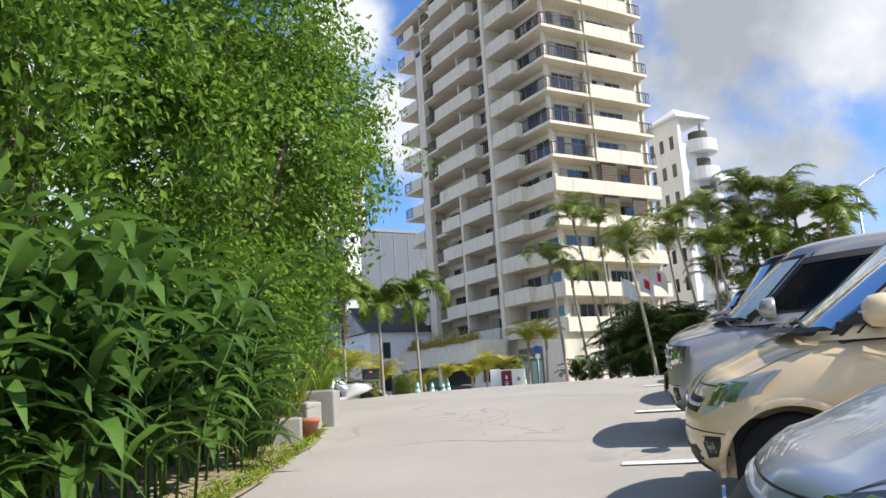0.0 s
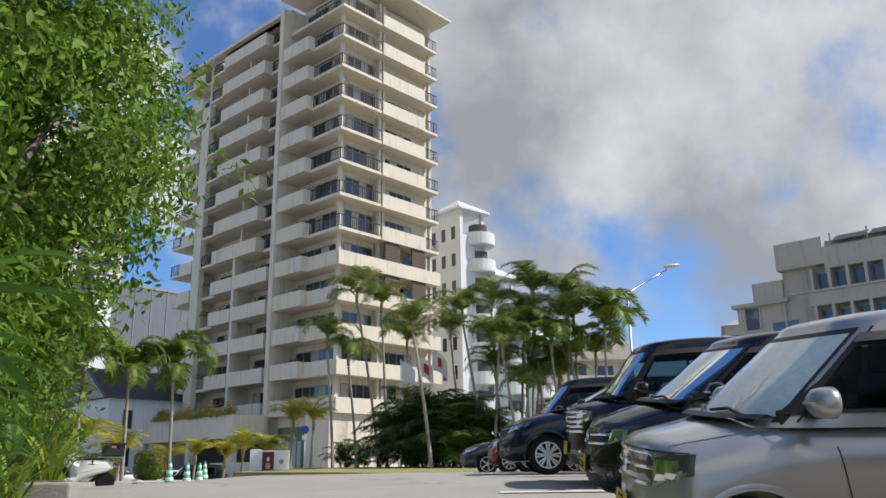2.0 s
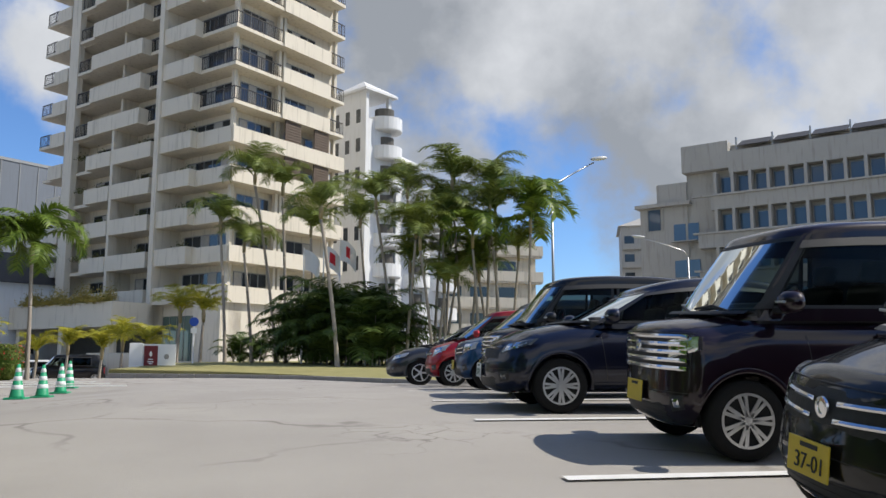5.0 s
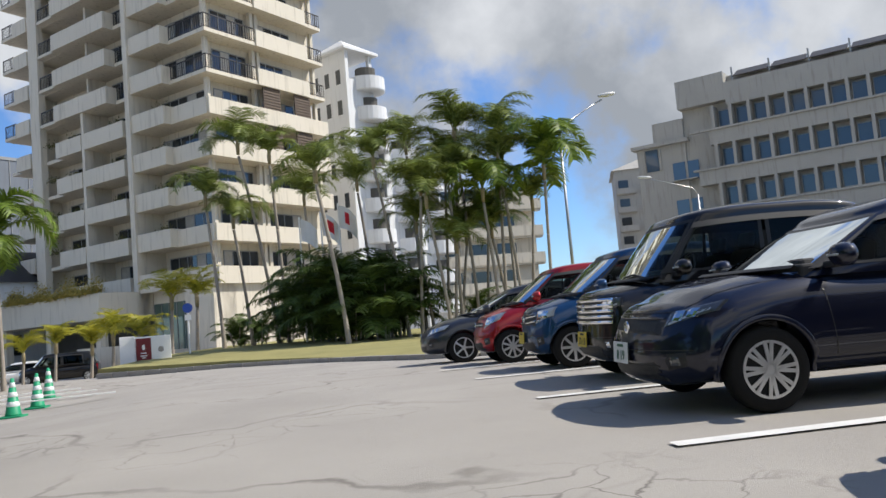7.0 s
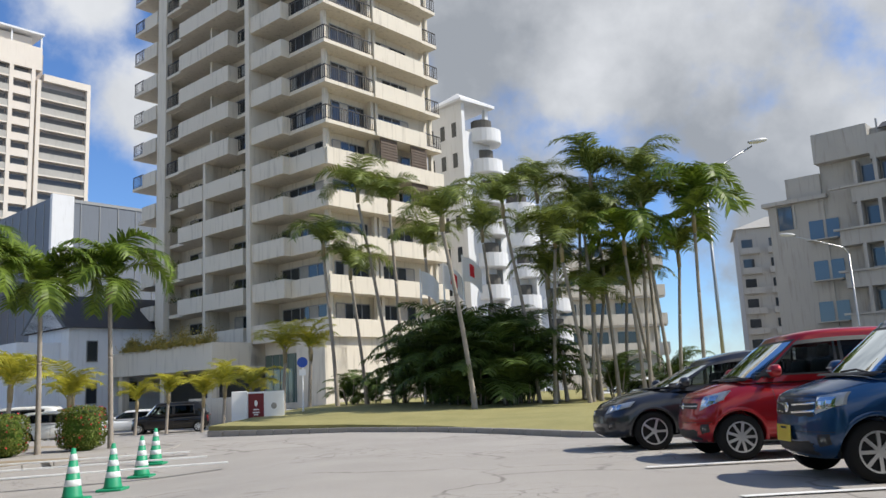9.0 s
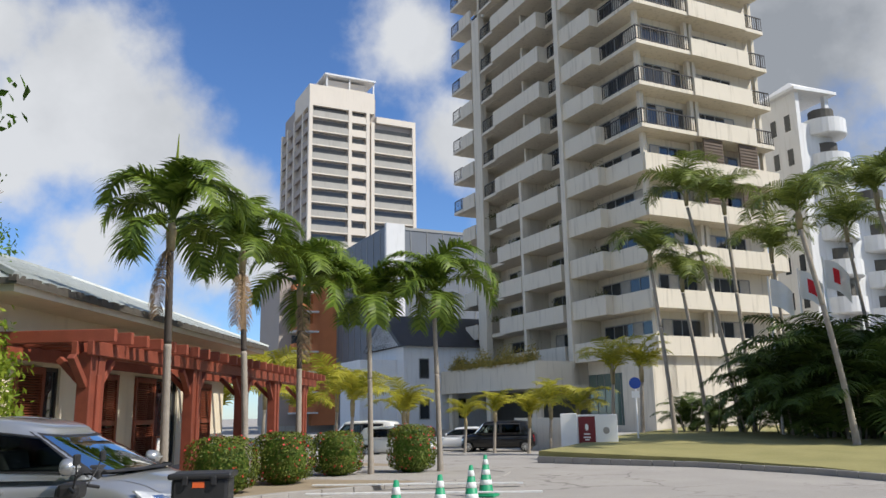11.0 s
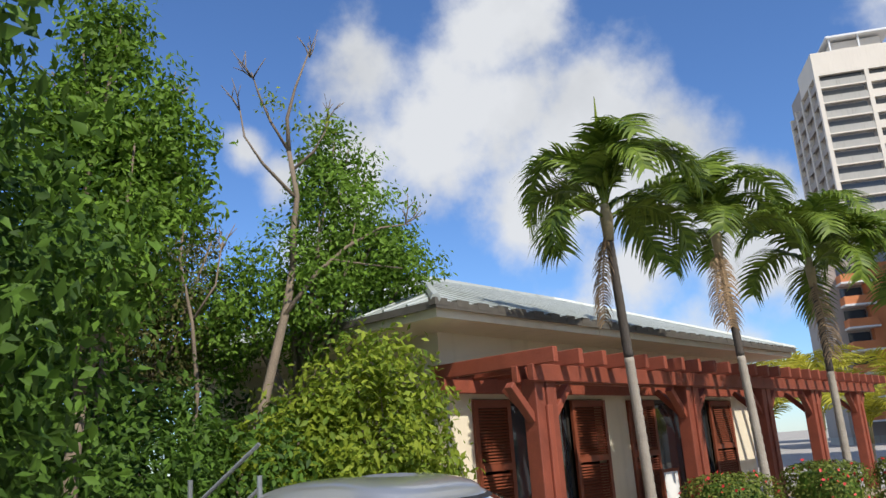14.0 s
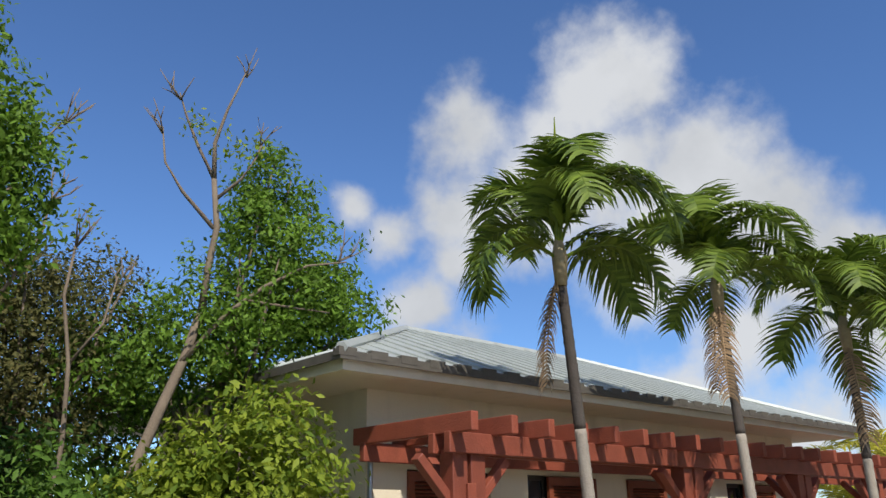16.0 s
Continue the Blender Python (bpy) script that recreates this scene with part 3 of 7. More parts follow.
# ---- the white stair tower and stepped block behind the palms ----
def build_white_tower():
    th = thing("white_apartment_tower", pose(5.0, 84.0, 0, 0, 0, 40), "white stepped apartment block with round stair balconies and pyramid roofs", "building")

    def block(x, y, w, d, h, apex, balconies=True):
        part("wall", Geo().box(x - w / 2, x + w / 2, y - d / 2, y + d / 2, 0, h - 3.0), WHITE_WALL, th)
        part("pier", Geo().box(x - w / 2, x - w / 2 + 0.4, y - d / 2, y + d / 2, h - 3, h), WHITE_WALL, th)
        part("pier", Geo().box(x + w / 2 - 0.4, x + w / 2, y - d / 2, y - d / 2 + 0.4, h - 3, h), WHITE_WALL, th)
        part("pier", Geo().box(x - 0.2, x + w / 2, y + d / 2 - 0.4, y + d / 2, h - 3, h), WHITE_WALL, th)
        r = Geo()
        e = 0.5
        r.v = [(x - w / 2 - e, y - d / 2 - e, h), (x + w / 2 + e, y - d / 2 - e, h), (x + w / 2 + e, y + d / 2 + e, h), (x - w / 2 - e, y + d / 2 + e, h), (x, y, apex)]
        r.v += [(a, b, c - 0.25) for a, b, c in r.v[:4]]
        r.f = [(0, 1, 4), (1, 2, 4), (2, 3, 4), (3, 0, 4), (5, 6, 1, 0), (6, 7, 2, 1), (7, 8, 3, 2), (8, 5, 0, 3), (8, 7, 6, 5)]
        part("roof", r, WHITE_WALL, th)
        z = h - 3.4
        while balconies and z > 2:
            m = Matrix.Translation((x + w / 2 - 0.6, y - d / 2 + 0.4, z - 0.6))
            part("balcony", Geo().lathe([(1.75, 0), (1.85, 0.1), (1.85, 1.35), (1.7, 1.35), (1.7, 0.25), (0.1, 0.25)], 24, m), WHITE_WALL, th)
            # solid dark drum stands in for shade behind the balcony
            part("opening_shade_drum", Geo().lathe([(1.0, 1.35), (1.0, 2.4)], 16, m), ROOM_DARK, th)
            for i in range(3):
                part("window", Geo().box(x - w / 2 - 0.03, x - w / 2 + 0.02, y - d / 2 + 0.8 + i * 1.6, y - d / 2 + 1.4 + i * 1.6, z, z + 1.4), DARK_GLASS, th)
            z -= 3.0
    part("plinth", Geo().box(-1.7, 11.9, -2.2, 11.9, -1.3, 0.0), CONCRETE, th)
    block(0, 0, 3.6, 4.6, 27.6, 29.3)
    block(4.2, -0.5, 3.6, 4.0, 20.8, 22.3)
    block(7.6, -1.5, 3.2, 4.0, 14.5, 16)
    part("wall", Geo().box(-1.8, 12, 2.2, 12, 0, 14), WHITE_WALL, th)
    return th


build_white_tower()


# ---- the concrete office block on the far right ----
def build_office():
    th = thing("office_block", pose(40.7, 85.0, 0, 0, 0, -45), "grey concrete office block with finned window bands and rooftop panels", "building")
    top, length = 24.1, 56
    part("plinth", Geo().box(-5.4, length, 1.3, 15.9, -1.3, 0.0), CONCRETE, th)
    part("wall", Geo().box(0, length, 1.2, 16, 0, top - 0.3), CONCRETE, th)
    part("parapet", Geo().box(-0.1, 5.0, -0.1, 16, top - 3.0, top), CONCRETE, th)
    part("parapet", Geo().box(5.0, length, -0.1, 1.2, top - 3.6, top - 1.2), CONCRETE, th)
    for k in range(5):
        z = top - 3.4 - 4.1 * k
        part("spandrel", Geo().box(1.5 if k else 3.0, length, -0.25, 1.2, z - 4.1, z - 2.55), CONCRETE, th)
        part("ledge", Geo().box(1.0, length, -0.5, 0.0, z - 2.6, z - 2.4), CONCRETE, th)
        x = 3.4
        while x < length - 2.0:
            part("fin", Geo().box(x, x + 0.3, -0.3, 1.2, z - 2.4, z), CONCRETE, th)
            w = part("window", Geo().box(x + 0.38, x + 1.75, 1.08, 1.16, z - 2.3, z - 2.15).box(x + 0.38, x + 1.75, 1.08, 1.16, z - 0.45, z - 0.3).box(x + 0.38, x + 0.46, 1.08, 1.16, z - 2.15, z - 0.45).box(x + 1.67, x + 1.75, 1.08, 1.16, z - 2.15, z - 0.45), FRAME_GREY, th)
            part("pane", Geo().box(x + 0.46, x + 1.67, 1.12, 1.18, z - 2.15, z - 0.45), BLUE_GLASS, w)
            x += 1.83
    for i in range(13):
        x = 6 + i * 3.7
        m = Matrix.Translation((x, 0.4, top - 0.6)) @ pose(0, 0, 0, 25, 0, 0)
        part("solar_panel", Geo().box(0, 3.3, -0.6, 2.0, 0, 0.1, m), ROOF_DARK, th)
        part("bracket", Geo().box(x - 0.15, x, -0.1, 0.1, top - 1.2, top + 0.2), FRAME_GREY, th)
    # lower wing beyond the corner
    part("wall", Geo().box(-5.5, 0, 1.0, 12, 0, top - 6.0), CONCRETE, th)
    part("wall", Geo().box(-3.4, 0, 0.8, 10, top - 6.0, top - 3.8), CONCRETE, th)
    part("ledge", Geo().box(-5.9, 0.5, 0.3, 12, top - 6.4, top - 6.0), CONCRETE, th)
    for k in range(3):
        z = top - 10.5 - 4.1 * k
        w = part("window", Geo().box(-1.7, 1.2, -0.02, 1.05, z - 0.1, z), CONCRETE, th)
        part("pane", Geo().box(-1.6, -0.25, 0.93, 0.99, z, z + 2.0), BLUE_GLASS, w)
        part("pane", Geo().box(-0.15, 1.2, 1.02, 1.1, z, z + 2.0), BLUE_GLASS, w)
    w = part("window", Geo().box(-4.8, -4.6, 0.85, 1.0, top - 9, top - 6.4).box(-3.0, -2.8, 0.85, 1.0, top - 9, top - 6.4), CONCRETE, th)
    part("pane", Geo().box(-4.5, -3.1, 0.9, 0.98, top - 9, top - 6.6), BLUE_GLASS, w)
    return th


build_office()


# ---- towers and houses beyond the hotel ----
def build_flats():
    th = thing("apartment_tower", pose(-86.0, 160.0, 0, 0, 0, 46), "tall pale beige apartment tower with balcony bands and rooftop frame", "building")
    W, D, F = 26.0, 24.0, 3.3
    part("wall", Geo().box(0.9, W * 0.62, 0.9, D, 0, 74), TAUPE_TOWER, th)
    part("wall", Geo().box(W * 0.62, W, 0.9, D, 0, 68.5), TAUPE_TOWER, th)
    part("wall", Geo().box(W * 0.62, W, 0.0, 0.9, 68.0, 69.5), BEIGE_TOWER, th)
    part("wall", Geo().box(0.0, W * 0.6, 0.0, 2, 70.0, 75.0).box(0, 2, 2.0, D * 0.5, 70.0, 75.0), BEIGE_TOWER, th)
    part("roof_house", Geo().box(5, 14.5, 3, 12, 74, 78), BEIGE_TOWER, th)
    part("roof_frame", Geo().box(4, 16.5, 1.5, 13, 78.6, 79.0), WHITE_WALL, th)
    for x in (4.5, 10, 16):
        part("post", Geo().box(x, x + 0.3, 2, 2.3, 74, 78.6), WHITE_WALL, th)
    for x in (0, 9.3, 13.6, 14.8, W - 0.8):
        part("pier", Geo().box(x, x + 0.8, 0, 1, 0, 70 if x < 14 else 68), BEIGE_TOWER, th)
    for y in (5, 12, 18, D - 0.8):
        part("pier", Geo().box(-0.05, 0.9, y, y + 0.9, 0, 70), BEIGE_TOWER, th)
    for k in range(21):
        z = 1.5 + F * k
        for x0, x1 in ((0.8, 9.3), (10.1, 13.6), (15.6, W - 0.8)):
            if x0 > 15 and z > 66.5:
                continue
            part("balcony", Geo().box(x0, x1, 0.1, 0.35, z, z + 1.35), BEIGE_TOWER if x0 > 9.5 and x0 < 14 else CONCRETE, th)
            part("slab", Geo().box(x0, x1, 0.05, 1.2, z - 0.3, z), BEIGE_TOWER, th)
            w = part("window", Geo().box(x0 + 0.4, x1 - 0.4, 0.8, 0.88, z + 1.3, z + 2.6), DARK_GLASS, th)
        for y0, y1 in ((1.0, 5.0), (5.9, 12.0), (12.9, 18.0), (18.9, D - 0.8)):
            part("balcony", Geo().box(0.1, 0.35, y0, y1, z, z + 1.3), TAUPE_TOWER, th)
    th2 = thing("orange_apartment_house", pose(-63.0, 122.0, 0, 0, 0, 46), "orange-tiled lower apartment house with white balconies", "building")
    part("plinth", Geo().box(-4.9, 4.4, 1.6, 13.9, -1.3, 0.0), CONCRETE, th2)
    part("wall", Geo().box(0, 4.5, 0, 14, 0, 23), ORANGE_TILE, th2)
    part("wall", Geo().box(-5, 0, 1.5, 14, 0, 24), TAUPE_TOWER, th2)
    for k in range(7):
        z = 2 + 3.1 * k
        part("balcony", Geo().box(-3.2, 0.6, -0.9, 1.5, z, z + 1.1), ORANGE_TILE, th2)
        part("slab", Geo().box(-3.3, 0.7, -1.0, 1.5, z - 0.25, z), WHITE_WALL, th2)
        part("window", Geo().box(-3.0, -0.2, 1.4, 1.48, z + 1.1, z + 2.5), DARK_GLASS, th2)
    # hall wrapped in grey sheeting
    th3 = thing("grey_hall", pose(-45.0, 110.0, 0, 0, 0, 46), "large windowless hall clad in grey-blue sheeting with a pale corner strip", "building")
    part("plinth", Geo().box(0.1, 33.9, 0.1, 39.9, -1.3, 0.0), CONCRETE, th3)
    part("wall", Geo().box(0, 34, 0, 40, 0, 27.0), SLATE, th3)
    part("corner_strip", Geo().box(-0.15, 2.6, -0.15, 0.5, 0, 27.4), WHITE_WALL, th3)
    for i in range(12):
        part("seam", Geo().box(3.5 + i * 2.5, 3.6 + i * 2.5, -0.08, 0.1, 0, 26.6), FRAME_GREY, th3)
    for i in range(14):
        part("seam", Geo().box(-0.08, 0.1, 2.5 + i * 2.6, 2.6 + i * 2.6, 0, 26.6), FRAME_GREY, th3)
    part("parapet", Geo().box(2.6, 34, -0.1, 0.4, 26.6, 27.0), FRAME_GREY, th3)
    # white house with a dark pitched roof
    th4 = thing("white_house", pose(-28.0, 75.0, 0, 0, 0, 46), "white two-storey building with a steep dark roof and gable", "building")
    part("plinth", Geo().box(0.05, 12.9, 0.05, 7.9, -1.3, 0.0), CONCRETE, th4)
    part("wall", Geo().box(0, 13, 0, 8, 0, 7.2), WHITE_WALL, th4)
    r = Geo()
    r.v = [(-0.5, -0.6, 7.1), (13.5, -0.6, 7.1), (13.5, 8.5, 7.1), (-0.5, 8.5, 7.1), (-0.5, 4.0, 10.2), (13.5, 4.0, 10.2)]
    r.f = [(0, 1, 5, 4), (2, 3, 4, 5), (0, 4, 3), (1, 2, 5), (3, 2, 1, 0)]
    part("roof", r, ROOF_DARK, th4)
    g = Geo()
    g.v = [(-0.02, 0, 7.1), (-0.02, 8, 7.1), (-0.02, 4, 9.8), (-0.5, 0, 7.1), (-0.5, 8, 7.1), (-0.5, 4, 9.8)]
    g.f = [(0, 1, 2), (3, 5, 4), (0, 3, 4, 1), (1, 4, 5, 2), (2, 5, 3, 0)]
    part("gable", g, WHITE_WALL, th4)
    part("wing", Geo().box(-3.4, 0, 1.5, 6.5, 0, 6.0), WHITE_WALL, th4)
    for x in (1.5, 5.0, 8.5, 11):
        for z in (1.0, 4.4):
            w = part("window", Geo().box(x - 0.08, x + 0.88, -0.05, 0.03, z - 0.08, z + 1.68), FRAME_GREY, th4)
            part("pane", Geo().box(x, x + 0.8, -0.07, -0.05, z, z + 1.6), DARK_GLASS, w)
    # grey block beyond the office
    th5 = thing("far_apartment_block", pose(51.5, 130.0, 0, 0, 0, -20), "far grey apartment block with balconies and a pitched roof", "building")
    part("plinth", Geo().box(0.05, 15.9, 0.05, 11.9, -1.3, 0.0), CONCRETE, th5)
    part("wall", Geo().box(0, 16, 0, 12, 0, 22.8), CONCRETE, th5)
    r = Geo()
    r.v = [(-0.5, -0.5, 22.8), (16.5, -0.5, 22.8), (16.5, 12.5, 22.8), (-0.5, 12.5, 22.8), (5, 6, 25.5), (12, 6, 25.5)]
    r.f = [(0, 1, 5, 4), (1, 2, 5), (2, 3, 4, 5), (3, 0, 4), (3, 2, 1, 0)]
    part("roof", r, CONCRETE, th5)
    for k in range(7):
        for x in (0.5, 4.5, 8.5, 12.5):
            part("window", Geo().box(x, x + 1.6, -0.06, 0.03, 1.2 + k * 3.1, 2.5 + k * 3.1), DARK_GLASS, th5)
            part("balcony", Geo().box(x - 0.3, x + 2.6, -0.9, -0.75, 0.2 + k * 3.1, 1.1 + k * 3.1).box(x - 0.3, x + 2.6, -0.75, 0.03, 0.1 + k * 3.1, 0.25 + k * 3.1), CONCRETE, th5)
    # pale terraced block glimpsed between the palms
    th6 = thing("terraced_block", pose(13.0, 88.0, 0, 0, 0, 8), "pale terraced apartment block with balconies seen between palms", "building")
    part("plinth", Geo().box(0.05, 11.9, 0.05, 11.9, -1.3, 0.0), CONCRETE, th6)
    part("wall", Geo().box(0, 12, 0, 12, 0, 14), CREAM, th6)
    for k in range(5):
        part("balcony", Geo().box(-0.4, 12.4, -1.2, -1.0, 0.3 + k * 2.9, 1.4 + k * 2.9).box(-0.4, 12.4, -1.0, 0.02, 0.1 + k * 2.9, 0.35 + k * 2.9), CREAM, th6)
        for x in range(3):
            part("window", Geo().box(1 + x * 3.2, 3.2 + x * 3.2, -0.06, 0.03, 0.6 + k * 2.9, 2.6 + k * 2.9), DARK_GLASS, th6)


build_flats()


# ---- the cafe and its pergola ----
CAFE = pose(-12.81, 21.63, 0.1, 0, 0, 106)   # x along the front, y into the building


def build_cafe():
    th = thing("cafe_building", CAFE, "single-storey cream cafe with pale metal hip roof and brown shutters", "building")
    L, D, H = 11.0, 6.4, 3.13
    openings = [(0.64, 2.10), (2.85, 4.34), (5.16, 7.6), (8.2, 9.9)]
    x = 0.0
    for a, b in openings:
        part("wall_pier", Geo().box(x, a, 0, 0.2, 0, 2.17), CAFE_WALL, th)
        x = b
    part("wall_pier", Geo().box(x, L, 0, 0.2, 0, 2.17), CAFE_WALL, th)
    part("front_wall", Geo().box(0, L, 0, 0.2, 2.17, H), CAFE_WALL, th)
    part("side_wall", Geo().box(0, 0.2, 0.2, D, 0, H), CAFE_WALL, th)
    part("side_wall", Geo().box(L - 0.2, L, 0.2, D, 0, H), CAFE_WALL, th)
    part("back_wall", Geo().box(0.2, L - 0.2, D - 0.2, D, 0, H), CAFE_WALL, th)
    part("floor", Geo().box(0.2, L - 0.2, 0.2, D - 0.2, -0.1, 0.06), CONCRETE, th)
    part("ceiling", Geo().box(0.2, L - 0.2, 0.2, D - 0.2, H - 0.1, H), CAFE_WALL, th)
    # added backing wall, coloured as the shade of an unlit room
    part("shade_backing", Geo().box(0.2, L - 0.2, 3.0, 3.1, 0.06, H - 0.1), ROOM_DARK, th)

    def shutter(x0, x1, m=None):
        s = part("shutter", Geo().box(x0, x0 + 0.09, -0.05, 0.0, 0.12, 2.15), SHUTTER_WOOD, th, "dark red-brown louvred shutter", m=m)
        part("stile", Geo().box(x1 - 0.09, x1, -0.05, 0.0, 0.12, 2.15), SHUTTER_WOOD, s)
        for za, zc in ((0.12, 0.28), (2.03, 2.15), (1.1, 1.2)):
            part("rail", Geo().box(x0 + 0.09, x1 - 0.09, -0.048, 0, za, zc), SHUTTER_WOOD, s)
        me = None
        for i in range(38):
            z = 0.30 + i * 0.046
            if 1.07 < z < 1.22:
                continue
            g = me or Geo().box(x0 + 0.085, x1 - 0.085, -0.022, 0.022, -0.005, 0.005).mesh("slat", SHUTTER_WOOD)
            me = g
            part("slat", g, SHUTTER_WOOD, s, m=Matrix.Translation((0, -0.025, z)) @ pose(0, 0, 0, 40, 0, 0))
    shutter(0.64, 1.52)
    shutter(3.25, 4.34)
    shutter(5.16, 6.2)
    shutter(8.75, 9.9)
    for a, b in ((1.52, 2.10), (2.85, 3.25), (6.2, 7.6), (8.2, 8.75)):
        fr = part("window", Geo().box(a, a + 0.05, 0.05, 0.13, 0.06, 2.17).box(b - 0.05, b, 0.05, 0.13, 0.06, 2.17).box(a, b, 0.05, 0.13, 2.1, 2.17), RAIL_DARK, th)
        part("pane", Geo().box(a + 0.05, b - 0.05, 0.08, 0.09, 0.08, 2.1), DARK_GLASS, fr)
    part("base_course", Geo().box(-0.02, L + 0.02, -0.03, 0.0, -0.2, 0.10), CONCRETE, th)
    # roof: hip, pale standing-seam sheets over a cream soffit and dark edge
    o, oy = 0.98, 0.9
    x0, x1, y0, y1, rise = -o, L + o, -oy, D + oy, 1.6
    half = (y1 - y0) / 2
    c = [(x0, y0), (x1, y0), (x1, y1), (x0, y1)]
    so = Geo()
    so.v = [(*p, H) for p in c] + [(*p, H + 0.16) for p in c]
    so.f = [(3, 2, 1, 0), (0, 1, 5, 4), (1, 2, 6, 5), (2, 3, 7, 6), (3, 0, 4, 7), (4, 5, 6, 7)]
    part("soffit", so, CAFE_WALL, th)
    e = 0.08
    ra, rb = (x0 + half, (y0 + y1) / 2, H + 0.2 + rise), (x1 - half, (y0 + y1) / 2, H + 0.2 + rise)
    c2 = [(x0 - e, y0 - e), (x1 + e, y0 - e), (x1 + e, y1 + e), (x0 - e, y1 + e)]
    rf = Geo()
    rf.v = [(*p, H + 0.2) for p in c2] + [ra, rb] + [(*p, H + 0.165) for p in c2]
    rf.f = [(0, 1, 5, 4), (1, 2, 5), (2, 3, 4, 5), (3, 0, 4), (6, 7, 1, 0), (7, 8, 2, 1), (8, 9, 3, 2), (9, 6, 0, 3), (9, 8, 7, 6)]
    roof = part("roof", rf, ROOF_PALE, th, "pale weathered standing-seam metal roof")
    n = 30
    slope = math.atan2(rise, half)
    for i in range(n + 1):
        x = x0 + (x1 - x0) * i / n
        run = min(half, x - x0, x1 - x) if min(x - x0, x1 - x) > 0.05 else 0.05
        a, b = Vector((x, y0 - e, H + 0.215)), Vector((x, y0 + run, H + 0.215 + run * rise / half))
        part("seam", Geo().tube([a, b], 0.022, 5), ROOF_PALE, roof)
        part("roof_tooth", Geo().box(x - 0.12, x + 0.12, y0 - e - 0.02, y0 - e + 0.1, H + 0.14, H + 0.235), ROOF_EDGE, roof)
    for i in range(1, 18):
        y = y0 + (y1 - y0) * i / 18
        run = min(half, y - y0, y1 - y)
        part("seam", Geo().tube([(x0 - e, y, H + 0.215), (x0 + run, y, H + 0.215 + run * rise / half)], 0.022, 5), ROOF_PALE, roof)
    for s, t in ((c2[0], ra), (c2[3], ra), (c2[1], rb), (c2[2], rb)):
        part("hip_cap", Geo().tube([(*s, H + 0.22), (t[0], t[1], t[2] + 0.02)], 0.07, 6), ROOF_PALE, roof)
    part("ridge_cap", Geo().tube([ra, rb], 0.08, 6), ROOF_PALE, roof)
    part("roof_edge", Geo().box(x0 - e - 0.015, x1 + e + 0.015, y0 - e - 0.015, y0 - e, H + 0.10, H + 0.2).box(x0 - e - 0.015, x0 - e, y0 - e, y1 + e, H + 0.10, H + 0.2), ROOF_EDGE, roof)
    part("downpipe", Geo().tube([(0.35, -0.06, 2.62), (0.06, -0.06, 2.62), (0.02, -0.07, 2.5), (0.02, -0.07, 0.1)], 0.035, 8), GALV, th)
    part("menu_board", Geo().box(5.3, 5.95, -0.5, -0.44, 0.05, 0.85).box(5.25, 6.0, -0.52, -0.44, 0.0, 0.06), SHUTTER_WOOD, th)
    part("menu_sheet", Geo().box(5.36, 5.89, -0.505, -0.5, 0.25, 0.8), WHITE_PAINT, th)
    return th


build_cafe()


def build_pergola():
    th = thing("pergola", CAFE, "red-brown timber pergola along the cafe front", "pergola")
    out, zb = -1.62, 2.22
    for x in (0.12, 4.4, 7.7, 10.6, 14.0):
        for dx in (-0.13, 0.13):
            part("post", Geo().soft_box(x + dx - 0.105, x + dx + 0.105, out - 0.11, out + 0.11, -0.15, zb + 0.05, 0.012), PERGOLA_WOOD, th)
        part("post_packer", Geo().soft_box(x - 0.06, x + 0.06, out - 0.15, out - 0.11, 0.1, zb - 0.3, 0.01), PERGOLA_WOOD, th)
        for s in (-1, 1):
            m = Matrix.Translation((x + s * 0.2, out, zb - 0.48)) @ pose(0, 0, 0, 0, s * 45, 0)
            part("brace", Geo().soft_box(-0.05, 0.05, -0.06, 0.06, 0, 0.62, 0.01, m), PERGOLA_WOOD, th)
        m = Matrix.Translation((x, out + 0.12, zb - 0.45)) @ pose(0, 0, 0, -45, 0, 0)
        part("brace", Geo().soft_box(-0.06, 0.06, -0.05, 0.05, 0, 0.6, 0.01, m), PERGOLA_WOOD, th)
    for y in (out - 0.13, out + 0.13, -0.22):
        part("beam", Geo().soft_box(-0.22, 15.3, y - 0.05, y + 0.05, zb, zb + 0.22, 0.012), PERGOLA_WOOD, th)
    me = Geo().soft_box(-0.05, 0.05, -2.12, 0.0, zb + 0.2, zb + 0.40, 0.012).mesh("rafter", PERGOLA_WOOD)
    for i in range(27):
        part("rafter", me, PERGOLA_WOOD, th, m=Matrix.Translation((-0.15 + i * 0.59, 0, 0.0)))
    return th


build_pergola()


# ---- vehicles ----
def paint(name, color, metal=0.35, rough=0.3):
    return material(name, color, rough, 0.04, 1.2, 400, 0.0, metal=metal, coat=0.9, spec=0.12)


RUBBER = material("black_tyre_rubber", (0.014, 0.014, 0.014), 0.9, 0.1, 8, 80, 0.2, spec=0.2)
ALLOY = material("silver_alloy", (0.72, 0.73, 0.74), 0.34, 0.05, 6, 80, 0.02, metal=0.9)
CHROME = material("chrome_trim", (0.75, 0.75, 0.76), 0.12, 0.03, 6, 80, 0.0, metal=1.0)
BLACK_TRIM = material("black_plastic_trim", (0.018, 0.018, 0.019), 0.55, 0.15, 8, 90, 0.1)
PALE_LAMP = material("pale_headlamp", (0.50, 0.52, 0.53), 0.3, 0.15, 14, 30, 0.1, metal=0.3, coat=1.0)
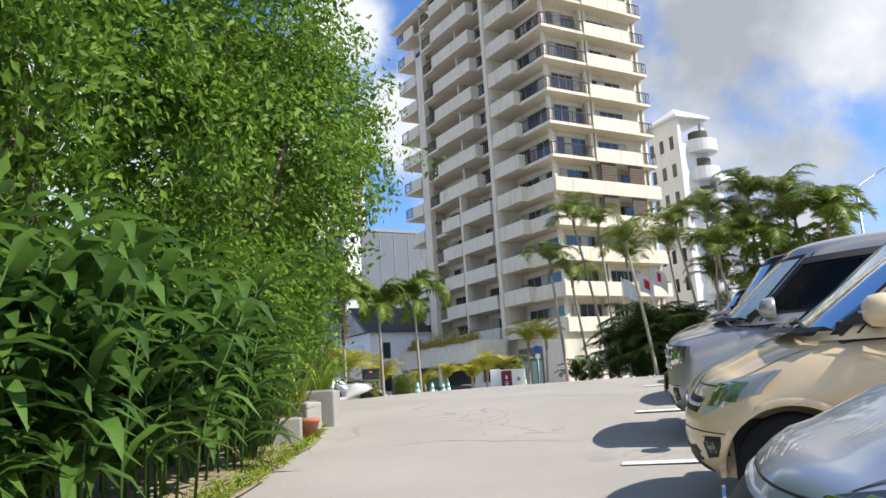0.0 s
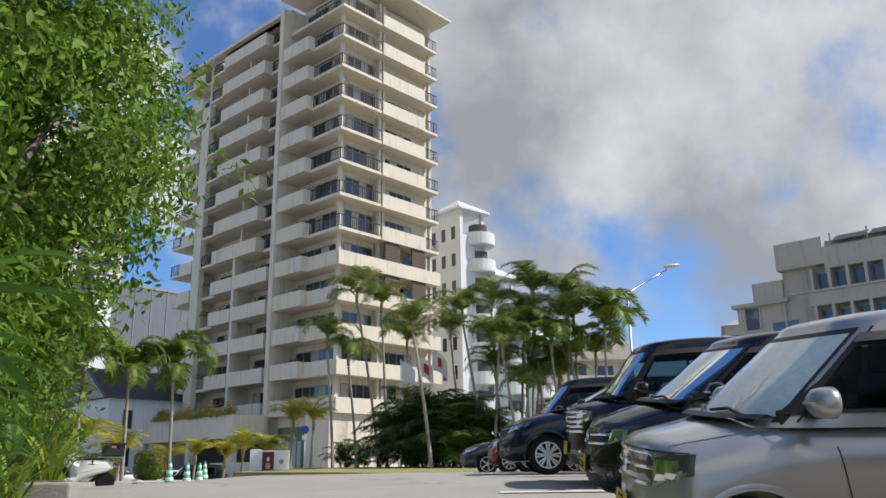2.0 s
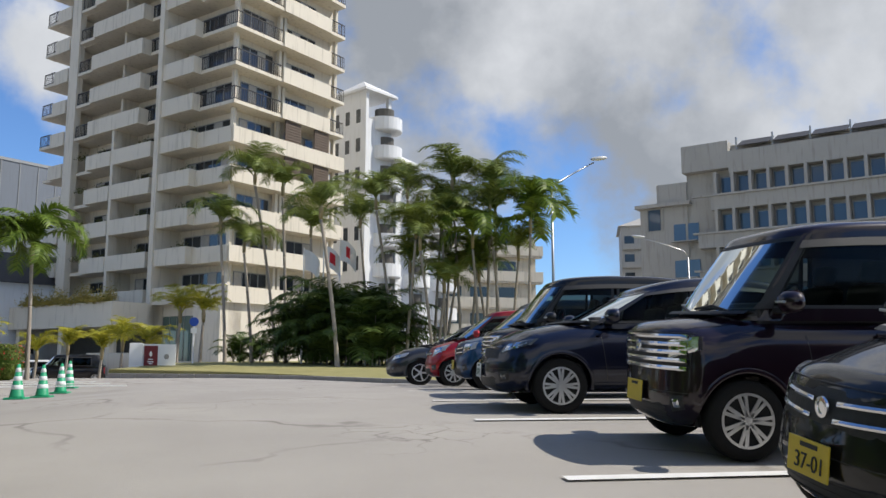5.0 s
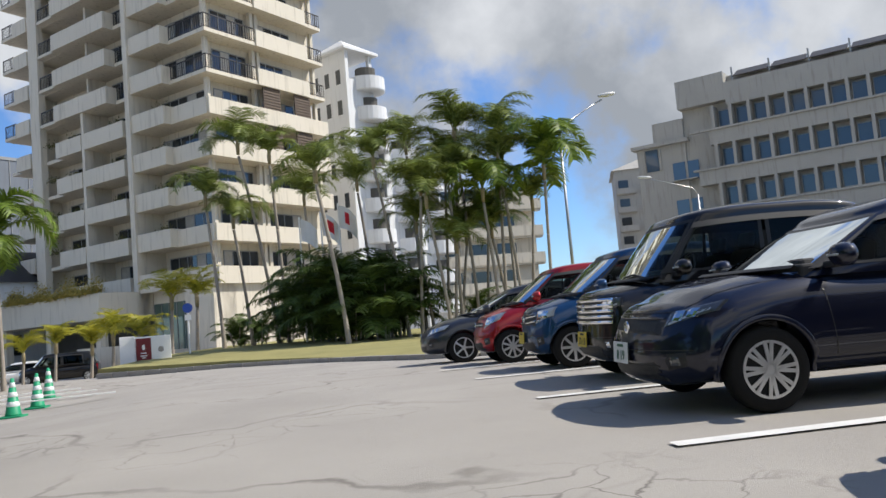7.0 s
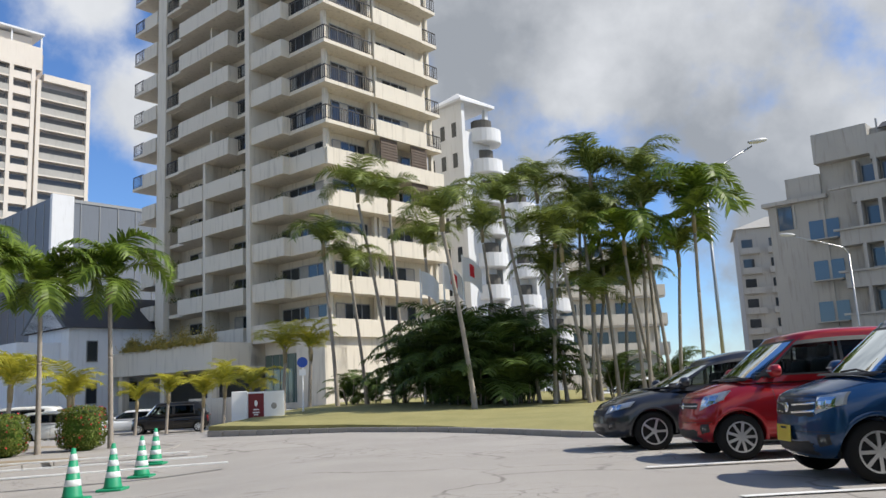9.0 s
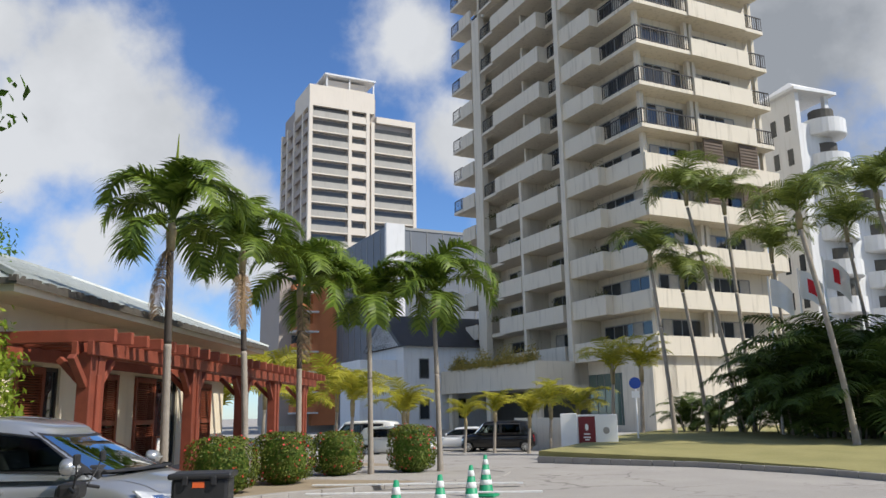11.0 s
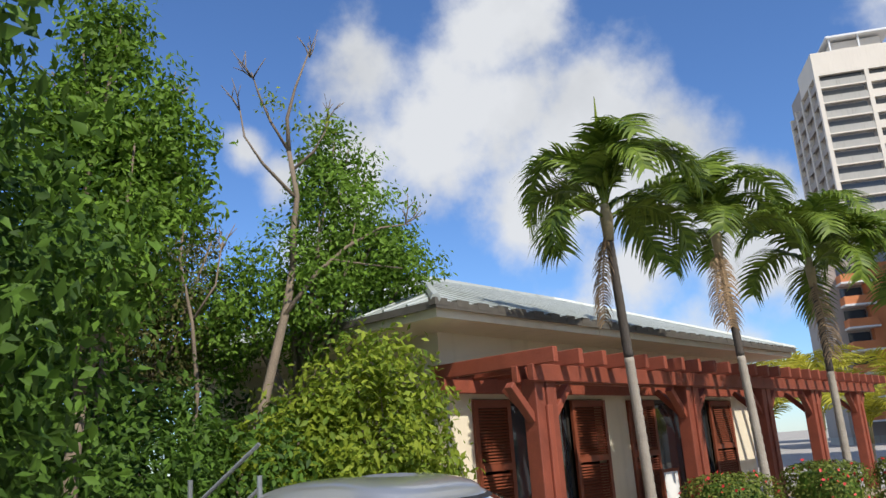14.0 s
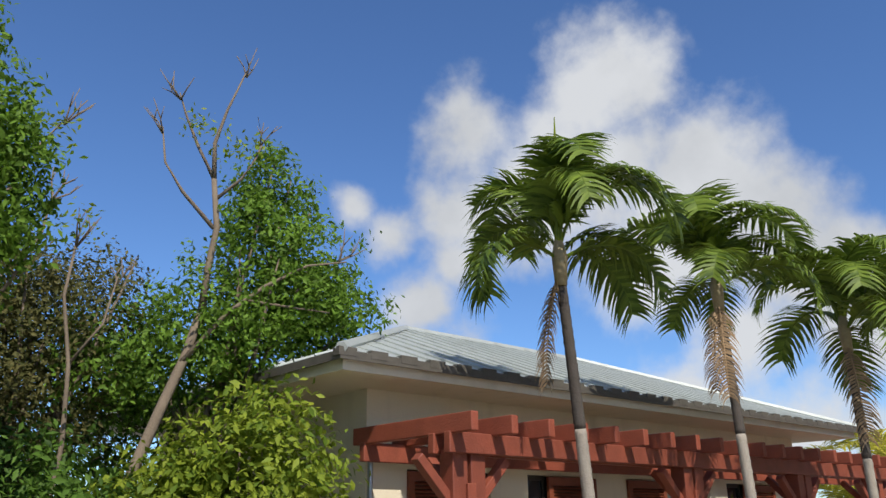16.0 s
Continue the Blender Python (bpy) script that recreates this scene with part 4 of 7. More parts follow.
LAMP_GLASS = material("clear_headlamp", (0.10, 0.105, 0.11), 0.22, 0.2, 14, 30, 0.2, metal=0.4, coat=1.0)
YELLOW_PLATE = material("yellow_plate", (0.72, 0.52, 0.04), 0.5, 0.05, 8, 60, 0.02)
WHITE_PLATE = material("white_plate", (0.76, 0.76, 0.74), 0.5, 0.04, 8, 60, 0.02)
PLATE_INK = material("plate_characters", (0.02, 0.02, 0.02), 0.6, 0.1, 8, 60, 0)
GREEN_INK = material("green_plate_characters", (0.02, 0.12, 0.06), 0.6, 0.1, 8, 60, 0)
TAIL_RED = material("red_tail_lamp", (0.35, 0.01, 0.012), 0.15, 0.1, 8, 60, 0.0, coat=0.6)


def words(name, text, size, mat, parent, m):
    """Writing as a thin mesh; it stands in the x-z plane of m and reads from the -y side."""
    c = bpy.data.curves.new(name, "FONT")
    c.body, c.size, c.align_x, c.align_y, c.extrude = text, size, "CENTER", "CENTER", 0.0015
    ob = bpy.data.objects.new("tmp", c)
    scene.collection.objects.link(ob)
    dg = bpy.context.evaluated_depsgraph_get()
    me = bpy.data.meshes.new_from_object(ob.evaluated_get(dg))
    bpy.data.objects.remove(ob)
    bpy.data.curves.remove(c)
    me.materials.clear()
    me.materials.append(mat)
    me.name = name
    return part(name, me, mat, parent, m=m @ pose(0, 0, 0, 90, 0, 0))


def cut(geo, cutters, mat, name):
    """The mesh of geo with the cutters' volumes taken away."""
    a = bpy.data.objects.new("tmp_a", geo.mesh("tmp_a", mat))
    scene.collection.objects.link(a)
    made = [a]
    for c in cutters:
        b = bpy.data.objects.new("tmp_b", c.mesh("tmp_b", mat))
        scene.collection.objects.link(b)
        made.append(b)
        mod = a.modifiers.new("cut", "BOOLEAN")
        mod.operation, mod.object, mod.solver = "DIFFERENCE", b, "EXACT"
    dg = bpy.context.evaluated_depsgraph_get()
    dg.update()
    me = bpy.data.meshes.new_from_object(a.evaluated_get(dg))
    for o in made:
        d = o.data
        bpy.data.objects.remove(o)
        bpy.data.meshes.remove(d)
    me.name = name
    me.materials.clear()
    me.materials.append(mat)
    me.polygons.foreach_set("use_smooth", [True] * len(me.polygons))
    me.set_sharp_from_angle(angle=radians(38))
    return me


def wheel_meshes(r, spokes, twin):
    w = 0.088
    turn = pose(0, 0, 0, 90, 0, 0)
    tyre = Geo().lathe([(r * 0.66, -w * 0.9), (r * 0.72, -w), (r * 0.93, -w), (r * 0.985, -w * 0.75), (r, -w * 0.4), (r, w * 0.4), (r * 0.985, w * 0.75), (r * 0.93, w), (r * 0.72, w), (r * 0.66, w * 0.9)], 36, turn).mesh("tyre", RUBBER, True)
    rim = Geo().lathe([(r * 0.30, w * 0.2), (r * 0.60, w * 0.15), (r * 0.62, w * 0.85), (r * 0.68, w * 0.95), (r * 0.69, w * 0.8), (r * 0.67, -w * 0.9), (r * 0.3, -w * 0.6)], 36, turn)
    rim = rim.mesh("rim", BLACK_TRIM, True)
    sp = Geo()
    for i in range(spokes):
        for d in ((-0.13, 0.13) if twin else (0,)):
            a = 2 * math.pi * i / spokes + d
            m = turn @ pose(0, 0, 0, 0, 0, math.degrees(a))
            sp.box(r * 0.10, r * 0.67, -r * (0.045 if twin else 0.062), r * (0.045 if twin else 0.062), w * 0.55, w * 1.0, m)
    sp.lathe([(r * 0.15, w * 0.4), (r * 0.15, w * 0.92), (r * 0.10, w * 1.0), (0.004, w * 1.0)], 16, turn)
    sp.lathe([(r * 0.615, w * 0.5), (r * 0.615, w * 0.98), (r * 0.68, w * 0.98), (r * 0.68, w * 0.5)], 36, turn)
    return tyre, rim, sp.mesh("spokes", ALLOY)


WHEELS = {}


def car_glass(name, tint):
    """Thin see-through glass: tinted, with the mirror gloss of a pane."""
    m = bpy.data.materials.new(name)
    m.use_nodes = True
    nt = m.node_tree
    nt.nodes.remove(nt.nodes["Principled BSDF"])
    tr, gl, ms = nt.nodes.new("ShaderNodeBsdfTransparent"), nt.nodes.new("ShaderNodeBsdfGlossy"), nt.nodes.new("ShaderNodeMixShader")
    fr = nt.nodes.new("ShaderNodeFresnel")
    fr.inputs["IOR"].default_value = 1.22
    tr.inputs[0].default_value = (*tint, 1)
    gl.inputs["Color"].default_value, gl.inputs["Roughness"].default_value = (0.9, 0.95, 0.95, 1), 0.015
    nz, bp = nt.nodes.new("ShaderNodeTexNoise"), nt.nodes.new("ShaderNodeBump")
    nz.inputs["Scale"].default_value = 2.2
    bp.inputs["Strength"].default_value, bp.inputs["Distance"].default_value = 0.05, 0.04
    nt.links.new(nz.outputs["Fac"], bp.inputs["Height"])
    nt.links.new(bp.outputs[0], gl.inputs["Normal"])
    nt.links.new(fr.outputs[0], ms.inputs[0])
    nt.links.new(tr.outputs[0], ms.inputs[1])
    nt.links.new(gl.outputs[0], ms.inputs[2])
    nt.links.new(ms.outputs[0], nt.nodes["Material Output"].inputs[0])
    return m


CLEAR_GLASS = car_glass("clear_windscreen_glass", (0.62, 0.72, 0.68))
CAR_GLASS = car_glass("tinted_car_glass", (0.30, 0.34, 0.33))
DEEP_GLASS = car_glass("privacy_car_glass", (0.06, 0.065, 0.07))
SHADE_GLASS = material("silver_sunshade_behind_glass", (0.52, 0.60, 0.60), 0.25, 0.25, 5, 22, 0.12, dark=(0.30, 0.38, 0.39), coat=1.0)
INTERIOR = material("dark_car_interior", (0.03, 0.03, 0.032), 0.8, 0.2, 6, 60, 0.1)
SEAT_CLOTH = material("grey_seat_cloth", (0.09, 0.088, 0.085), 0.9, 0.2, 8, 90, 0.1)


def build_car(m, label, body_paint, L=3.4, W=1.475, H=1.65, nose=0.82, hood=1.0, cowl=0.62, screen_top=1.25, roof_rear=None, tail=None, belt=1.0, roof_w=0.86, wr=0.285,
              axle=0.55, rear_axle=None, face="plain", plate=None, plate_text="", screen=None, spokes=8, twin=False, roof_paint=None, lamp=(0.60, 0.80, 0.30), lamp_skin=None, round_nose=0.26, rake=0.10, visor=True, arch=0.06):
    """A car with its nose at the origin, facing -x; lamp: lower and upper height and how far it reaches inwards (share of the half width)."""
    th = thing("car", m, label, "car", "parked cars")
    W2 = W / 2
    roof_rear = roof_rear or L - 0.35
    tail = tail or L - 0.06
    rear_axle = rear_axle or L - 0.6
    screen = screen or CLEAR_GLASS
    cx = cowl + 0.08
    sx = [0.0, 0.02, 0.06, 0.14, 0.35, cx * 0.5 + 0.2, cx + 0.15, L * 0.5, L - 0.7, L - 0.25, L - 0.06, L]
    sw = [W2 * 0.90, W2 * 0.945, W2 * 0.972, W2 * 0.985, W2, W2, W2, W2, W2, W2 * 0.975, W2 * 0.93, W2 * 0.86]
    sb = [0.27, 0.235, 0.21, 0.2, 0.2, 0.2, 0.2, 0.2, 0.2, 0.24, 0.30, 0.38]
    st = [nose - 0.07, nose - 0.035, nose - 0.008, nose + 0.012, nose + (hood - nose) * 0.42, nose + (hood - nose) * 0.72, max(hood, belt - 0.02), belt + 0.02, belt + 0.04, belt + 0.02, belt - 0.02, belt - 0.1]
    order = sorted(range(len(sx)), key=lambda i: sx[i])
    sx, sw, sb, st = ([s[i] for i in order] for s in (sx, sw, sb, st))
    N, K = 4.2, 60
    FZ = [0.2, 0.30, 0.42, 0.55, nose - 0.10, nose + 0.02, nose + 0.2]
    FX = [0.09, 0.03, 0.0, 0.012, rake * 0.55, rake, rake * 1.2]

    def at(x):
        return np.interp(x, sx, sw), np.interp(x, sx, sb), np.interp(x, sx, st)

    def bend(x, y, z):
        """Rounds the nose in plan and leans its face back."""
        f = max(0.0, 1 - x / 0.95) ** 1.5
        return x + f * (round_nose * min(1.05, abs(y) / W2) ** 2.6 + float(np.interp(z, FZ, FX)))

    def narrow(k):
        return 1 - 0.05 * max(0, k) ** 2 - 0.07 * max(0, -k) ** 2

    def skin_y(x, z):
        w, b, t = at(x)
        c, h = (b + t) / 2, (t - b) / 2
        k = (z - c) / h
        return w * (1 - min(0.999, abs(k)) ** N) ** (1 / N) * narrow(k)

    def top_z(x, y):
        w, b, t = at(x)
        q = min(0.97, abs(y) / (w * 0.95))
        return (b + t) / 2 + (t - b) / 2 * (1 - q ** N) ** (1 / N) + 0.02 * (1 - q * q)

    xs = sorted(set([0, 0.01, 0.02, 0.04, 0.06, 0.1, 0.14, 0.2, 0.27, 0.35, 0.43] + list(np.linspace(0.5, L - 0.7, 18)) + [L - 0.5, L - 0.25, L - 0.14, L - 0.06, L - 0.02, L]))
    rows = []
    for x, s in [(0, 0.05), (0, 0.3), (0, 0.55), (0, 0.75), (0, 0.9)] + [(x, 1.0) for x in xs]:
        w, b, t = at(x)
        c, h = (b + t) / 2, (t - b) / 2
        row = []
        for k in range(K):
            a = 2 * math.pi * (k + 0.5) / K
            y = math.copysign(abs(math.cos(a)) ** (2 / N), math.cos(a))
            z = math.copysign(abs(math.sin(a)) ** (2 / N), math.sin(a))
            px, py = x, w * y * narrow(z) * s
            pz = c + (h * z + (0.02 * max(0, z) * (1 - y * y) if s == 1 else 0)) * s
            row.append((bend(px, py, pz), py, pz))
        rows.append(row)
    g = Geo().grid(rows, closed=True)
    g.f.append(tuple(range(K)))
    g.f.append(tuple(len(g.v) - K + k for k in reversed(range(K))))
    turn = pose(0, 0, 0, 90, 0, 0)
    cutters = []
    for ax in (axle, rear_axle):
        for y0, y1 in ((W2 - 0.26, W2 + 0.2), (-W2 - 0.2, -W2 + 0.26)):
            cutters.append(Geo().lathe([(wr + 0.05, y0), (wr + 0.05, y1)], 32, Matrix.Translation((ax, 0, wr)) @ turn))
    part("body", cut(g, cutters, body_paint, "body"), body_paint, th)

    def panel(nm, ya, yb, za, zb, mat, parent, proud=0.006, n=10, rows_n=4, lip=0.012, label=""):
        """A plate that lies on the nose between ya and yb; za and zb: its lower and upper height at each end."""
        front_rows, back_rows = [], []
        for v in np.linspace(0, 1, rows_n + 1):
            r1, r2 = [], []
            for u in np.linspace(0, 1, n + 1):
                y = ya + (yb - ya) * u
                lo, hi = za[0] + (zb[0] - za[0]) * u, za[1] + (zb[1] - za[1]) * u
                z = lo + (hi - lo) * v
                x = bend(0, y, z) + max(0, (z - nose + 0.05)) * 0.6 + 0.05 * max(0, abs(y) / W2 - 0.9) * 10 * 0.3
                edge = v in (0, 1) or u in (0, 1)
                r1.append((x - proud + (lip * 0.5 if edge else 0), y, z))
                r2.append((x + 0.03, y, z))
            front_rows.append(r1)
            back_rows.append(r2)
        gg = Geo().grid(front_rows)
        nb = len(gg.v)
        gg.grid([list(reversed(r)) for r in back_rows])
        w = n + 1
        for i in range(rows_n):
            gg.f.append((i * w, (i + 1) * w, nb + (i + 1) * w + n, nb + i * w + n))
            gg.f.append((i * w + n, nb + i * w, nb + (i + 1) * w, (i + 1) * w + n))
        for k in range(n):
            gg.f.append((k, nb + n - k, nb + n - k - 1, k + 1))
            o = rows_n * w
            gg.f.append((o + k, o + k + 1, nb + o + n - k - 1, nb + o + n - k))
        return part(nm, gg, mat, parent, label)

    # cabin with open windows
    z0, z1 = belt - 0.05, H - 0.06

    def span(t):
        f = cowl + (screen_top - cowl) * t ** 1.06
        r = tail - (tail - roof_rear) * t ** 1.6
        w = W2 * (0.955 - (0.955 - roof_w) * t ** 1.5)
        return (f + r) / 2, (r - f) / 2, w

    E = 6

    def side(x, t, off=0.0):
        c, h, w = span(t)
        return (w + off) * (1 - min(0.999, abs(x - c) / h) ** E) ** (1 / E)

    def front(y, t, off=0.0):
        c, h, w = span(t)
        q = min(0.999, abs(y) / w)
        return c - (h + off) * (1 - q ** E) ** (1 / E) + 0.07 * q * q

    def zx(t, x):
        c, h, w = span(t)
        return z0 + (z1 - z0) * t - arch * t * min(1.0, abs((x - c) / h)) ** 2

    half = lambda t: span(t)[2] * 0.90
    lead = lambda t: span(t)[0] - span(t)[1]
    b_pillar, c_pillar = cowl + 0.47 * (tail - cowl), cowl + 0.80 * (tail - cowl)
    # front corners of the side windows at the sill and at the top
    qa, qb = lead(0.14) + 0.20, lead(0.84) + 0.19
    rows, P = [], 112
    levels = [(t, 1.0, 0) for t in np.linspace(0, 1, 21)] + [(1, 0.98, 0.02), (1, 0.94, 0.036), (1, 0.86, 0.05), (1, 0.7, 0.06), (1, 0.4, 0.066)]
    ring_t = []
    for t, s, dz in levels:
        c, h, w = span(t)
        row = []
        for k in range(P):
            a = 2 * math.pi * (k + 0.5) / P
            ca, sa = math.cos(a), math.sin(a)
            py = w * s * math.copysign(abs(sa) ** (2 / E), sa)
            px = c + (h - (1 - s) * w) * math.copysign(abs(ca) ** (2 / E), ca)
            if ca < 0:
                px += 0.07 * (py / w) ** 2 * min(1.0, abs(ca) * 3)
            row.append((px, py, zx(t, px) + dz))
        rows.append(row)
        ring_t.append(t if s == 1 else 2)
    g = Geo().grid(rows, closed=True)
    kept = []
    for f in g.f:
        i, k = f[0] // P, f[0] % P
        t = (ring_t[i] + ring_t[min(i + 1, len(ring_t) - 1)]) / 2
        x, y, z = [sum(g.v[j][q] for j in f) / 4 for q in range(3)]
        if t < 1:
            u = (t - 0.14) / 0.70
            fx = qa + (qb - qa) * u
            if 0.09 < t < 0.93 and x < span(t)[0] and abs(y) < half(t) - 0.02:
                continue
            if 0.16 < t < 0.84 and x > span(t)[0] + span(t)[1] * 0.6 and abs(y) < half(t) * 0.84:
                continue
            if 0.16 < t < 0.82 and fx + 0.03 < x < c_pillar - 0.07 and abs(x - b_pillar) > 0.05 and abs(y) > span(t)[2] * 0.7:
                continue
        kept.append(f)
    g.f = kept
    g.f.append(tuple(len(g.v) - P + k for k in range(P)))
    part("cabin", g, roof_paint or body_paint, th, smooth=True)

    def pane(nm, point, mat, border, n=14, mrows=8):
        """A glass sheet with a black edge; point(u, v) gives its place."""
        us = [0, border[0]] + list(np.linspace(border[0], 1 - border[0], n))[1:-1] + [1 - border[0], 1]
        vs = [0, border[1]] + list(np.linspace(border[1], 1 - border[1], mrows))[1:-1] + [1 - border[1], 1]
        gl, seal = Geo(), Geo()
        pts = [[point(u, v) for u in us] for v in vs]
        gl.grid(pts)
        seal.grid(pts)
        nu = len(us) - 1
        rim = lambda q: q // nu in (0, len(vs) - 2) or q % nu in (0, nu - 1)
        gl.f = [f for q, f in enumerate(gl.f) if not rim(q)]
        seal.f = [f for q, f in enumerate(seal.f) if rim(q)]
        ob = part(nm, gl, mat, th, smooth=True)
        part("window_seal", seal, BLACK_TRIM, ob, smooth=True)
        return ob

    e = 0.007

    def ws_point(u, v):
        t = 0.05 + 0.90 * v
        y = (2 * u - 1) * (half(t) + 0.025)
        x = front(y, t, e)
        return x, y, zx(t, x)

    def rear_point(u, v):
        t = 0.14 + 0.72 * v
        y = (1 - 2 * u) * half(t) * 0.88
        x = 2 * span(t)[0] - front(y, t, e) + 0.05
        return x, y, zx(t, x)
    pane("windscreen", ws_point, screen, (0.035, 0.06))
    pane("rear_window", rear_point, DEEP_GLASS, (0.04, 0.08))
    for sgn in (-1, 1):
        def side_pane(nm, xa, xb, mat):
            def pt(u, v):
                t = 0.13 + 0.73 * v
                if sgn > 0:
                    u = 1 - u
                x0, x1 = xa[0] + (xa[1] - xa[0]) * v, xb[0] + (xb[1] - xb[0]) * v
                x = x0 + (x1 - x0) * u
                return x, sgn * side(x, t, e), zx(t, x)
            pane(nm, pt, mat, (0.05, 0.05))
        side_pane("side_window", (qa, qb), (b_pillar - 0.015, b_pillar - 0.015), CAR_GLASS)
        side_pane("side_window", (b_pillar + 0.025, b_pillar + 0.025), (c_pillar + 0.01, c_pillar - 0.06), DEEP_GLASS)
        # black triangle at the foot of the front pillar
        r = []
        for v in (0, 0.5, 1):
            t = 0.13 + 0.3 * v
            x0 = lead(t) + 0.14
            x1 = qa + (qb - qa) * (0.3 * v) / 0.73 + 0.015
            r.append([(x, sgn * side(x, t, 0.005), zx(t, x)) for x in np.linspace(x0 + (x1 - x0) * v * 0.75, x1, 5)])
        part("corner_trim", Geo().grid(r), BLACK_TRIM, th)
        if visor:
            r = []
            for t in (0.80, 0.85, 0.89):
                xa = qa + (qb - qa) * (t - 0.13) / 0.73
                r.append([(x, sgn * side(x, t, 0.03 - 0.02 * (t - 0.8) / 0.09), zx(t, x)) for x in np.linspace(xa, c_pillar - 0.04, 12)])
            part("rain_visor", Geo().grid(r), BLACK_TRIM, th, smooth=True)

        def seam(pts):
            r = [[(x + d, sgn * (skin_y(x, z) + 0.0025), z) for d in (-0.004, 0.004)] for x, z in pts]
            part("door_seam", Geo().grid(r), BLACK_TRIM, th)
        xf = axle + 0.50
        seam([(xf + 0.03 - 0.08 * k, 0.30 + (belt - 0.38) * k) for k in np.linspace(0, 1, 9)])
        seam([(b_pillar, 0.30 + (belt - 0.36) * k) for k in np.linspace(0, 1, 9)])
        for hx in (b_pillar - 0.18, c_pillar - 0.07):
            y = skin_y(hx, belt - 0.15)
            part("door_handle", Geo().soft_box(hx - 0.1, hx + 0.1, sgn * (y + 0.022) - 0.013, sgn * (y + 0.022) + 0.013, belt - 0.168, belt - 0.138, 0.01), body_paint, th)
        # crease along the doors and the sill
        r = [[(x, sgn * (skin_y(x, z) + o), z) for z, o in ((0.235, 0.0), (0.25, 0.016), (0.31, 0.016), (0.33, 0.0))] for x in np.linspace(axle + wr + 0.07, rear_axle - wr - 0.07, 12)]
        part("sill", Geo().grid(r), body_paint, th, smooth=True)
        # wheel arch lips
        for ax in (axle, rear_axle):
            r = []
            for a in np.linspace(radians(-8), radians(188), 26):
                ring = []
                for rad, o in ((0.044, -0.03), (0.046, 0.006), (0.062, 0.011), (0.085, 0.002)):
                    x, z = ax + (wr + rad) * math.cos(a), wr + (wr + rad) * math.sin(a)
                    u = x
                    for _ in range(8):
                        u = max(0.0, u + 0.7 * (x - bend(u, W2 * 0.98, z)))
                    ring.append((x, sgn * (skin_y(u, max(0.3, min(z, nose - 0.12))) + o), z))
                r.append(ring)
            part("arch_lip", Geo().grid(r), body_paint, th, smooth=True)
        # door mirror: a rounded shell on a foot
        mx, my = qa + 0.10, W2 * 0.95
        shell = Geo().lathe([(0.012, -0.075), (0.05, -0.07), (0.088, -0.04), (0.10, 0.01), (0.102, 0.05), (0.085, 0.055), (0.02, 0.056)], 18, Matrix.Translation((mx, sgn * (my + 0.14), belt + 0.085)) @ Matrix.Diagonal((1, 1.15, 0.82, 1)) @ pose(0, 0, 0, 0, 90, 0))
        mir = part("door_mirror", shell, roof_paint or body_paint, th, smooth=True)
        part("mirror_foot", Geo().soft_box(mx - 0.035, mx + 0.035, sgn * (my + 0.02) - 0.07, sgn * (my + 0.02) + 0.07, belt + 0.0, belt + 0.05, 0.015), BLACK_TRIM, mir)
        part("mirror_lamp", Geo().soft_box(mx - 0.085, mx - 0.062, sgn * (my + 0.15) - 0.06, sgn * (my + 0.15) + 0.06, belt + 0.075, belt + 0.092, 0.005), PALE_LAMP, mir)
        # headlamp: a housing round the corner, reflectors in it
        l0, l1, reach = lamp
        ya, yb = sgn * W2 * (1 - reach - 0.12), sgn * W2 * 0.965
        up = 0.05 if face in ("slim", "plain") else 0.015
        hl = panel("headlamp", ya, yb, (l0, l1 - 0.02), (l0 + 0.4 * (l1 - l0) + up, l1 + up), lamp_skin or LAMP_GLASS, th, 0.008, 12, 5)
        for q, rr0 in ((0.28, 0.3), (0.58, 0.26)):
            y = ya + (yb - ya) * q
            zc = (l0 + l1) / 2 + q * (up + 0.1 * (l1 - l0))
            hr = (l1 - l0) * rr0
            panel("reflector", y - sgn * hr, y + sgn * hr, (zc - hr, zc + hr), (zc - hr, zc + hr), CHROME, hl, 0.0145, 4, 3)
        panel("lamp_strip", ya + (yb - ya) * 0.1, yb - (yb - ya) * 0.1, (l0 + 0.015, l0 + 0.03), (l0 + 0.4 * (l1 - l0) + up + 0.012, l0 + 0.4 * (l1 - l0) + up + 0.028), PALE_LAMP, hl, 0.015, 8, 1)
        fog = panel("fog_lamp", sgn * W2 * 0.66, sgn * W2 * 0.84, (0.33, 0.45), (0.36, 0.46), BLACK_TRIM, th, 0.006, 5, 3)
        panel("bulb_ring", sgn * W2 * 0.71, sgn * W2 * 0.79, (0.365, 0.425), (0.37, 0.43), CHROME if face == "chrome" else LAMP_GLASS, fog, 0.012, 4, 3)
        part("tail_lamp", Geo().soft_box(L - 0.10, L - 0.02, sgn * W2 * 0.86 - 0.05, sgn * W2 * 0.86 + 0.05, belt - 0.45, belt - 0.05, 0.015), TAIL_RED, th)
        # wiper
        yy = 0.10 if sgn > 0 else -0.50
        part("wiper", Geo().tube([(front(yy, 0.08) - 0.03, yy, zx(0.08, cowl) + 0.015), (front(yy + 0.25, 0.15) - 0.02, yy + 0.25, zx(0.14, cowl) + 0.02), (front(yy + 0.52, 0.12) - 0.02, yy + 0.52, zx(0.10, cowl) + 0.025)], 0.011, 5), BLACK_TRIM, th)
        # bonnet shut line
        r = []
        for k in np.linspace(0, 1, 12):
            x = 0.05 + (cowl + 0.02) * k
            y = sgn * W2 * (0.70 + 0.13 * k)
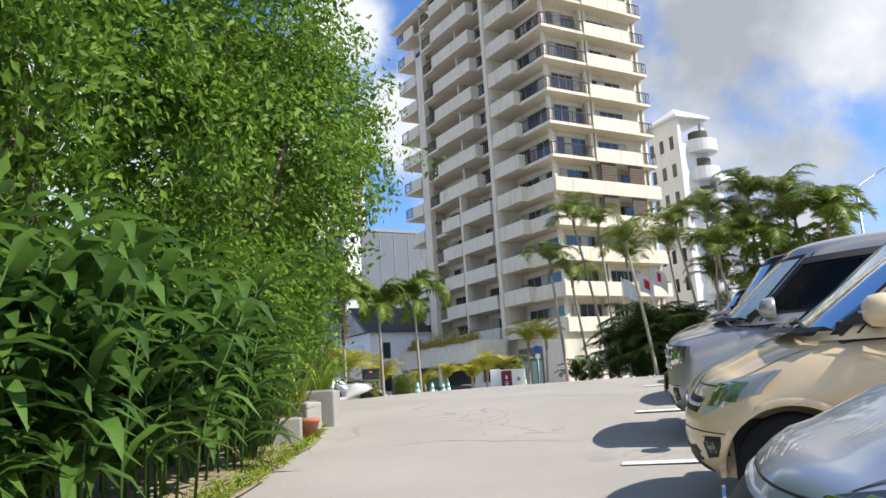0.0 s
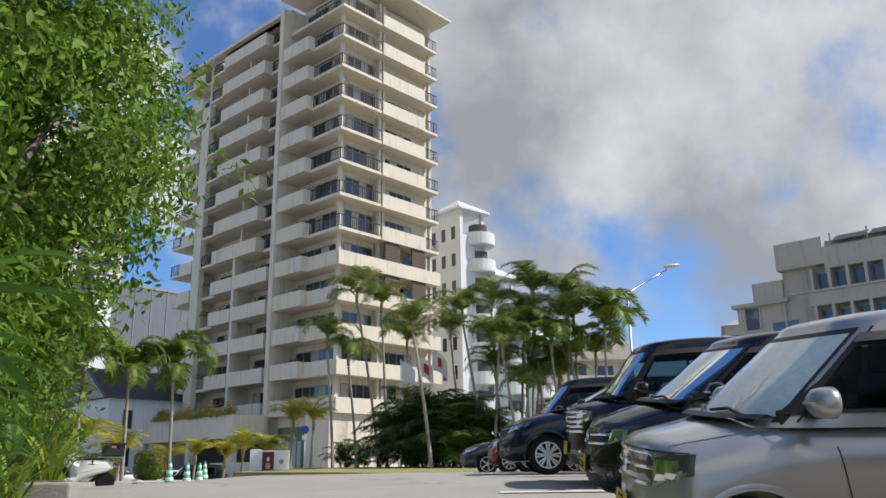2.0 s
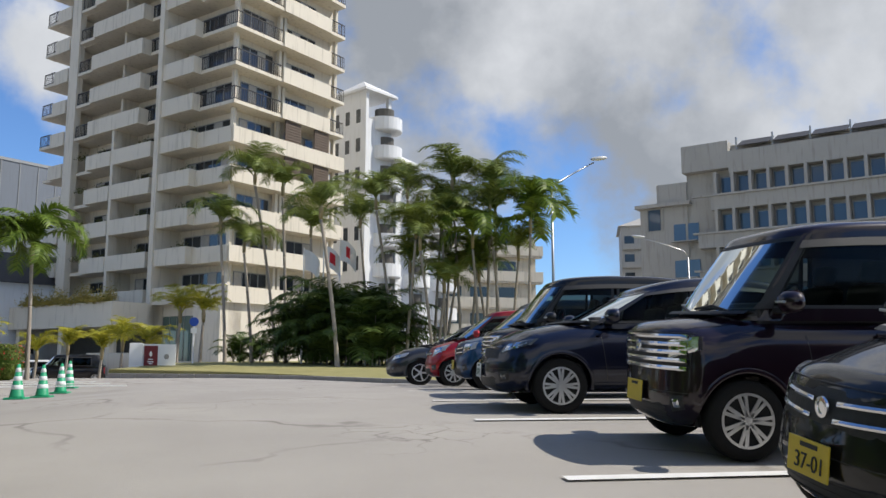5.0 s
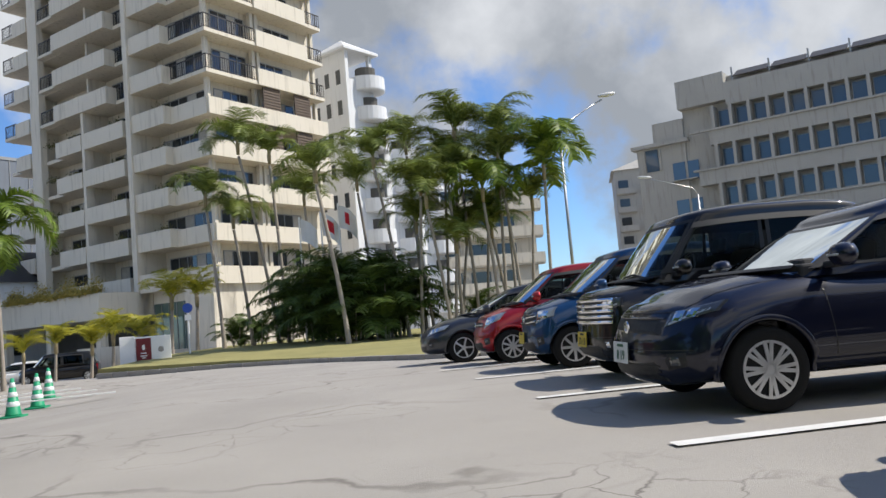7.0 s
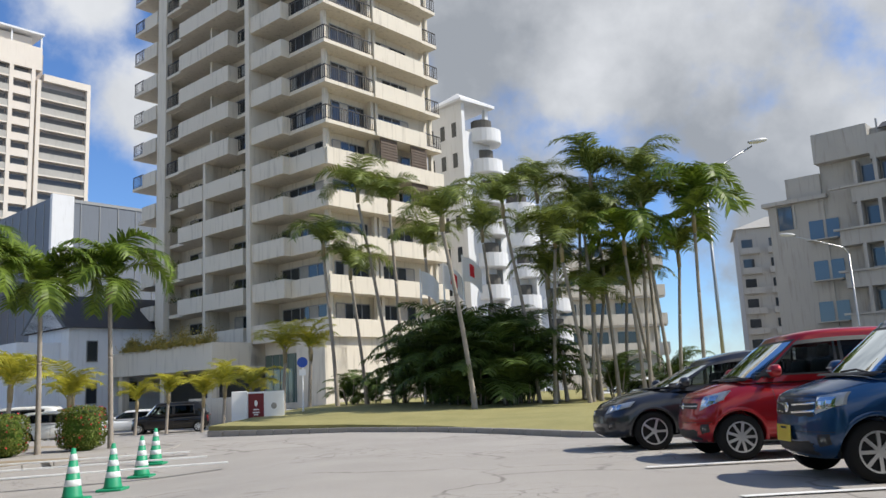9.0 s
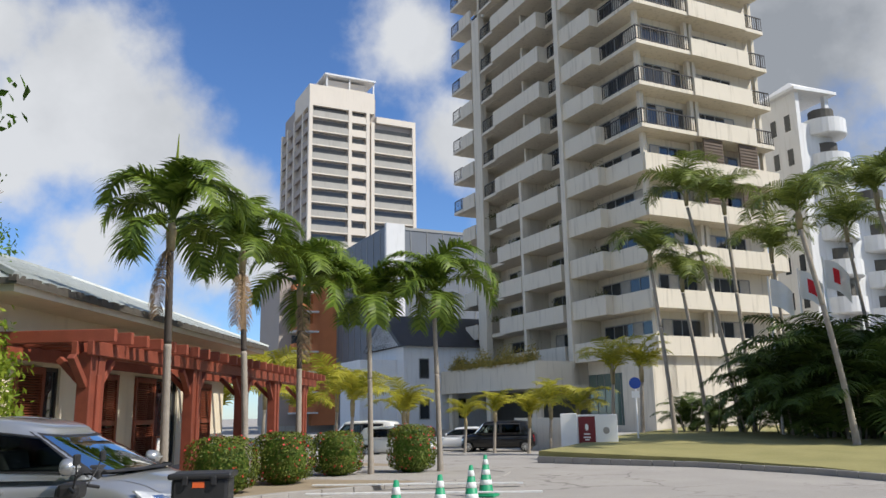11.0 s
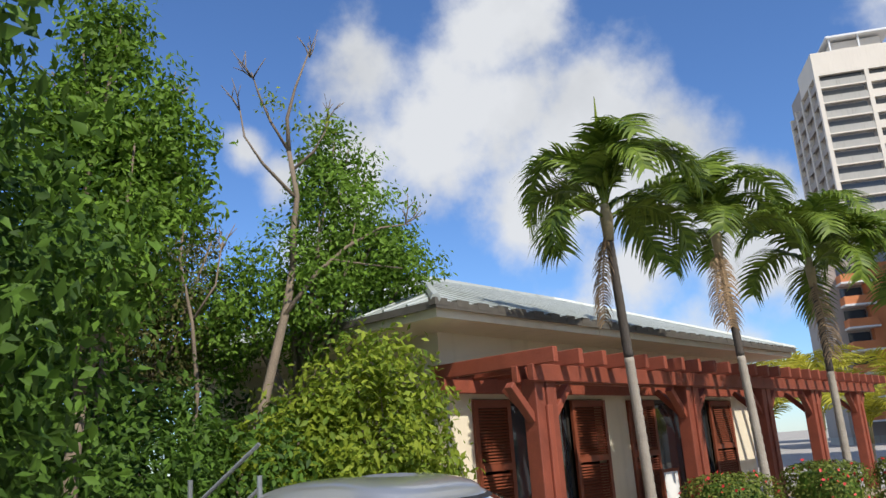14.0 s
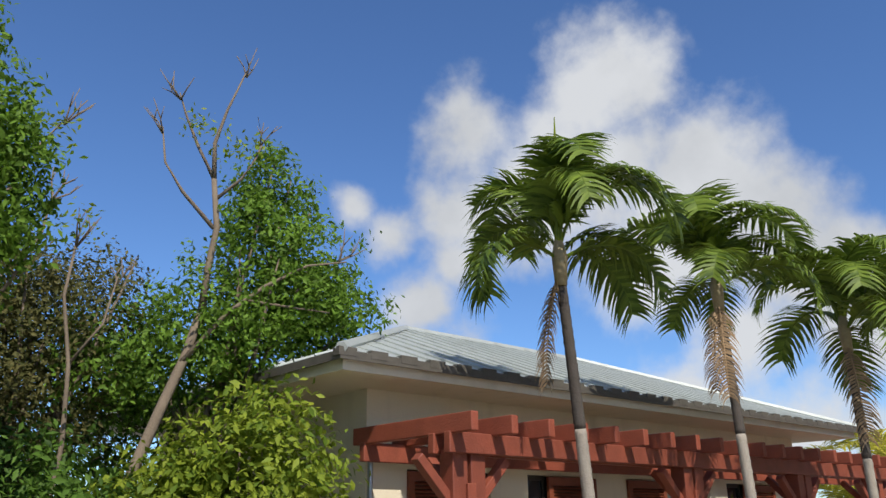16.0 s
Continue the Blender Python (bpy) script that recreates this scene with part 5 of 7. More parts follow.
            r.append([(bend(x, y, top_z(x, y)), y + d, top_z(x, y) + 0.004) for d in (-0.004, 0.004)])
        part("bonnet_seam", Geo().grid(r), BLACK_TRIM, th)
        # seats
        for sxx, sy in ((b_pillar - 0.12, 0.46), (b_pillar + 0.85, 0.46)):
            if sxx > c_pillar:
                continue
            mm = Matrix.Translation((sxx, sgn * W2 * sy, belt - 0.12)) @ pose(0, 0, 0, 0, 12, 0)
            seat = part("seat", Geo().soft_box(-0.07, 0.08, -0.23, 0.23, 0, 0.36, 0.05, mm), SEAT_CLOTH, th, smooth=True)
            part("headrest", Geo().soft_box(-0.045, 0.05, -0.12, 0.12, 0.38, 0.55, 0.035, mm), SEAT_CLOTH, seat, smooth=True)
    # dark slab hides the body's painted lid and stands in for cabin shade
    part("cabin_shade_slab", Geo().soft_box(cowl + 0.22, tail - 0.2, -W2 * 0.86, W2 * 0.86, belt - 0.10, belt + 0.045, 0.02), INTERIOR, th)
    part("dashboard", Geo().soft_box(cowl + 0.25, cowl + 0.52, -W2 * 0.80, W2 * 0.80, belt - 0.05, belt + 0.085, 0.04), INTERIOR, th)
    part("steering_wheel", Geo().tube([(cowl + 0.62 + 0.06 * math.sin(a), -W2 * 0.46 + 0.18 * math.cos(a), belt + 0.06 + 0.17 * math.sin(a)) for a in np.linspace(0, 2 * math.pi, 21)], 0.014, 6), BLACK_TRIM, th, smooth=True)
    rx = front(0, 0.80) + 0.07
    rz = zx(0.80, rx)
    part("rear_view_mirror", Geo().soft_box(rx - 0.015, rx + 0.015, -0.11, 0.11, rz - 0.06, rz, 0.012), BLACK_TRIM, th)
    cz = zx(0.05, cowl)
    part("cowl_panel", Geo().grid([[(front(y, 0.05, o), y, zz) for y in np.linspace(-W2 * 0.84, W2 * 0.84, 13)] for o, zz in ((0.10, max(hood, cz - 0.03) - 0.01), (0.06, max(hood, cz) + 0.012), (0.0, cz + 0.02))]), BLACK_TRIM, th)
    # nose: grille, bars, intake and badge
    l0, l1, reach = lamp
    gw = W2 * (1 - reach - 0.14)
    tz = nose - 0.075
    if face == "bars":          # two bright bars across a dark mouth
        grille = panel("grille", -gw, gw, (tz - 0.17, tz), (tz - 0.17, tz), BLACK_TRIM, th, 0.004, 14)
        for z in (tz - 0.045, tz - 0.12):
            for s in (-1, 1):
                panel("grille_bar", s * 0.09, s * gw * 1.02, (z - 0.022, z - 0.002), (z - 0.004, z + 0.018), CHROME, grille, 0.018, 8, 2)
    elif face == "chrome":      # stacked chrome slats that run on into the lamps
        grille = panel("grille", -W2 * 0.9, W2 * 0.9, (tz - 0.26, tz), (tz - 0.22, tz - 0.02), BLACK_TRIM, th, 0.004, 20)
        for i in range(5):
            z = tz - 0.25 + i * 0.058
            panel("grille_bar", -W2 * 0.88, W2 * 0.88, (z, z + 0.03), (z, z + 0.03), CHROME, grille, 0.022, 22, 2)
    elif face == "panel":       # one broad band between the lamps
        grille = panel("grille", -gw, gw, (tz - 0.16, tz), (tz - 0.16, tz), LAMP_GLASS, th, 0.006, 14)
        for z in (tz + 0.004, tz - 0.075, tz - 0.165):
            panel("grille_bar", -gw * 1.03, gw * 1.03, (z - 0.009, z + 0.009), (z - 0.009, z + 0.009), CHROME, grille, 0.018, 16, 2)
    elif face == "slim":        # dark upper mouth under a closed nose
        grille = panel("grille", -gw, gw, (tz - 0.14, tz - 0.03), (tz - 0.10, tz - 0.01), BLACK_TRIM, th, 0.005, 14)
        panel("grille_bar", -gw * 0.98, gw * 0.98, (tz - 0.028, tz - 0.012), (tz - 0.012, tz + 0.002), body_paint, grille, 0.014, 14, 2)
    else:
        grille = panel("grille", -gw * 0.9, gw * 0.9, (tz - 0.12, tz - 0.04), (tz - 0.11, tz - 0.04), BLACK_TRIM, th, 0.005, 14)
        panel("grille_bar", -gw * 0.88, gw * 0.88, (tz - 0.088, tz - 0.072), (tz - 0.085, tz - 0.07), ALLOY, grille, 0.014, 14, 2)
    bz = tz - 0.085
    part("badge", Geo().lathe([(0.05, 0), (0.048, 0.010), (0.030, 0.012), (0.028, 0.006), (0.004, 0.006)], 18, Matrix.Translation((bend(0, 0, bz) - 0.012, 0, bz)) @ pose(0, 0, 0, 0, -90, 0)), CHROME, grille)
    mouth = panel("lower_intake", -W2 * 0.60, W2 * 0.60, (0.25, 0.40), (0.27, 0.38), BLACK_TRIM, th, 0.003, 14)
    for i in range(3):
        panel("intake_slat", -W2 * 0.58, W2 * 0.58, (0.272 + i * 0.04, 0.285 + i * 0.04), (0.275 + i * 0.038, 0.287 + i * 0.038), BLACK_TRIM, mouth, 0.012, 10, 1)
    # dark bumper joint, and a black strip painted as the crease's shade line
    for nm, z, w in (("bumper_seam", nose - 0.055, 0.92), ("bumper_crease_shade", 0.475, 0.9)):
        panel(nm, -W2 * w, W2 * w, (z - 0.003, z + 0.003), (z - 0.003, z + 0.003), BLACK_TRIM, th, 0.0015, 20, 1, 0.0)
    if plate:
        pm = Matrix.Translation((-0.022, 0.02, 0.45)) @ pose(0, 0, 0, 0, 4, 0)
        ink = PLATE_INK if plate is YELLOW_PLATE else GREEN_INK
        pl = part("number_plate", Geo().soft_box(-0.006, 0.004, -0.165, 0.165, -0.082, 0.082, 0.004), plate, th, m=pm)
        part("plate_holder", Geo().soft_box(0.004, 0.05, -0.12, 0.12, -0.06, 0.06, 0.01), BLACK_TRIM, pl)
        tm = Matrix.Translation((-0.009, 0, 0)) @ pose(0, 0, 0, 0, 0, -90)
        if plate_text:
            words("plate_number", plate_text, 0.105, ink, pl, tm @ Matrix.Translation((0.02, 0, -0.022)))
        part("plate_small_line", Geo().box(-0.009, -0.006, -0.08, 0.06, 0.045, 0.066), ink, pl)
    # wheels
    key = (wr, spokes, twin)
    if key not in WHEELS:
        WHEELS[key] = wheel_meshes(*key)
    for ax in (axle, rear_axle):
        for sgn in (-1, 1):
            wm = Matrix.Translation((ax, sgn * (W2 - 0.10), wr)) @ pose(0, 0, 0, 0, 0, 0 if sgn < 0 else 180)
            wh = part("wheel", WHEELS[key][1], None, th, m=wm)
            part("tyre", WHEELS[key][0], None, wh)
            part("spokes", WHEELS[key][2], None, wh)
        part("wheel_housing", Geo().box(ax - wr, ax + wr, -W2 + 0.2, W2 - 0.2, 0.22, 0.24 + wr), BLACK_TRIM, th)
    return th


SILVER_BLUE = paint("silver_blue_metallic", (0.42, 0.47, 0.55), 0.5)
BEIGE_PAINT = paint("beige_car_paint", (0.74, 0.58, 0.37), 0.05)
GREY_PAINT = paint("grey_metallic", (0.40, 0.395, 0.385), 0.5)
BLACK_PAINT = paint("black_car_paint", (0.004, 0.004, 0.005), 0.0, 0.5)
NAVY_PAINT = paint("dark_navy_car_paint", (0.004, 0.006, 0.02), 0.1, 0.45)
PLUM_PAINT = paint("black_plum_paint", (0.010, 0.003, 0.008), 0.1, 0.4)
BLUE_PAINT = paint("deep_blue_paint", (0.012, 0.05, 0.13), 0.3)
RED_PAINT = paint("red_metallic_paint", (0.34, 0.015, 0.02), 0.4)
DGREY_PAINT = paint("dark_grey_paint", (0.045, 0.048, 0.055), 0.5)
SILVER_PAINT = paint("silver_metallic", (0.44, 0.45, 0.45), 0.65)
WHITE_CAR = paint("white_car_paint", (0.78, 0.78, 0.77), 0.0)


def stall(nose_x, wheel_y, half_w, tilt=-4.0):
    """Nose towards the lane; wheel_y: the side that faces the start of the walk."""
    y = wheel_y + half_w - 0.1
    slope = math.degrees(math.atan2(ground_z(y + 0.7) - ground_z(y - 0.7), 1.4))
    return Matrix.Translation((nose_x, y, ground_z(y))) @ pose(0, 0, 0, slope, 0, tilt) @ Matrix.Scale(0.925, 4)


build_car(stall(2.25, -0.95, 0.74), "silver-blue small hatchback with rounded bonnet in the car park", SILVER_BLUE, L=3.5, H=1.5, nose=0.74, hood=0.95, cowl=0.72, screen_top=1.50, belt=0.94, face="slim", lamp=(0.55, 0.72, 0.22), round_nose=0.34, rake=0.16)
build_car(stall(2.2, 1.45, 0.74), "beige small car with rounded nose and large lamps", BEIGE_PAINT, L=3.4, H=1.56, nose=0.76, hood=0.97, cowl=0.60, screen_top=1.28, belt=0.96, face="plain", lamp=(0.55, 0.74, 0.24), lamp_skin=PALE_LAMP, round_nose=0.32, rake=0.16)
build_car(stall(2.11, 3.9, 0.74), "grey metallic tall wagon with sunshade behind its windscreen", GREY_PAINT, H=1.60, nose=0.86, hood=0.99, cowl=0.52, screen_top=1.12, belt=0.98, face="panel", plate=YELLOW_PLATE, plate_text="30-82", screen=SHADE_GLASS, lamp=(0.60, 0.79, 0.24), round_nose=0.20, rake=0.06)
build_car(stall(2.36, 6.25, 0.74), "black small wagon with two chrome grille bars and yellow plate", BLACK_PAINT, H=1.62, nose=0.84, hood=1.01, cowl=0.62, screen_top=1.30, belt=1.0, face="bars", plate=YELLOW_PLATE, plate_text="37-01", lamp=(0.63, 0.80, 0.2), round_nose=0.28, rake=0.12)
build_car(stall(2.66, 8.75, 0.74), "black-plum boxy tall van with chrome grille and alloy wheels", PLUM_PAINT, H=1.77, nose=0.96, hood=1.06, cowl=0.46, screen_top=0.92, belt=1.05, roof_w=0.90, face="chrome", plate=YELLOW_PLATE, lamp=(0.70, 0.87, 0.26), lamp_skin=CHROME, spokes=7, twin=True, wr=0.29, round_nose=0.18, rake=0.05)
build_car(stall(2.11, 11.62, 0.82), "dark navy hatchback with slim headlamps and white plate", NAVY_PAINT, L=4.0, W=1.69, arch=0.13, H=1.53, nose=0.80, hood=1.0, cowl=0.90, screen_top=1.75, belt=0.97, roof_w=0.76, face="slim", plate=WHITE_PLATE, plate_text="8 19", lamp=(0.64, 0.76, 0.26), wr=0.30, axle=0.76, rear_axle=3.25, spokes=8, twin=True, round_nose=0.32, rake=0.16)
build_car(stall(2.6, 13.9, 0.74), "black tall wagon with broad chrome grille and yellow plate", BLACK_PAINT, H=1.76, nose=0.94, hood=1.05, cowl=0.48, screen_top=0.98, belt=1.04, roof_w=0.9, face="chrome", plate=YELLOW_PLATE, plate_text="32-13", lamp=(0.72, 0.86, 0.26), round_nose=0.18, rake=0.06)
build_car(stall(2.66, 16.45, 0.74), "deep blue small wagon with large pale headlamps", BLUE_PAINT, H=1.62, nose=0.86, hood=1.01, cowl=0.58, screen_top=1.25, belt=1.0, face="bars", plate=YELLOW_PLATE, lamp=(0.64, 0.83, 0.24), lamp_skin=PALE_LAMP, spokes=8, round_nose=0.24)
build_car(stall(2.52, 18.98, 0.74), "red metallic small wagon with pale headlamps", RED_PAINT, H=1.62, nose=0.84, hood=1.01, cowl=0.62, screen_top=1.32, belt=1.0, face="plain", lamp=(0.62, 0.82, 0.24), lamp_skin=PALE_LAMP, spokes=9, round_nose=0.28, rake=0.14)
build_car(stall(1.95, 21.25, 0.82), "dark grey hatchback with clear headlamps beside the lawn", DGREY_PAINT, L=3.9, W=1.69, arch=0.13, H=1.5, nose=0.75, hood=0.96, cowl=0.90, screen_top=1.75, belt=0.94, roof_w=0.78, face="slim", lamp=(0.58, 0.72, 0.3), lamp_skin=PALE_LAMP, wr=0.30, axle=0.80, rear_axle=3.25, spokes=5, round_nose=0.34, rake=0.16)
# silver hatchback by the cafe, nose towards the lane
build_car(Matrix.Translation((-6.68, 19.2, ground_z(19, -8))) @ pose(0, 0, 0, 0, 0, 196) @ Matrix.Scale(0.96, 4), "silver hatchback parked beside the cafe shrubs", SILVER_PAINT, L=3.8, W=1.69, arch=0.12, H=1.52, nose=0.75, hood=0.97, cowl=0.74, screen_top=1.62, belt=0.94, roof_w=0.74, lamp=(0.57, 0.74, 0.26), lamp_skin=PALE_LAMP, wr=0.29, axle=0.78, rear_axle=3.27, spokes=9, face="slim", visor=False, round_nose=0.34, rake=0.18)
# cars beyond the palms and by the hotel
build_car(Matrix.Translation((-23.5, 52.5, ground_z(53))) @ pose(0, 0, 0, 0, 0, 8), "white people carrier parked beyond the round shrubs", WHITE_CAR, L=4.6, W=1.7, H=1.85, nose=0.95, hood=1.08, cowl=0.75, screen_top=1.4, belt=1.05, roof_w=0.88, wr=0.31)
build_car(Matrix.Translation((-21.0, 62.5, ground_z(62))) @ pose(0, 0, 0, 0, 0, 8), "white saloon parked near the hotel", WHITE_CAR, L=4.3, W=1.7, H=1.5, nose=0.74, hood=0.96, cowl=0.95, screen_top=1.8, belt=0.96, wr=0.30)
build_car(Matrix.Translation((-18.2, 61.0, ground_z(61))) @ pose(0, 0, 0, 0, 0, 8), "black people carrier at the hotel entrance", BLACK_PAINT, L=4.7, W=1.75, H=1.88, nose=0.95, hood=1.1, cowl=0.8, screen_top=1.45, belt=1.06, roof_w=0.88, wr=0.32)
build_car(Matrix.Translation((-15.5, 49.5, ground_z(50))) @ pose(0, 0, 0, 0, 0, 190), "white hatchback parked behind the palm trunks", WHITE_CAR, L=4.0, W=1.7, H=1.5, nose=0.74, hood=0.96, cowl=0.9, screen_top=1.75, belt=0.96, wr=0.30)
build_car(Matrix.Translation((7.4, 47.0, ground_z(47)+0.1)) @ pose(0, 0, 0, 0, 0, 0), "white car seen past the shrubs on the lawn", WHITE_CAR, L=4.2, W=1.7, H=1.5, nose=0.76, hood=0.96, cowl=0.9, screen_top=1.75, belt=0.96, wr=0.30)


# ---- parking lines ----
def parking_lines():
    for i in range(10):
        y = -2.0 + 2.58 * i
        g = Geo()
        n = 12
        g.grid([[(1.75 + 5.0 * k / n, y + d, ground_z(y + d) + 0.016) for k in range(n + 1)] for d in (-0.055, 0.055)])
        solid("parking_line", g, LINE_WHITE, "worn white painted parking line on asphalt", "road marking", "parking lines", "structure")
    for i in range(3):
        m = Matrix.Translation((-9.6 + i * 0.75, 24.0 - i * 1.6 + 2.0, 0.03)) @ pose(0, 0, 0, 0, 0, 16)
        solid("parking_line", Geo().box(0.2, 4.2, -0.06, 0.06, -0.01, 0.012, m), LINE_WHITE, "worn white painted parking line by the cafe", "road marking", "parking lines", "structure")


parking_lines()


# ---- planting ----
LEAF = material("glossy_green_leaf", (0.15, 0.26, 0.03), 0.6, 0.3, 0.8, 10, 0.0, island=0.9, translucent=0.42, dark=(0.045, 0.09, 0.011), spec=0.25)
LEAF_PALE = material("yellow_green_leaf", (0.24, 0.29, 0.030), 0.6, 0.3, 0.8, 10, 0.0, island=0.9, translucent=0.4, dark=(0.09, 0.16, 0.014), spec=0.25)
# darker copy of LEAF, with the shade of deep foliage put into its colour
LEAF_DARK = material("shade_darkened_leaf", (0.085, 0.16, 0.020), 0.6, 0.3, 0.8, 10, 0.0, island=0.9, translucent=0.35, dark=(0.025, 0.06, 0.010), spec=0.25)
LEAF_DRY = material("dry_brown_green_leaf", (0.125, 0.115, 0.04), 0.7, 0.3, 0.8, 10, 0.0, island=0.9, translucent=0.3, dark=(0.05, 0.07, 0.018), spec=0.2)
SHRUB_LEAF = material("olive_green_small_leaf", (0.15, 0.18, 0.03), 0.6, 0.3, 1.5, 12, 0.0, island=0.9, translucent=0.3, dark=(0.04, 0.065, 0.012), spec=0.25)
STRAP = material("strap_leaf_green", (0.085, 0.165, 0.03), 0.5, 0.3, 1.5, 12, 0.0, island=0.9, translucent=0.4, dark=(0.022, 0.06, 0.012), spec=0.35)
PALM_LEAF = material("palm_leaflet_green", (0.15, 0.21, 0.026), 0.5, 0.3, 1.0, 12, 0.0, island=0.8, translucent=0.32, dark=(0.04, 0.08, 0.012), spec=0.3)
PALM_DARK = material("garden_palm_leaflet", (0.19, 0.225, 0.05), 0.5, 0.3, 1.0, 12, 0.0, island=0.8, translucent=0.28, dark=(0.045, 0.075, 0.014), spec=0.3)
# areca copy of the palm leaf, colour darkened for shade inside the clumps
PALM_SHADE = material("shaded_areca_leaflet", (0.095, 0.14, 0.03), 0.5, 0.3, 1.0, 12, 0.0, island=0.8, translucent=0.25, dark=(0.02, 0.038, 0.009), spec=0.3)
PALM_YELLOW = material("yellowing_palm_leaflet", (0.38, 0.34, 0.035), 0.5, 0.3, 1.0, 12, 0.0, island=0.8, translucent=0.35, dark=(0.16, 0.19, 0.02), spec=0.3)
PALM_DEAD = material("dead_palm_frond", (0.27, 0.18, 0.10), 0.8, 0.3, 2, 20, 0.0, island=0.6, dark=(0.12, 0.075, 0.04))
TRUNK_PALM = material("ringed_grey_palm_trunk", (0.33, 0.29, 0.24), 0.9, 0.2, 6, 40, 0.5, dark=(0.17, 0.145, 0.12))
TRUNK_DARK = material("dark_palm_trunk", (0.075, 0.062, 0.052), 0.9, 0.2, 6, 40, 0.5)
BARK = material("grey_brown_bark", (0.20, 0.155, 0.11), 0.9, 0.25, 4, 40, 0.6, dark=(0.09, 0.07, 0.05))
SHAFT = material("pale_brown_crownshaft", (0.30, 0.24, 0.13), 0.7, 0.25, 5, 30, 0.3)
FLOWER = material("red_flower", (0.55, 0.03, 0.03), 0.6, 0.2, 6, 30, 0.0, island=0.5)
BOUGAIN = material("ochre_flower_mass", (0.42, 0.30, 0.06), 0.6, 0.3, 2, 20, 0.0, island=0.9, translucent=0.2, dark=(0.10, 0.13, 0.02))
rng = np.random.default_rng(7)


def leaf_mesh(name, centres, out, size, mat, slim=0.45, jitter=0.35, up=0.35):
    """Many small folded leaves at the given centres, turned roughly along out."""
    n = len(centres)
    nrm = out + rng.normal(0, 0.75, (n, 3))
    nrm[:, 2] += up
    nrm /= np.linalg.norm(nrm, axis=1, keepdims=True) + 1e-9
    ax = np.cross(nrm, rng.normal(0, 1, (n, 3)))
    ax /= np.linalg.norm(ax, axis=1, keepdims=True) + 1e-9
    ax[:, 2] -= 0.35
    ax /= np.linalg.norm(ax, axis=1, keepdims=True) + 1e-9
    sd = np.cross(nrm, ax)
    ln = (size * rng.uniform(1 - jitter, 1 + jitter, n))[:, None]
    w = ln * slim * 0.5
    v = np.stack([centres - ax * ln * 0.5, centres - ax * ln * 0.05 + sd * w + nrm * w * 0.3, centres + ax * ln * 0.5, centres - ax * ln * 0.05 - sd * w + nrm * w * 0.3], 1).reshape(-1, 3)
    i = np.arange(n)[:, None] * 4
    f = np.concatenate([i + np.array([[0, 1, 2]]), i + np.array([[0, 2, 3]])], 1).reshape(-1, 3)
    me = bpy.data.meshes.new(name)
    me.vertices.add(len(v))
    me.vertices.foreach_set("co", v.astype(np.float32).ravel())
    me.loops.add(len(f) * 3)
    me.loops.foreach_set("vertex_index", f.astype(np.int32).ravel())
    me.polygons.add(len(f))
    me.polygons.foreach_set("loop_start", np.arange(0, len(f) * 3, 3, dtype=np.int32))
    me.materials.append(mat)
    me.update(calc_edges=True)
    return me


def crown_points(blobs, n, clump=0.2, shell=0.55, per=26, ragged=0.25):
    """Points in ragged clumps over the outer part of some ellipsoids, and the way out at each."""
    vol = np.array([b[3] * b[4] + b[4] * b[5] + b[3] * b[5] for b in blobs])
    pick = rng.choice(len(blobs), n // per, p=vol / vol.sum())
    d = rng.normal(0, 1, (len(pick), 3))
    d /= np.linalg.norm(d, axis=1, keepdims=True)
    rad = shell + (1 - shell) * rng.random(len(pick)) ** 0.5 + rng.normal(0, ragged * 0.35, len(pick))
    B = np.array(blobs)[pick]
    c = B[:, :3] + d * B[:, 3:] * rad[:, None]
    k = np.repeat(np.arange(len(pick)), per)
    pts = c[k] + rng.normal(0, clump, (len(k), 3))
    return pts, d[k]


def add_tree(name, label, base, blobs, leaves, size, mat, trunk_r=0.11, limbs=9, group="", clump=0.13, per=30, shell=0.5, floor=0.1, slim=0.45, ragged=0.25, cat="tree"):
    bx, by = base
    z0 = ground_z(by)
    th = thing(name, pose(bx, by, z0), label, cat, group)
    mid = Vector(np.mean([b[:3] for b in blobs], axis=0)) - Vector((bx, by, z0))
    fork = Vector((mid.x * 0.35, mid.y * 0.35, max(0.5, mid.z * 0.45)))
    if limbs:
        part("trunk", Geo().tube([(0, 0, -0.15), (mid.x * 0.1, mid.y * 0.1, fork.z * 0.5), fork], [trunk_r * 1.3, trunk_r, trunk_r * 0.85], 8), BARK, th, smooth=True)
    rr = random.Random(len(name) + int(abs(bx) * 10))
    for i in range(limbs):
        b = blobs[i % len(blobs)]
        tip = Vector((b[0] - bx + rr.uniform(-0.7, 0.7) * b[3], b[1] - by + rr.uniform(-0.7, 0.7) * b[4], b[2] - z0 + rr.uniform(-0.2, 0.8) * b[5]))
        m1 = fork.lerp(tip, 0.5) + Vector((rr.uniform(-0.2, 0.2), rr.uniform(-0.2, 0.2), 0.15))
        part("limb", Geo().tube([fork, m1, tip], [trunk_r * 0.6, trunk_r * 0.38, trunk_r * 0.12], 6), BARK, th, smooth=True)
    pts, out = crown_points(blobs, leaves, clump, shell, per, ragged)
    keep = pts[:, 2] > np.interp(pts[:, 1], GRADE_Y, GRADE_Z) + floor
    pts = pts[keep] - np.array([bx, by, z0])
    part("crown", leaf_mesh("crown", pts, out[keep], size, mat, slim), mat, th)
    return th


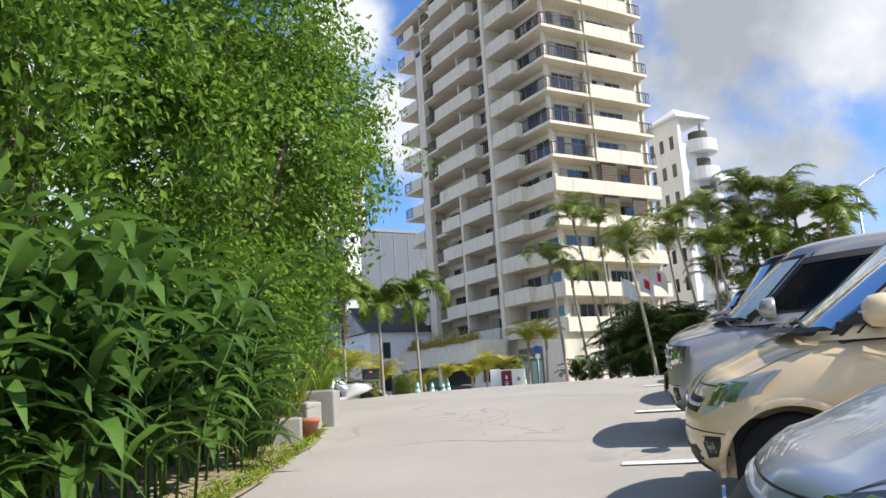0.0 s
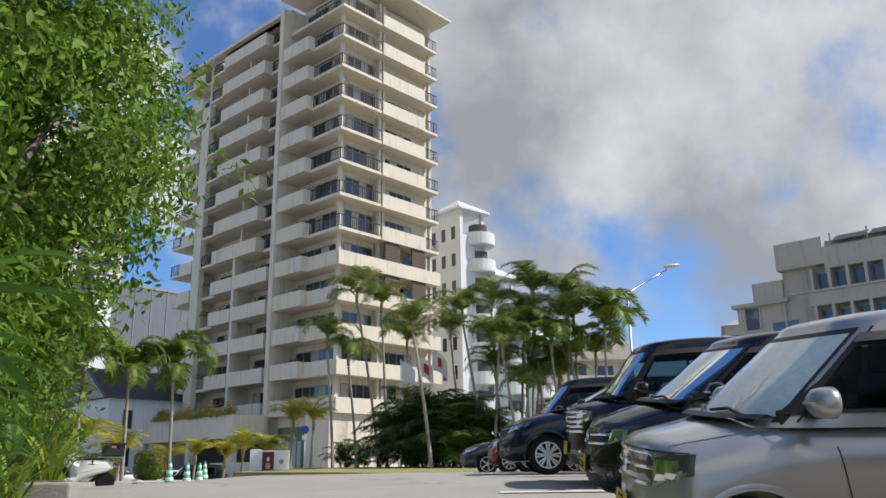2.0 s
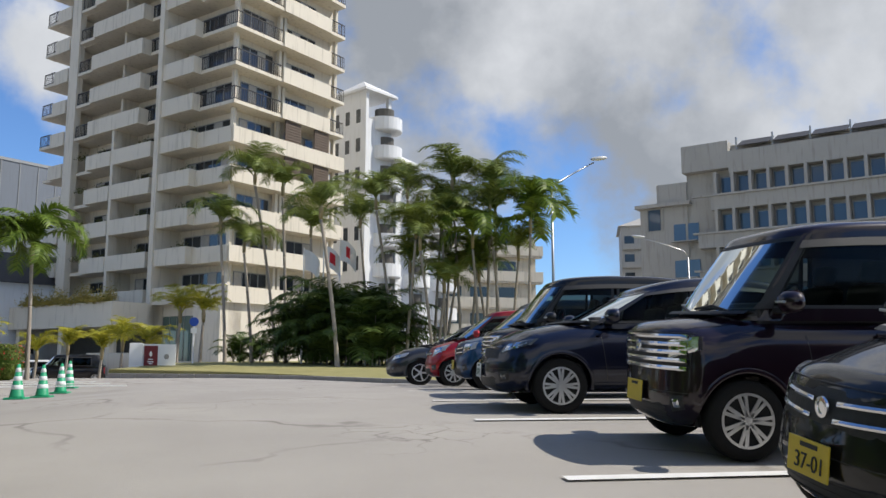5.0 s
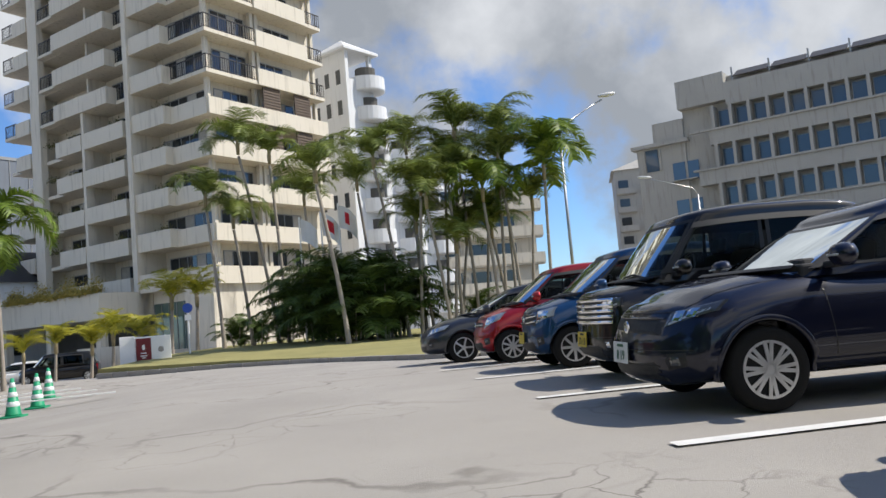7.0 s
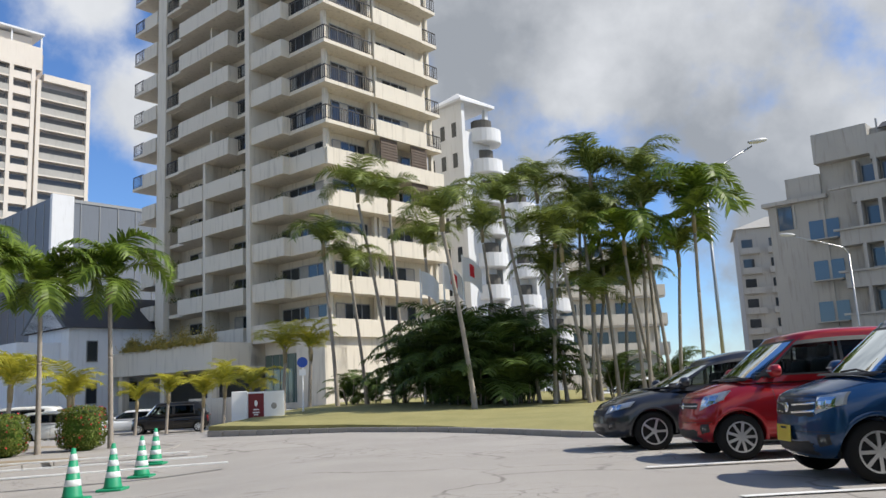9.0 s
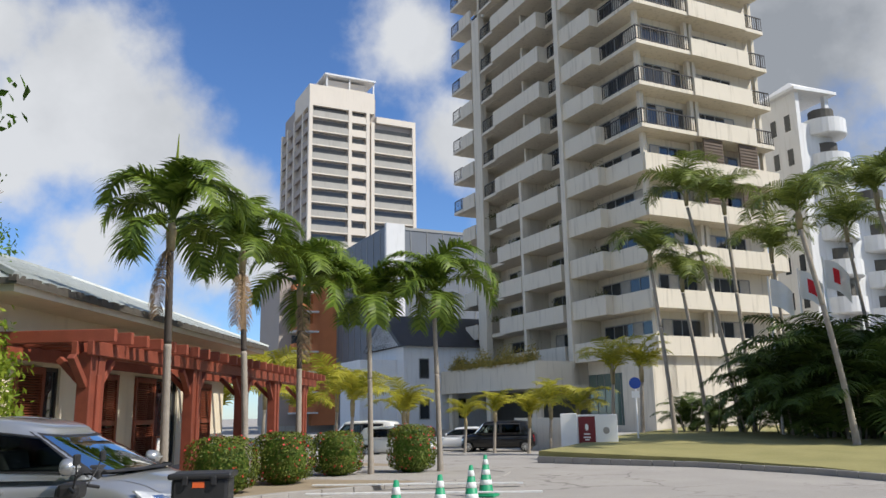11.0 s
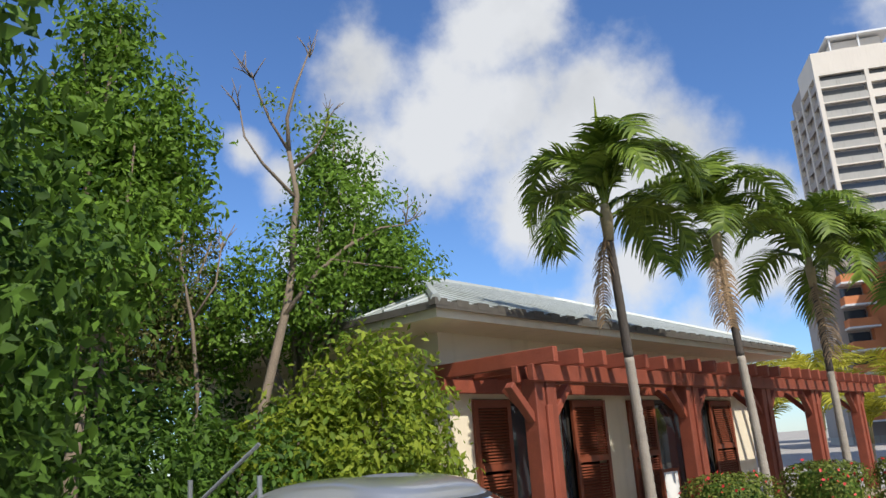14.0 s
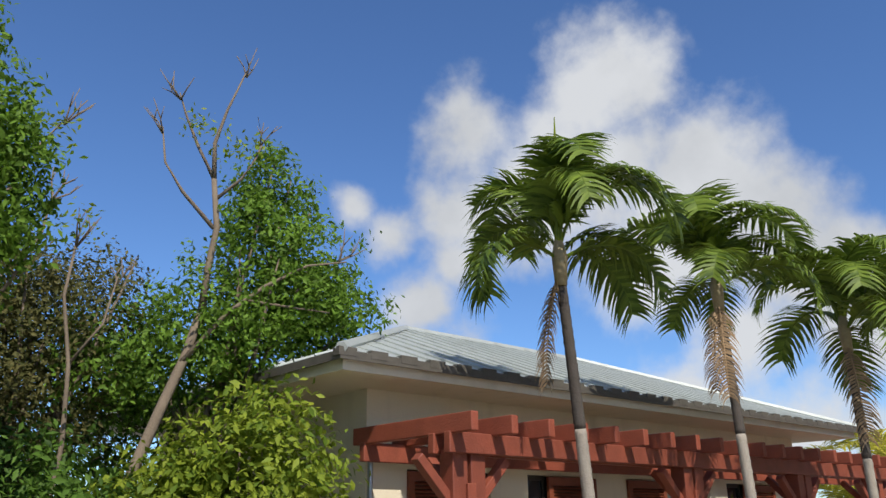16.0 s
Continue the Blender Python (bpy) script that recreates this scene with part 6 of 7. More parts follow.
# the long hedge and trees on the lane's planted side
add_tree("broadleaf_tree", "large bright green broadleaf tree overhanging the lane", (-3.9, 7.6), [(-4.1, 8.0, 3.7, 2.35, 2.5, 2.5), (-4.0, 6.6, 5.6, 2.2, 2.4, 1.8), (-3.9, 9.6, 4.9, 1.7, 1.5, 1.9)], 55800, 0.116, LEAF, 0.14, 12)
add_tree("broadleaf_tree", "dense green broadleaf tree in the roadside hedge", (-3.4, 3.4), [(-3.7, 4.2, 3.2, 2.0, 2.4, 2.6), (-3.6, 1.6, 3.6, 2.0, 2.2, 2.8), (-3.9, 3.2, 5.6, 1.9, 2.4, 1.6)], 39060, 0.116, LEAF, 0.13, 10)
# leaf colour darkened here to stand for the shade under the taller trees
add_tree("broadleaf_tree", "green tree close beside the lane, leaf colour darkened for shade", (-2.9, -0.6), [(-2.2, -0.4, 2.6, 1.5, 1.8, 2.6), (-3.2, -1.0, 3.6, 2.0, 2.2, 2.6)], 24180, 0.122, LEAF_DARK, 0.13, 8)
add_tree("hedge_shrub", "dense green hedge shrub along the lane", (-3.2, 6.8), [(-3.4, 5.4, 0.9, 1.3, 1.9, 1.5), (-4.3, 8.4, 1.2, 1.4, 1.7, 1.6), (-5.3, 10.9, 1.4, 1.4, 1.7, 1.7)], 27900, 0.105, LEAF, 0.07, 6, cat="shrub")
# hedge corner: shade put into the leaf colour
add_tree("hedge_shrub", "hedge shrub at the end of the planting, leaf colour darkened for shade", (-6.6, 13.4), [(-6.7, 13.3, 1.5, 1.2, 1.6, 1.7), (-7.3, 14.8, 1.3, 1.2, 1.0, 1.4)], 13950, 0.099, LEAF_DARK, 0.06, 5, cat="shrub")
add_tree("broadleaf_tree", "tall green tree at the corner of the hedge, leaf colour darkened for shade", (-6.9, 14.4), [(-8.2, 15.6, 2.2, 1.0, 0.9, 1.5), (-7.0, 14.3, 3.5, 1.55, 1.5, 2.6), (-7.5, 13.9, 5.4, 1.4, 1.4, 1.7), (-6.5, 12.9, 4.6, 1.4, 1.4, 1.7)], 53940, 0.110, LEAF_DARK, 0.12, 9, shell=0.35)
add_tree("broadleaf_tree", "upright bright green tree with feathery shoots", (-11.5, 16.6), [(-11.3, 16.95, 5.1, 0.75, 0.75, 0.9), (-11.3, 16.8, 6.0, 0.42, 0.42, 0.75), (-11.4, 16.4, 4.9, 0.6, 0.6, 0.8), (-11.2, 17.3, 4.5, 0.6, 0.6, 0.9), (-11.3, 16.7, 3.7, 0.95, 0.95, 1.1)], 22320, 0.094, LEAF, 0.08, 12, shell=0.15, clump=0.10)
# trees behind the silver car and beside the cafe
add_tree("slender_tree", "slender green tree beside the cafe roof", (-14.0, 19.7), [(-13.6, 20.6, 4.9, 0.95, 0.95, 1.25), (-13.7, 20.4, 5.9, 0.55, 0.55, 0.8), (-13.5, 21.2, 4.3, 0.9, 0.9, 0.75), (-13.9, 19.9, 3.9, 1.1, 1.0, 1.1), (-14.6, 18.9, 3.6, 0.9, 0.9, 1.0)], 25110, 0.094, LEAF, 0.08, 12, shell=0.15, clump=0.10)
add_tree("slender_tree", "thin-leaved brownish green tree behind the shrubs", (-15.0, 17.9), [(-15.2, 18.2, 3.9, 1.3, 1.2, 1.5), (-15.4, 16.9, 3.4, 1.4, 1.2, 1.6), (-15.0, 17.4, 4.6, 0.9, 1.0, 0.8), (-14.6, 16.9, 2.6, 1.1, 1.3, 1.2)], 34500, 0.082, LEAF_DRY, 0.08, 16, shell=0.15, clump=0.11)
add_tree("slender_tree", "green tree with fine foliage behind the ramp", (-14.4, 15.2), [(-14.6, 15.0, 4.2, 1.6, 1.3, 1.9), (-14.0, 15.6, 2.8, 1.3, 1.2, 1.5), (-14.8, 14.6, 5.8, 1.0, 1.0, 1.2)], 27900, 0.094, LEAF, 0.09, 12, shell=0.2, clump=0.11)
# added filler hedge: closes bright sky gaps between the thin trees
add_tree("hedge_shrub", "filler hedge added to block bright gaps behind the thin trees", (-17.6, 17.0), [(-17.6, 18.4, 1.9, 1.6, 1.9, 2.4), (-18.0, 15.4, 2.2, 1.6, 2.2, 2.8), (-17.2, 12.4, 2.4, 1.8, 2.2, 2.9), (-17.4, 17.0, 0.8, 1.4, 3.4, 1.2)], 40500, 0.133, LEAF_DARK, 0.08, 6, cat="shrub")
add_tree("climber_shrub", "sunlit yellow-green shrub against the cafe end wall", (-11.9, 20.2), [(-12.0, 20.1, 1.5, 0.95, 1.0, 1.45), (-12.4, 19.4, 1.2, 0.9, 0.9, 1.2)], 17000, 0.115, LEAF_PALE, 0.05, 5, cat="shrub")
add_tree("dark_shrub", "dark undergrowth behind the silver car", (-11.6, 17.8), [(-12.2, 18.4, 0.9, 1.2, 1.2, 1.2), (-11.6, 16.6, 1.0, 1.3, 1.4, 1.3), (-13.3, 17.4, 1.4, 1.3, 1.6, 1.5)], 17670, 0.110, LEAF_DARK, 0.05, 5, cat="shrub")


def bare_tree(label, base, rods, leaf_tips):
    th = thing("bare_tree", pose(base[0], base[1], ground_z(base[1])), label, "tree")
    for path, r0, r1 in rods:
        n = len(path)
        part("branch" if r0 < 0.06 else "trunk", Geo().tube(path, [r0 + (r1 - r0) * i / (n - 1) for i in range(n)], 7), BARK, th, smooth=True)
    pts = np.concatenate([np.array(t) + rng.normal(0, 0.13, (60, 3)) for t in leaf_tips])
    part("leaf_tuft", leaf_mesh("leaf_tuft", pts, rng.normal(0, 1, pts.shape), 0.085, LEAF_PALE), LEAF_PALE, th)


def twigs(tip, way, n, length, seed):
    """Thin forked twigs at the end of a branch."""
    rr = random.Random(seed)
    out = []
    for i in range(n):
        d = (Vector(way) + Vector((rr.uniform(-0.7, 0.7), rr.uniform(-0.7, 0.7), rr.uniform(-0.3, 0.5)))).normalized()
        p = Vector(tip)
        q = p + d * length * rr.uniform(0.3, 0.5)
        e = q + (d + Vector((rr.uniform(-0.5, 0.5), rr.uniform(-0.5, 0.5), rr.uniform(0, 0.5)))).normalized() * length * rr.uniform(0.3, 0.6)
        out.append(([p, q, e], 0.013, 0.005))
        out.append(([q, q + (d + Vector((rr.uniform(-0.9, 0.9), rr.uniform(-0.9, 0.9), 0.2))).normalized() * length * 0.35], 0.009, 0.004))
    return out


bare_tree("leaning bare tree with a few yellow leaves at its top", (-12.3, 18.9), [
    ([(-0.05, -0.6, -0.1), (-0.2, -0.35, 0.9), (-0.45, 0.0, 1.8), (-0.65, 0.3, 2.7), (-0.85, 0.55, 3.4), (-0.95, 0.7, 4.0)], 0.08, 0.055),
    ([(-0.95, 0.7, 4.0), (-1.0, 0.74, 4.6), (-0.98, 0.80, 5.1), (-1.05, 0.72, 5.8)], 0.05, 0.036),
    ([(-1.05, 0.72, 5.8), (-1.0, 0.68, 6.3), (-0.95, 0.80, 6.8), (-0.85, 1.0, 7.4)], 0.036, 0.010),
    ([(-1.05, 0.72, 5.8), (-1.2, 0.5, 6.3), (-1.15, 0.3, 6.7), (-1.1, 0.18, 7.0)], 0.028, 0.009),
    ([(-1.0, 0.76, 5.1), (-1.15, 0.35, 5.6), (-1.2, 0.1, 6.0), (-1.2, 0.02, 6.5)], 0.03, 0.009),
    ([(-1.03, 0.75, 5.5), (-0.9, 1.05, 5.8), (-0.85, 1.2, 6.1), (-0.85, 1.3, 6.4)], 0.026, 0.009),
    ([(-0.8, 0.5, 3.3), (-0.7, 0.95, 3.9), (-0.65, 1.4, 4.3), (-0.55, 1.9, 4.6), (-0.5, 2.4, 4.7)], 0.036, 0.010),
    ([(-0.68, 1.2, 4.1), (-0.6, 1.7, 4.05), (-0.5, 2.2, 4.0)], 0.02, 0.008)]
    + twigs((-0.85, 1.0, 7.3), (0.1, 0.2, 1), 4, 0.5, 1) + twigs((-1.1, 0.2, 6.9), (0, -0.3, 1), 4, 0.5, 2) + twigs((-1.2, 0.03, 6.4), (0, -0.4, 1), 3, 0.5, 3) + twigs((-0.5, 2.3, 4.7), (0, 0.8, 0.4), 4, 0.5, 4) + twigs((-0.85, 1.25, 6.3), (0, 0.5, 1), 3, 0.45, 5),
    [(-1.1, 0.45, 6.55), (-0.88, 1.2, 6.25), (-1.05, 0.85, 6.3)])
bare_tree("thin bare tree with dry twigs", (-12.6, 17.0), [
    ([(0, 0, -0.1), (-0.1, 0.0, 0.9), (-0.2, 0.05, 1.9), (-0.15, 0.12, 2.9), (-0.25, 0.1, 3.9), (-0.25, 0.12, 4.6)], 0.065, 0.04),
    ([(-0.25, 0.12, 4.6), (-0.3, 0.35, 5.1), (-0.35, 0.5, 5.6), (-0.35, 0.8, 6.1)], 0.032, 0.010),
    ([(-0.25, 0.12, 4.6), (-0.4, -0.15, 5.1), (-0.42, -0.35, 5.5), (-0.4, -0.4, 6.0)], 0.03, 0.010),
    ([(-0.3, 0.3, 5.0), (-0.2, 0.1, 5.6), (-0.2, 0.12, 6.2)], 0.02, 0.008),
    ([(-0.22, 0.1, 3.3), (-0.1, 0.5, 3.9), (0.0, 0.75, 4.5), (0.0, 0.8, 5.0)], 0.028, 0.010),
    ([(-0.2, 0.1, 2.6), (-0.3, -0.4, 3.3), (-0.35, -0.75, 3.8)], 0.026, 0.010)]
    + twigs((-0.35, 0.78, 6.0), (0, 0.5, 1), 4, 0.55, 6) + twigs((-0.4, -0.4, 5.9), (0, -0.4, 1), 4, 0.55, 7) + twigs((0.0, 0.8, 4.9), (0, 0.4, 1), 4, 0.5, 8) + twigs((-0.35, -0.75, 3.8), (0, -0.6, 0.8), 4, 0.5, 9),
    [(-0.35, 0.7, 6.0)])
bare_tree("slight bare sapling with a crooked pale stem", (-12.9, 18.1), [
    ([(0, 0, -0.1), (-0.15, 0.05, 1.2), (-0.2, 0.15, 2.3), (-0.3, 0.1, 3.2), (-0.35, -0.05, 4.0), (-0.35, 0.0, 4.7)], 0.04, 0.014),
    ([(-0.3, 0.1, 3.2), (-0.3, 0.4, 3.7), (-0.35, 0.5, 4.3)], 0.02, 0.008)]
    + twigs((-0.35, 0.0, 4.6), (0, 0.2, 1), 4, 0.6, 10) + twigs((-0.35, 0.5, 4.2), (0, 0.5, 0.8), 3, 0.5, 11),
    [(-0.35, 0.05, 4.9)])


# ---- strap-leaved plants ----
def strap_clump(n, height, width, bend, seed, mat):
    """A clump of long arching leaves, as one mesh."""
    rr = random.Random(seed)
    g = Geo()
    for _ in range(n):
        a, ln = rr.uniform(0, 2 * math.pi), height * rr.uniform(0.6, 1.15)
        lean, w = rr.uniform(0.15, 0.9) * bend, width * rr.uniform(0.7, 1.2)
        d, s = Vector((math.cos(a), math.sin(a), 0)), Vector((-math.sin(a), math.cos(a), 0))
        p, el = d * rr.uniform(0, 0.12), radians(88) - lean * 0.4
        rows = []
        steps = 6
        for k in range(steps + 1):
            t = k / steps
            ww = w * (0.35 + 1.5 * t * (1 - t) * 1.6) * (1 - t ** 4) + 0.001
            rows.append([p - s * ww / 2 + Vector((0, 0, ww * 0.15)), p, p + s * ww / 2 + Vector((0, 0, ww * 0.15))])
            p = p + (d * math.cos(el) + Vector((0, 0, math.sin(el)))) * (ln / steps)
            el -= lean * 2.2 / steps * (0.5 + t)
        g.grid(rows)
    return g.mesh("leaves", mat, True)


def cane_plant(canes, height, leaf, width, seed, mat):
    """Upright canes with long leaves in two ranks, like ginger; one mesh of leaves, one of stems."""
    rr = random.Random(seed)
    g, st = Geo(), Geo()
    for _ in range(canes):
        a, r = rr.uniform(0, 2 * math.pi), rr.uniform(0.05, 0.45)
        b = Vector((r * math.cos(a), r * math.sin(a), 0))
        lean = Vector((math.cos(a), math.sin(a), 0)) * rr.uniform(0.1, 0.45)
        h = height * rr.uniform(0.7, 1.1)
        path = [b + lean * (t * t) * h * 0.6 + Vector((0, 0, h * t)) for t in (0, 0.33, 0.66, 1)]
        st.tube(path, [0.012, 0.011, 0.009, 0.005], 5)
        turn = rr.uniform(0, math.pi)
        for k in range(11):
            t = 0.25 + 0.75 * k / 10
            p = b + lean * (t * t) * h * 0.6 + Vector((0, 0, h * t))
            an = turn + (math.pi if k % 2 else 0) + rr.uniform(-0.4, 0.4)
            d, s = Vector((math.cos(an), math.sin(an), 0)), Vector((-math.sin(an), math.cos(an), 0))
            el, ln, w = radians(rr.uniform(25, 60)), leaf * rr.uniform(0.7, 1.15), width * rr.uniform(0.8, 1.2)
            rows = []
            for q in range(5):
                u = q / 4
                ww = w * (0.25 + 3.0 * u * (1 - u)) * (1 - u ** 5) + 0.001
                rows.append([p - s * ww / 2 + Vector((0, 0, ww * 0.18)), p, p + s * ww / 2 + Vector((0, 0, ww * 0.18))])
                p = p + (d * math.cos(el) + Vector((0, 0, math.sin(el)))) * (ln / 4)
                el -= radians(26)
            g.grid(rows)
    return g.mesh("leaves", mat, True), st.mesh("stems", mat, True)


CANES = [cane_plant(10, 1.35, 0.70, 0.105, s, STRAP) for s in (1, 2, 3)]
STRAPS = [strap_clump(46, 1.0, 0.034, 1.0, s, STRAP) for s in (4, 5)]
rr = random.Random(11)


def place_cane(x, y, s):
    k = rr.randrange(3)
    th = thing("ginger_plant", Matrix.Translation((x, y, ground_z(y) - 0.02)) @ pose(0, 0, 0, 0, 0, rr.uniform(0, 360)) @ Matrix.Scale(s, 4), "tall leafy ginger plant in the roadside border", "plant", "border plants")
    part("leaves", CANES[k][0], None, th)
    part("stem", CANES[k][1], None, th)


for x, y, s in ((-1.0, 0.6, 0.95), (-1.35, 1.2, 1.1), (-1.25, 2.0, 0.95), (-1.65, 2.5, 1.15), (-1.5, 3.2, 0.9), (-2.0, 3.9, 1.1), (-1.3, 0.0, 1.2), (-1.8, 0.9, 1.3), (-2.1, 2.2, 1.3), (-2.2, 3.5, 1.3), (-1.0, -0.7, 1.1), (-1.7, -0.9, 1.3), (-6.1, 14.5, 1.2), (-6.2, 13.5, 1.1)):
    place_cane(x, y, s)
for i, (x, y, s) in enumerate(((-1.75, 4.5, 1.0), (-2.1, 5.1, 1.15), (-2.1, 5.9, 0.9), (-2.4, 6.6, 1.1), (-1.5, 3.8, 0.8), (-2.8, 7.6, 1.0), (-3.3, 8.8, 0.9), (-2.05, 4.6, 1.25), (-5.5, 14.2, 1.3))):
    th = thing("strap_leaf_plant", Matrix.Translation((x, y, ground_z(y) - 0.02)) @ pose(0, 0, 0, 0, 0, 70 * i) @ Matrix.Scale(s, 4), "arching strap-leaved plant at the lane's edge", "plant", "border plants")
    part("leaves", STRAPS[i % 2], None, th)
    if i in (2, 4, 5):
        th["label"] = "pale strap-leaved plant beside the concrete planters"


def verge():
    """The grassy earth verge at the foot of the hedge."""
    ys = np.arange(-6, 15.1, 0.5)
    edge = np.interp(ys, (-6, 0, 3, 5, 8, 11, 14, 15), (-0.3, -0.55, -0.95, -1.4, -2.6, -3.9, -5.2, -5.6))
    g = Geo().grid([[(x0, y, ground_z(y) + (0.02 if k == 0 else 0.06)) for k, x0 in enumerate((e + 0.05 * math.sin(y * 3), e - 0.4, -9.0))] for y, e in zip(ys, edge)])
    solid("verge", g, SOIL, "bare earth verge under the hedge", "verge", kind="structure", smooth=True)
    n = 5200
    y = rng.uniform(-3, 14.5, n)
    x = np.interp(y, ys, edge) - np.abs(rng.normal(0, 0.28, n)) + 0.03
    pts = np.stack([x, y, np.interp(y, GRADE_Y, GRADE_Z) + 0.05], 1)
    out = np.tile(np.array([[1.0, 0, 0.0]]), (n, 1))
    ob = new("grass_tufts", leaf_mesh("grass_tufts", pts, out, 0.13, LEAF_PALE, slim=0.12, up=0.0))
    tagged(ob, "short yellow-green grass along the verge", "grass", kind="stuff")


verge()


# ---- palms ----
def frond_mesh(name, length, start, end, leaflets, leaf, droop, width, mat, seed):
    """An arching feather frond from the origin towards +x."""
    rr = random.Random(seed)
    g = Geo()
    pts, p = [], Vector((0, 0, 0))
    n = 14
    for k in range(n + 1):
        t = k / n
        el = radians(start + (end - start) * t ** 1.35)
        pts.append((p.copy(), Vector((math.cos(el), 0, math.sin(el)))))
        p = p + pts[-1][1] * length / n
    g.tube([q for q, _ in pts], [0.022 * (1 - 0.85 * k / n) for k in range(n + 1)], 5)
    for i in range(leaflets):
        t = 0.16 + 0.84 * i / (leaflets - 1)
        k = min(n - 1, int(t * n))
        q, d = pts[k][0].lerp(pts[k + 1][0], t * n - k), pts[k][1]
        up = Vector((-d.z, 0, d.x))
        ln = leaf * (0.55 + 1.9 * t * (1.05 - t)) * rr.uniform(0.85, 1.1)
        for s in (-1, 1):
            way = (d * rr.uniform(0.45, 0.75) + Vector((0, s, 0)) + up * rr.uniform(0.05, 0.35)).normalized()
            a = q
            w = width
            rows = []
            for u in range(4):
                ww = w * (1.0, 1.1, 0.8, 0.05)[u]
                rows.append([a - d * ww * 0.5, a + d * ww * 0.5])
                a = a + way * ln / 3
                way = (way + Vector((0, 0, -droop))).normalized()
            g.grid(rows)
    return g.mesh(name, mat)


FROND_A = [frond_mesh("frond", 2.0, 84, -86, 46, 0.56, 0.36, 0.046, PALM_LEAF, s) for s in (1, 2)]
FROND_LOW = [frond_mesh("frond", 1.75, 50, -98, 42, 0.55, 0.42, 0.046, PALM_LEAF, s) for s in (3, 4)]
FROND_DEAD = frond_mesh("dead_frond", 1.5, -70, -92, 30, 0.34, 0.8, 0.030, PALM_DEAD, 5)
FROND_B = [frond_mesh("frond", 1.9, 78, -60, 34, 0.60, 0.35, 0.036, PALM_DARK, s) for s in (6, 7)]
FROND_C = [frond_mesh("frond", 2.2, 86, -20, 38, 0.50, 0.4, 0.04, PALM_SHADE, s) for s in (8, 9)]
FROND_Y = [frond_mesh("frond", 1.35, 75, -30, 26, 0.42, 0.3, 0.032, PALM_YELLOW, s) for s in (10, 11)]


def palm(name, label, x, y, height, lean, r, fronds, count, scale, trunk_mat, dead=0, spear=0.0, group="palms", seed=0, z=None):
    rr = random.Random(seed)
    th = thing(name, pose(x, y, -0.02 if z is None else z), label, "palm", group)
    top = Vector((lean[0], lean[1], height))
    n = 14
    path = [Vector((top.x * (t ** 1.3), top.y * (t ** 1.3), -0.15 + (height + 0.15) * t)) for t in [k / n for k in range(n + 1)]]
    g = Geo()
    rings, rad = [], []
    for k in range(n * 5 + 1):
        t = k / (n * 5)
        rings.append(path[min(n - 1, int(t * n))].lerp(path[min(n, int(t * n) + 1)], t * n - int(t * n)))
        rad.append(r * (1.35 - 0.3 * min(1, t * 6)) * (1 - 0.25 * t) * (1.05 if k % 2 else 0.97))
    half = int(len(rings) * 0.62)
    part("trunk", Geo().tube(rings[:half + 1], rad[:half + 1], 9), trunk_mat, th, smooth=True)
    part("upper_trunk", Geo().tube(rings[half:], rad[half:], 9), TRUNK_DARK if trunk_mat is TRUNK_PALM and dead else trunk_mat, th, smooth=True)
    part("crownshaft", Geo().tube([top - Vector((0, 0, 0.05)), top + Vector((0, 0, 0.3 * scale)), top + Vector((0, 0, 0.55 * scale))], [r * 0.95, r * 1.25, r * 0.5], 9), SHAFT, th, smooth=True)
    for i in range(count):
        a = 360 * i / count * 2.4 + rr.uniform(-18, 18)
        low = i % 3 == 2
        src = fronds[(i + seed) % 2] if not low or fronds is not FROND_A else FROND_LOW[i % 2]
        m = Matrix.Translation(top + Vector((0, 0, (0.45 - 0.2 * (i % 3) / 2) * scale))) @ pose(0, 0, 0, rr.uniform(-16, 16), rr.uniform(-22, 24), a) @ Matrix.Scale(scale * rr.uniform(0.8, 1.12), 4)
        part("frond", src, None, th, m=m)
    for i in range(dead):
        m = Matrix.Translation(top + Vector((0, 0, 0.15))) @ pose(0, 0, 0, 0, 0, 200 + seed * 40 + i * 35) @ Matrix.Scale(scale * rr.uniform(0.8, 1.0), 4)
        part("dead_frond", FROND_DEAD, None, th, "withered brown hanging frond", m=m)
    if spear:
        part("spear_leaf", Geo().tube([top + Vector((0, 0, 0.4)), top + Vector((0.02, 0, 0.9)), top + Vector((0.04, 0.02, 0.75 + spear))], [0.05, 0.06, 0.006], 6), LEAF_PALE, th)
    return th


ROW = "palms in a row before the cafe"
palm("cafe_palm", "tall feather palm with withered hanging fronds beside the pergola", -11.0, 23.7, 4.25, (0.3, -0.5), 0.075, FROND_A, 15, 1.0, TRUNK_PALM, dead=2, spear=1.35, group=ROW, seed=1)
palm("cafe_palm", "slim feather palm with one withered frond", -10.75, 25.8, 4.3, (-0.3, 0.1), 0.07, FROND_A, 13, 0.95, TRUNK_PALM, dead=2, spear=0.9, group=ROW, seed=2)
palm("cafe_palm", "slim feather palm behind a clipped shrub", -10.8, 27.9, 3.9, (-0.15, 0.2), 0.068, FROND_A, 13, 1.0, TRUNK_PALM, dead=1, spear=0.5, group=ROW, seed=3)
palm("cafe_palm", "slim feather palm with full green crown", -9.7, 29.3, 3.55, (-0.1, 0.1), 0.065, FROND_A, 14, 1.0, TRUNK_PALM, spear=0.5, group=ROW, seed=4)
palm("cafe_palm", "slim feather palm at the end of the planting strip", -8.4, 30.4, 3.75, (-0.1, 0.0), 0.065, FROND_A, 15, 1.05, TRUNK_PALM, spear=0.5, group=ROW, seed=5)

